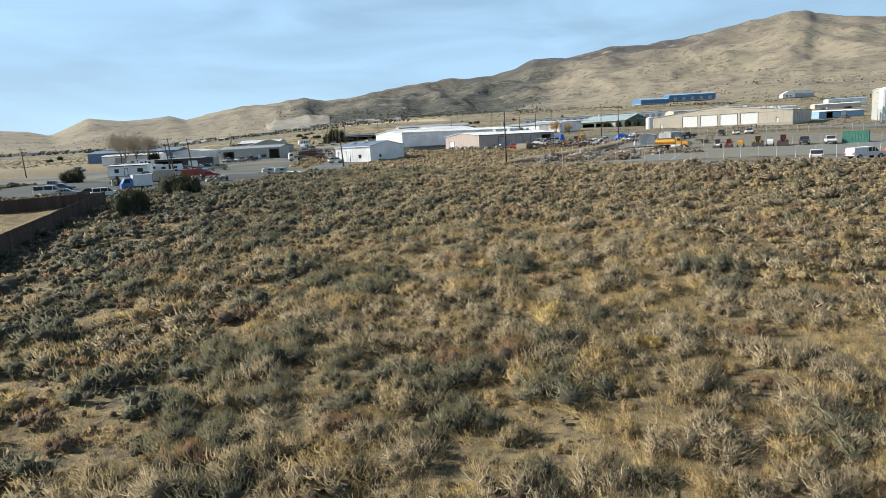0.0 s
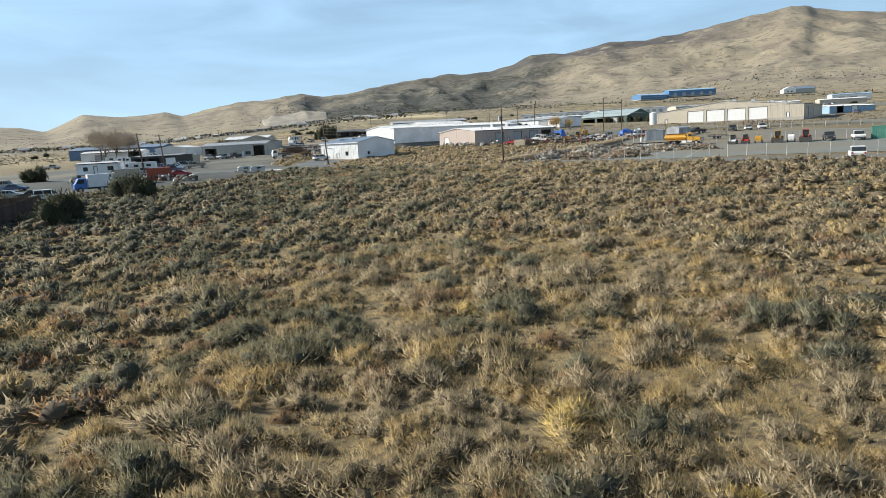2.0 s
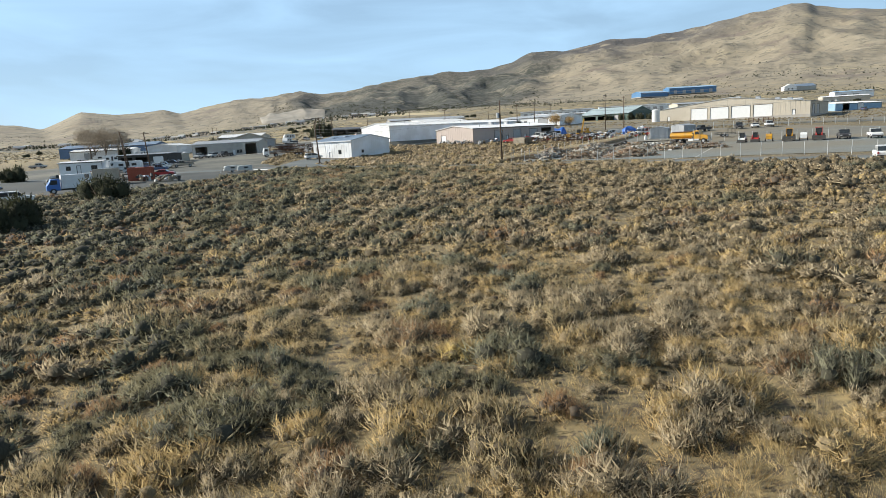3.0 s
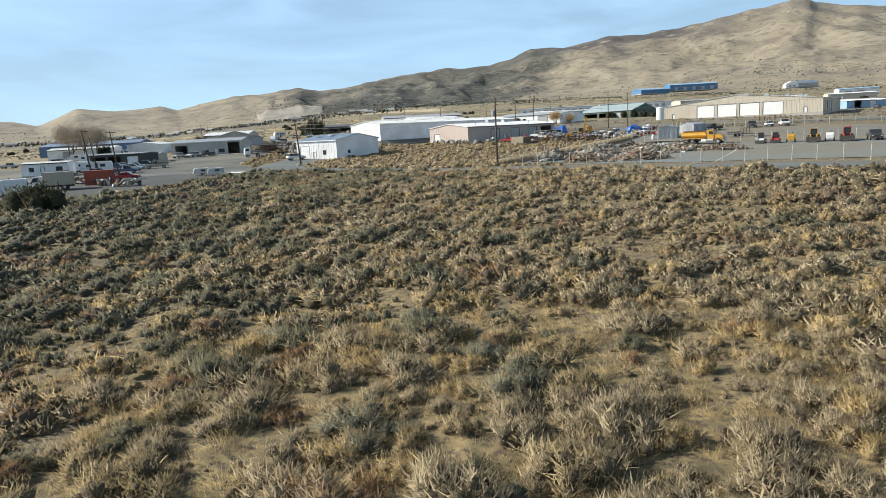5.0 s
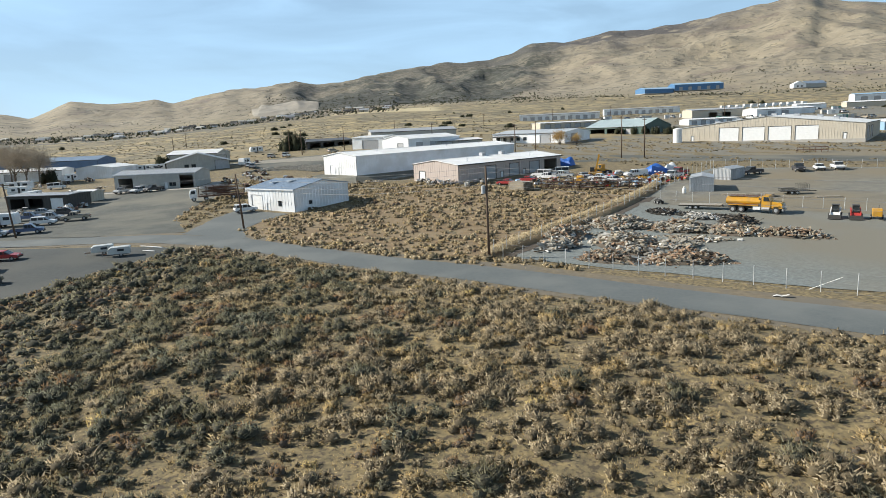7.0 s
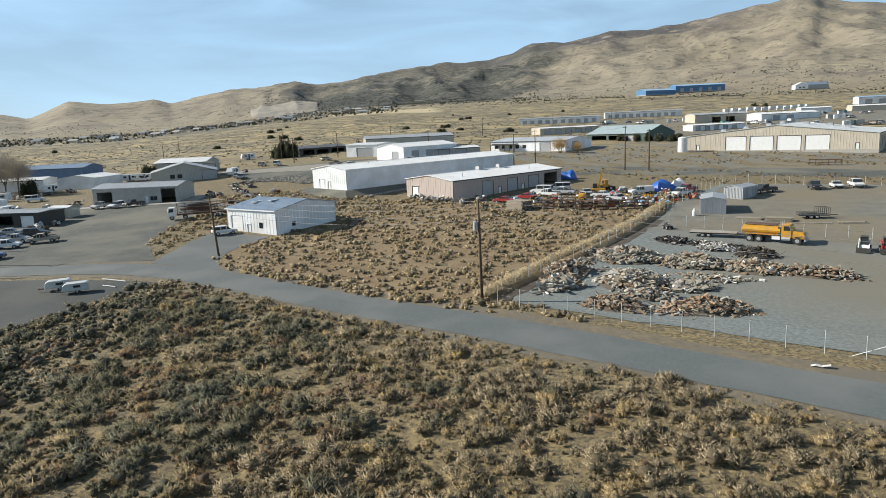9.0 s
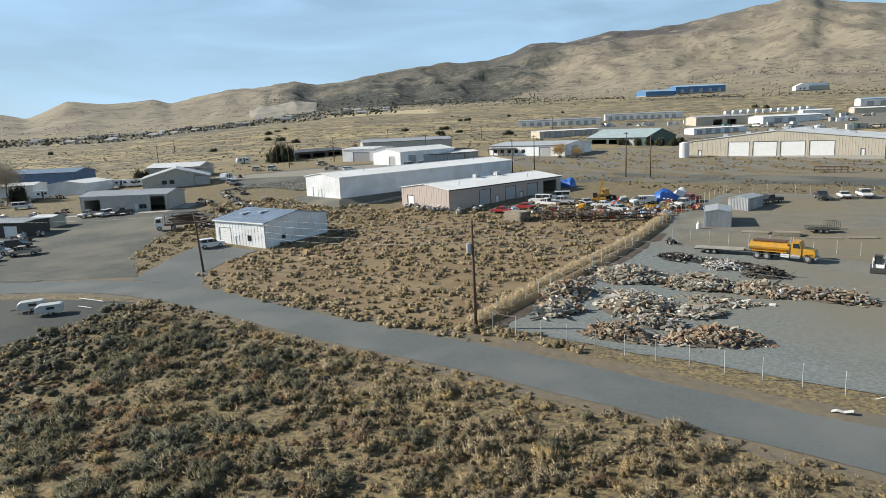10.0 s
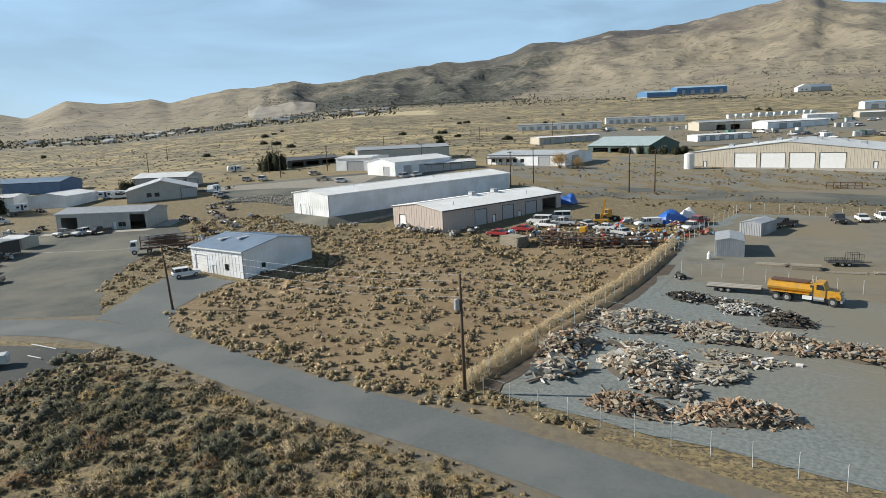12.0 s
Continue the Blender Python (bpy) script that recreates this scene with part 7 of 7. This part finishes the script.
YARD = ((17, 149), (26, 163), (34, 173.5), (47, 190), (57, 206), (70, 222), (80, 233), (112, 218), (170, 190), (170, 90), (80, 103), (60, 114.5), (40, 130), (22, 144))
SIDE_LOT = ((-29, 166), (-34, 155.5), (-38, 146), (-43, 136), (-50, 120), (-105, 120), (-105, 180), (-40, 180))
FRONT_LOT = ((-36, 180), (-44, 196), (-46, 215), (-44, 240), (-52, 262), (-150, 262), (-150, 180))
DRIVE = ((-21, 171), (-26, 180), (-24.5, 190), (-19.5, 197), (-10, 211), (-24, 221), (-33, 206), (-37, 196), (-37, 179))
PINK_SITE = ((1, 241), (14, 225), (24, 227), (56, 222), (66, 232), (62, 262), (40, 285), (30, 290), (-28, 258), (-13, 243))
BACK = ((-45, 262), (-10, 258), (40, 300), (112, 240), (180, 195), (185, 225), (112, 262), (60, 305), (30, 345), (-30, 348), (-110, 345), (-110, 262))


def thin(x, y, size, seed, cut):
    return waves(x, y, size, seed) + 0.5 * waves(x, y, size * 0.4, seed + 1) > cut


def jitter(x0, x1, y0, y1, cell, r):
    gx, gy = np.meshgrid(np.arange(x0, x1, cell), np.arange(y0, y1, cell))
    x, y = gx.ravel(), gy.ravel()
    return x + r.uniform(-0.55, 0.55, x.size) * cell, y + r.uniform(-0.55, 0.55, x.size) * cell


def in_sight(x, y, back=6.0, slope=0.72, room=7.0):
    return (np.abs(x - 3 - 0.08 * y) < slope * (y + back) + room) & (y > 4)


R = np.random.RandomState(77)
FINE = [shrub_shape(900, 10 + k, 9 + 2 * (k % 3), 0.52 + 0.08 * (k % 3), 0.135, 0.0130, 0.52) for k in range(8)]
HALF = [shrub_shape(250, 20 + k, 7 + k % 2, 0.52, 0.135, 0.028, 0.58, 0.28) for k in range(8)]
MID = [shrub_shape(125, 30 + k, 6 + k % 2, 0.48, 0.13, 0.036, 0.62, 0.20, 0.06) for k in range(8)]
FAR = [shrub_shape(44, 40 + k, 4, 0.42, 0.13, 0.060, 0.80, 0.16, 0.12) for k in range(8)]
SMALL = [shrub_shape(17, 60 + k, 2, 0.50, 0.20, 0.065, 0.9, 0.15) for k in range(6)]
LOW = [shrub_shape(7, 50 + k, 2, 0.4, 0.26, 0.12, 0.9) for k in range(5)]
TUFT = [grass_shape(54, 70 + k, 0.22, 0.012, 0.5) for k in range(6)]
TUFT_LOW = [grass_shape(16, 80 + k, 0.15, 0.036, 0.5) for k in range(4)]
TALL_TUFT = [grass_shape(24, 90 + k, 0.30, 0.034, 0.40) for k in range(4)]


def sage_field():
    """Sagebrush, rabbitbrush and dry grass between the start and the road."""
    x, y = jitter(-150, 175, 10, 182, 1.30, R)
    gap = road_gap(x, y)
    off = x - 1 - 0.07 * y
    keep = in_sight(x, y) & (gap > 4.0) & ~inside(x, y, SIDE_LOT) & ~inside(x, y, PLOT)
    crowd = waves(x, y, 11, 91) + 0.6 * waves(x, y, 4.5, 92)
    keep &= R.uniform(0, 1, x.size) < np.clip(0.84 - 0.26 * crowd, 0.30, 0.98) * np.interp(off, (-8, 12), (1.0, 0.90))
    x, y, gap, off, crowd = x[keep], y[keep], gap[keep], off[keep], crowd[keep]
    z = land(x, y)
    size = np.clip(np.exp(R.normal(0.56, 0.36, x.size) - 0.10 * crowd), 0.75, 3.3)
    size = size * np.where(gap < 9, 0.85, 1)
    patchy = waves(x, y, 14, 95) + R.normal(0, 0.85, x.size) - 0.075 * off
    leaf = np.where(patchy > 1.05, 1, np.where(patchy > 0.0, 0, 2))
    u = R.uniform(0, 1, x.size)
    tan = np.interp(off, (-20, -4, 10, 24), (0.10, 0.16, 0.24, 0.30)) + 0.22 * ease(50, 90, y) * (off > -10)
    rust = np.interp(off, (-20, 5), (0.13, 0.05))
    leaf = np.where(u < tan, 3, np.where(u < tan + rust, 5, np.where(u < tan + rust + 0.012, 4, leaf)))
    leaf = np.where((gap < 9) & (u < 0.7), np.where(u < 0.3, 2, 3), leaf)
    leaf = np.where((leaf == 3) & (y > 80) & (R.uniform(0, 1, x.size) < 0.62), 2, leaf)
    size = np.where(leaf == 3, size * 0.85, np.where(leaf == 4, size * 0.8, np.where(leaf == 1, size * 1.12, size)))
    tall = size ** 0.75 * R.uniform(0.68, 1.16, x.size)
    big = (R.uniform(0, 1, x.size) < 0.030) & (gap > 12)
    size, tall, leaf = np.where(big, R.uniform(2.4, 3.6, x.size), size), np.where(big, R.uniform(1.8, 2.6, x.size), tall), np.where(big, np.where(u < 0.35, 2, 1), leaf)
    near = (y < 60) & (np.abs(x - 2 - 0.06 * y) < 14)
    half = ((y < 64) & (np.abs(x - 4) < 25) & ~near) | (big & ~near) | ((y > 104) & (y < 158) & (x > -24) & (x < 36) & (gap < 46))
    mid = ~near & ~half & (y < 166) & (np.abs(off) < 30)
    # the bushes that the flight passes close by stand singly
    single = np.nonzero(near & (x > -12) & (x < 20) & (y > 14) & (size > 1.4))[0][:200]
    mask = np.ones(x.size, bool)
    mask[single] = False
    for which, shapes in ((near & mask, FINE), (half, HALF), (mid, MID), (~near & ~half & ~mid, FAR)):
        w = np.nonzero(which)[0]
        t, n3, m = scatter(shapes, R.randint(0, len(shapes), len(w)), x[w], y[w], z[w] - 0.03, size[w], tall[w], leaf[w], R)
        triangle_soup("sagebrush", t, n3, m, "grey-green sagebrush and tan rabbitbrush growing in dry soil", "shrubs")
    # low dry brush that fills in between
    fx, fy = jitter(-150, 175, 10, 182, 1.15, R)
    gap = road_gap(fx, fy)
    ok = in_sight(fx, fy) & (gap > 3.9) & ~inside(fx, fy, SIDE_LOT) & ~inside(fx, fy, PLOT) & (R.uniform(0, 1, fx.size) < np.where(gap < 8, 0.75, 0.55))
    fx, fy = fx[ok], fy[ok]
    fs = R.uniform(0.50, 1.10, fx.size)
    u = R.uniform(0, 1, fx.size)
    lf = np.where(u < 0.36, 3, np.where(u < 0.66, 0, np.where(u < 0.78, 2, np.where(u < 0.97, 5, 4))))
    t, n3, m = scatter(SMALL, R.randint(0, len(SMALL), fx.size), fx, fy, land(fx, fy) - 0.02, fs, fs * R.uniform(0.6, 1.0, fx.size), lf, R)
    triangle_soup("low_brush", t, n3, m, "low tan and brown dry brush between the sagebrush", "shrubs")
    made = {}
    words = {0: "grey-green sagebrush with dark twigs in dry soil", 1: "dull green sagebrush in dry soil", 2: "silvery grey sagebrush with dry tips", 3: "tan rabbitbrush gone to seed", 4: "pale yellow rabbitbrush with seed heads", 5: "rust-brown dry brush with dark twigs"}
    for k in single:
        s, lf = int(k) % len(FINE), int(leaf[k])
        if (s, lf) not in made:
            shape, nor, kind = FINE[s]
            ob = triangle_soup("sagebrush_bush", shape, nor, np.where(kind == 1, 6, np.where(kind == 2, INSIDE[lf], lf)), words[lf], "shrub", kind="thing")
            made[s, lf] = ob
            del ob["kind"]
            tagged(ob, group="bushes in the field")
        else:
            ob = new("sagebrush_bush", made[s, lf].data)
            tagged(ob, words[lf], "shrub", "bushes in the field")
        ob.matrix_basis = Matrix.LocRotScale((x[k], y[k], z[k] - 0.03), Euler((0, 0, R.uniform(0, 6.28))), (size[k], size[k], tall[k]))
    x, y = jitter(-150, 175, 10, 182, 0.7, R)
    gap = road_gap(x, y)
    keep = in_sight(x, y) & (gap > 4.0) & ~inside(x, y, SIDE_LOT) & thin(x, y, 9, 97, np.interp(x, (-20, 0, 8, 20), (-1.0, -1.0, -1.1, -1.4))) & (R.uniform(0, 1, x.size) < np.where(y < 60, 0.62, np.where(y < 110, 0.42, 0.32)))
    x, y = x[keep], y[keep]
    near = (y < 60) & (np.abs(x - 4) < 26)
    tall = np.exp(R.normal(-0.1, 0.35, x.size)) * np.where(thin(x, y, 5, 131, 0.3), 1.2, 0.9)
    wide = np.exp(R.normal(0.05, 0.25, x.size))
    leaf = np.where(R.uniform(0, 1, x.size) < np.interp(x - 0.1 * y, (-18, 4), (0.35, 0.8)), 7, np.where(R.uniform(0, 1, x.size) < 0.5, 3, 0))
    z = land(x, y)
    for which, shapes in ((near, TUFT), (~near, TUFT_LOW)):
        w = np.nonzero(which)[0]
        s = 1.0 if shapes is TUFT else 1.15
        t, n3, m = scatter(shapes, R.randint(0, len(shapes), len(w)), x[w], y[w], z[w], wide[w] * s, tall[w], leaf[w], R)
        triangle_soup("dry_grass", t, n3, m, "straw-coloured dry grass tufts between the bushes", "grass")


def bunch_grass():
    """Soft bunches of tall straw among the bushes."""
    shapes = [grass_shape(80, 170 + k, 0.42, 0.011, 0.5) for k in range(5)]
    x, y = jitter(-30, 45, 10, 64, 0.8, R)
    rich = np.interp(x - 0.06 * y, (-12, 0, 5), (0.22, 0.40, 0.85)) * np.interp(y, (26, 40), (1, 0.5))
    keep = in_sight(x, y) & (R.uniform(0, 1, x.size) < rich) & thin(x, y, 7, 161, -0.6)
    x, y = x[keep], y[keep]
    s = R.uniform(0.7, 1.35, x.size)
    t, n3, m = scatter(shapes, R.randint(0, 5, x.size), x, y, land(x, y), s, s * R.uniform(0.7, 1.1, x.size), np.full(x.size, 7), R)
    triangle_soup("bunch_grass", t, n3, m, "soft bunches of tall straw-coloured grass", "grass")


def outer_scrub():
    """Thinner scrub all round the start, past the dense field."""
    x, y = jitter(-95, 110, -45, 70, 3.4, R)
    keep = ~in_sight(x, y) & ~inside(x, y, PLOT) & (np.hypot(x, y) > 9) & (R.uniform(0, 1, x.size) < 0.85) & (road_gap(x, y) > 6)
    x, y = x[keep], y[keep]
    u = R.uniform(0, 1, x.size)
    t, n3, m = scatter(LOW, R.randint(0, len(LOW), x.size), x, y, land(x, y) - 0.03, R.uniform(1.2, 2.6, x.size), R.uniform(0.6, 1.3, x.size), np.where(u < 0.4, 0, np.where(u < 0.6, 2, np.where(u < 0.85, 3, 1))), R)
    triangle_soup("sagebrush", t, n3, m, "sagebrush round the edge of the field", "shrubs")


def plot_grass():
    """Dry grass inside the board fence."""
    x, y = jitter(-105, -30, 36, 116, 0.9, R)
    keep = inside(x, y, PLOT) & in_sight(x, y) & thin(x, y, 12, 151, -0.9)
    x, y = x[keep], y[keep]
    u = R.uniform(0, 1, x.size)
    t, n3, m = scatter(TUFT_LOW, R.randint(0, 4, x.size), x, y, land(x, y), np.full(x.size, 1.3), R.uniform(0.6, 1.3, x.size), np.where(u < 0.6, 7, np.where(u < 0.8, 0, 1)), R)
    triangle_soup("dry_grass", t, n3, m, "olive and straw-coloured grass inside the board fence", "grass")


def lot_bushes():
    """Low tan bushes on the vacant lot past the road, and along its edges."""
    x, y = jitter(-60, 75, 140, 262, 1.2, R)
    gap = road_gap(x, y)
    bare = inside(x, y, YARD) | inside(x, y, FRONT_LOT) | inside(x, y, DRIVE) | inside(x, y, PINK_SITE) | inside(x, y, SIDE_LOT)
    edge = (gap > -7.0) & (gap < -3.7)
    keep = (gap < -3.7) & ~bare & (edge | thin(x, y, 9, 101, -0.75) | (y > 212)) & (R.uniform(0, 1, x.size) < np.where(edge, 0.95, 0.60))
    keep &= ~((gap > -5.6) & (x > 17))
    keep &= (x < 60) & ~((y > 235) & (x > -5)) & ~((x < -33) & (y < 184))
    x, y, gap = x[keep], y[keep], gap[keep]
    size = np.minimum(np.exp(R.normal(0.22, 0.40, x.size)), 2.3) * np.where(y > 212, 1.1, np.where(gap > -7.0, 1.25, 1))
    u = R.uniform(0, 1, x.size)
    leaf = np.where(u < 0.22, 3, np.where(u < 0.68, 13, np.where(u < 0.90, 2, np.where(u < 0.95, 0, np.where(u < 0.96, 4, 5)))))
    t, n3, m = scatter(FAR, R.randint(0, len(FAR), x.size), x, y, land(x, y) - 0.03, size, size ** 0.8 * 0.92, leaf, R)
    triangle_soup("rabbitbrush", t, n3, m, "low tan rabbitbrush dotted over bare brown soil", "shrubs")
    x, y = jitter(-60, 75, 140, 262, 1.1, R)
    gap = road_gap(x, y)
    bare = inside(x, y, YARD) | inside(x, y, FRONT_LOT) | inside(x, y, DRIVE) | inside(x, y, PINK_SITE) | inside(x, y, SIDE_LOT)
    keep = (gap < -4.4) & ~bare & (R.uniform(0, 1, x.size) < 0.4) & (x < 60)
    x, y = x[keep], y[keep]
    t, n3, m = scatter(TUFT_LOW, R.randint(0, 4, x.size), x, y, land(x, y), R.uniform(0.6, 1.1, x.size), R.uniform(0.3, 0.7, x.size), np.full(x.size, 7), R)
    triangle_soup("dry_grass", t, n3, m, "thin dry grass on the vacant lot", "grass")
    # the strip of tall dry grass along the side fence of the yard
    line = smooth_line(((16.0, 149.4), (26, 164), (34.5, 174.5), (47.5, 191), (57, 206.5)), 0.35)
    n = 2000
    k = R.randint(0, len(line), n)
    x, y = line[k, 0] + R.normal(-0.55, 0.42, n), line[k, 1] + R.normal(0.4, 0.42, n)
    t, n3, m = scatter(TALL_TUFT, R.randint(0, 4, n), x, y, land(x, y, False) + 0.6, R.uniform(0.9, 1.4, n), R.uniform(0.8, 1.7, n), np.full(n, 13), R)
    triangle_soup("tall_grass", t, n3, m, "tall pale dry grass growing along the chain-link fence", "grass")


def far_scrub():
    """Bushes behind the workshops and on the open steppe beyond."""
    x, y = jitter(40, 240, 222, 345, 2.0, R)
    keep = ~inside(x, y, YARD) & ~inside(x, y, PINK_SITE) & ~inside(x, y, BACK) & (thin(x, y, 16, 111, 0.1)) & (x < 0.75 * y + 20) & (y < 0.9 * x + 400)
    keep &= R.uniform(0, 1, x.size) < 0.75
    x, y = x[keep], y[keep]
    u = R.uniform(0, 1, x.size)
    t, n3, m = scatter(LOW, R.randint(0, 5, x.size), x, y, land(x, y), R.uniform(0.8, 1.7, x.size), R.uniform(0.6, 1.1, x.size), np.where(u < 0.5, 0, np.where(u < 0.8, 2, 3)), R)
    triangle_soup("scrub", t, n3, m, "grey-tan scrub behind the storage yard", "shrubs")
    x, y = jitter(-560, 520, 330, 900, 6.6, R)
    keep = (np.abs(x) < 0.74 * y + 10) & (y > np.interp(x, (-500, -120, -60, 40, 130, 300), (330, 340, 350, 390, 430, 420))) & (R.uniform(0, 1, x.size) < np.interp(y, (450, 800), (0.65, 0.22))) & ~thin(x, y, 70, 113, 0.9)
    x, y = x[keep], y[keep]
    u = R.uniform(0, 1, x.size)
    t, n3, m = scatter(LOW, R.randint(0, 5, x.size), x, y, land(x, y), R.uniform(1.3, 3.0, x.size), R.uniform(0.8, 1.6, x.size), np.where(u < 0.45, 0, np.where(u < 0.6, 2, np.where(u < 0.8, 3, 1))), R)
    triangle_soup("scrub", t, n3, m, "sage and rabbitbrush scattered over the open steppe", "shrubs")
    # dark junipers on the steppe and round the distant town
    n = 2600
    a, d = np.radians(R.uniform(-36, 36, n)), R.uniform(0, 1, n) ** 0.5 * 1500 + 520
    x, y = 10 + d * np.sin(a), 70 + d * np.cos(a)
    belt = ((d > 1150) & thin(x, y, 300, 117, -0.3)) | (R.uniform(0, 1, n) < 0.05)
    x, y = x[belt], y[belt]
    s = R.uniform(2.2, 5.0, x.size)
    t, n3, m = scatter(LOW, R.randint(0, 5, x.size), x, y, whole_land(x, y) - 0.2, s, s * R.uniform(0.8, 1.3, x.size), np.full(x.size, 8), R)
    n = 1500
    a, d = np.radians(R.uniform(-36, -3, n)), R.uniform(1040, 1480, n)
    x2, y2 = 11 + d * np.sin(a), 77 + d * np.cos(a)
    s = R.uniform(3.5, 8, n)
    t2, n2, m2 = scatter(LOW, R.randint(0, 5, n), x2, y2, whole_land(x2, y2) - 0.2, s, s * R.uniform(0.9, 1.5, n), np.where(R.uniform(0, 1, n) < 0.6, 8, 11), R)
    for k, (a0, a1, d0, d1, n, s0, s1) in enumerate(((-14, 9, 1600, 2350, 1500, 3.5, 7.5), (6, 16, 1330, 1650, 330, 3, 6), (-4, 8, 1450, 1750, 380, 2.5, 6), (20, 36, 1200, 2000, 560, 2.5, 6), (10, 30, 1700, 2900, 260, 3, 7))):
        a, d = np.radians(R.uniform(a0, a1, n)), R.uniform(d0, d1, n)
        x3, y3 = 11 + d * np.sin(a), 77 + d * np.cos(a)
        ok = thin(x3, y3, 240, 140 + k, -0.25)
        x3, y3 = x3[ok], y3[ok]
        s = R.uniform(s0, s1, x3.size)
        t3, q3, m3 = scatter(LOW, R.randint(0, 5, x3.size), x3, y3, whole_land(x3, y3) - 0.2, s, s * R.uniform(0.8, 1.2, x3.size), np.full(x3.size, 8), R)
        t2, n2, m2 = np.concatenate([t2, t3]), np.concatenate([n2, q3]), np.concatenate([m2, m3])
    t, n3, m = np.concatenate([t, t2]), np.concatenate([n3, n2]), np.concatenate([m, m2])
    triangle_soup("juniper_scrub", t, n3, m, "dark junipers dotted over the distant slopes", "trees")



BARK = mat("grey_bark", (0.17, 0.14, 0.115), (0.12, 0.10, 0.08), 6, 0.95, bump=0.02)


def grow(b, tips, p, way, length, thick, depth, r):
    """A limb with its side limbs, tapering."""
    q = p + way * length
    b.tube(p, q, thick, thick * 0.62, 6, caps=False)
    if depth == 0:
        tips.append((q, way))
        return
    for k in range(r.choice((2, 3, 3))):
        turn = Vector((r.uniform(-1, 1), r.uniform(-1, 1), r.uniform(-0.25, 0.9)))
        grow(b, tips, p.lerp(q, r.uniform(0.6, 1.0)), (way + turn * 0.75).normalized(), length * r.uniform(0.6, 0.8), thick * 0.6, depth - 1, r)


def tree(name, label, x, y, tall, seed, twig_mat, count=1500, spread=1.0, bushy=False, girth=0.022):
    r, q = random.Random(seed), np.random.RandomState(seed)
    e = thing(name, label, "tree", stand(x, y))
    b, tips = Mesh(), []
    for k in range(4 if bushy else 1):
        lean = Vector((r.uniform(-0.5, 0.5), r.uniform(-0.5, 0.5), 1)) if bushy else Vector((0.05, 0, 1))
        grow(b, tips, Vector((r.uniform(-0.4, 0.4) * bushy, r.uniform(-0.4, 0.4) * bushy, -0.3)), lean.normalized(), tall * (0.3 if bushy else 0.34), tall * girth, 3 if not bushy else 2, r)
    part("trunk", b, BARK, e, smooth=True)
    pick = q.randint(0, len(tips), count)
    c = np.array([tips[k][0] for k in pick]) + q.normal(0, tall * 0.075 * spread, (count, 3))
    w = unit(np.array([tips[k][1] for k in pick]) + q.normal(0, 0.6, (count, 3)))
    c[:, 2] = np.maximum(c[:, 2], 0.3)
    t = blades(c, w, tall * 0.07, tall * (0.012 if count < 4000 else 0.006), q)
    ob = triangle_soup("crown", t, None, np.full(count, twig_mat), "", "", parent=e)
    return e


def juniper(x, y, wide, tall, seed, label="dark green juniper bush at the edge of the field"):
    q = np.random.RandomState(seed)
    e = thing("juniper_bush", label, "bush", stand(x, y))
    t, nor, kind = shrub_shape(1600, seed, 18, 0.30, 0.075, 0.026, 0.72, 0.30, 0.05)
    t = t * np.array([wide, wide, tall / 0.56])
    triangle_soup("crown", t, nor, np.where(kind == 1, 6, 8), "", "", parent=e)
    part("trunk", Mesh().tube((0, 0, -0.2), (0.1, 0, tall * 0.5), 0.16, 0.08, 7), BARK, e)


PLOT = ((-30, 36), (-40.8, 60), (-45.6, 78), (-50.6, 100), (-62.5, 95.5), (-92, 84), (-105, 50), (-60, 30))
sage_field()
bunch_grass()
outer_scrub()
plot_grass()
lot_bushes()
far_scrub()
juniper(-40.8, 87.0, 5.2, 4.4, 201)
juniper(-43.6, 111.0, 6.0, 4.4, 202)
juniper(-97, 176, 6.0, 5.0, 203, "dark conifer beside the sheds")
juniper(-128, 300, 5.0, 6.5, 204, "dark conifer beside the sheds")
juniper(-100, 330, 6.0, 7.0, 205, "dark conifer behind the workshops")
for k, (x, y, w, h) in enumerate(((-61.5, 383, 7.5, 11), (-56.5, 383, 7, 10), (-28, 410, 6, 5))):
    juniper(x, y, w, h, 210 + k, "dark green conifer in a windbreak")
for k, (x, y) in enumerate(((104, 381), (108, 377.5), (112, 374), (116, 371), (120, 372), (98, 385))):
    juniper(x, y, 4.2, 4.6, 220 + k, "dark conifer beside the green barn")
for k in range(26):
    a = R.uniform(-0.62, 0.62)
    d = R.uniform(430, 820)
    x, y = 10 + d * math.sin(a), 70 + d * math.cos(a)
    juniper(float(x), float(y), float(R.uniform(4, 8)), float(R.uniform(2.6, 4.8)), 240 + k, "lone dark juniper on the open steppe")
for k, (x, y, h) in enumerate(((-128.5, 295, 14), (-136, 300, 15.5), (-142.6, 304, 16), (-147, 309, 15))):
    tree("bare_tree", "tall bare grey cottonwood without leaves", x, y, h, 300 + k, 11, 4200, 1.5)
tree("willow", "golden leafless willow thicket", 60, 336, 7.5, 320, 12, 3000, 1.6, True)
tree("willow", "golden leafless willow thicket", 66, 333, 6.0, 321, 12, 2200, 1.6, True)
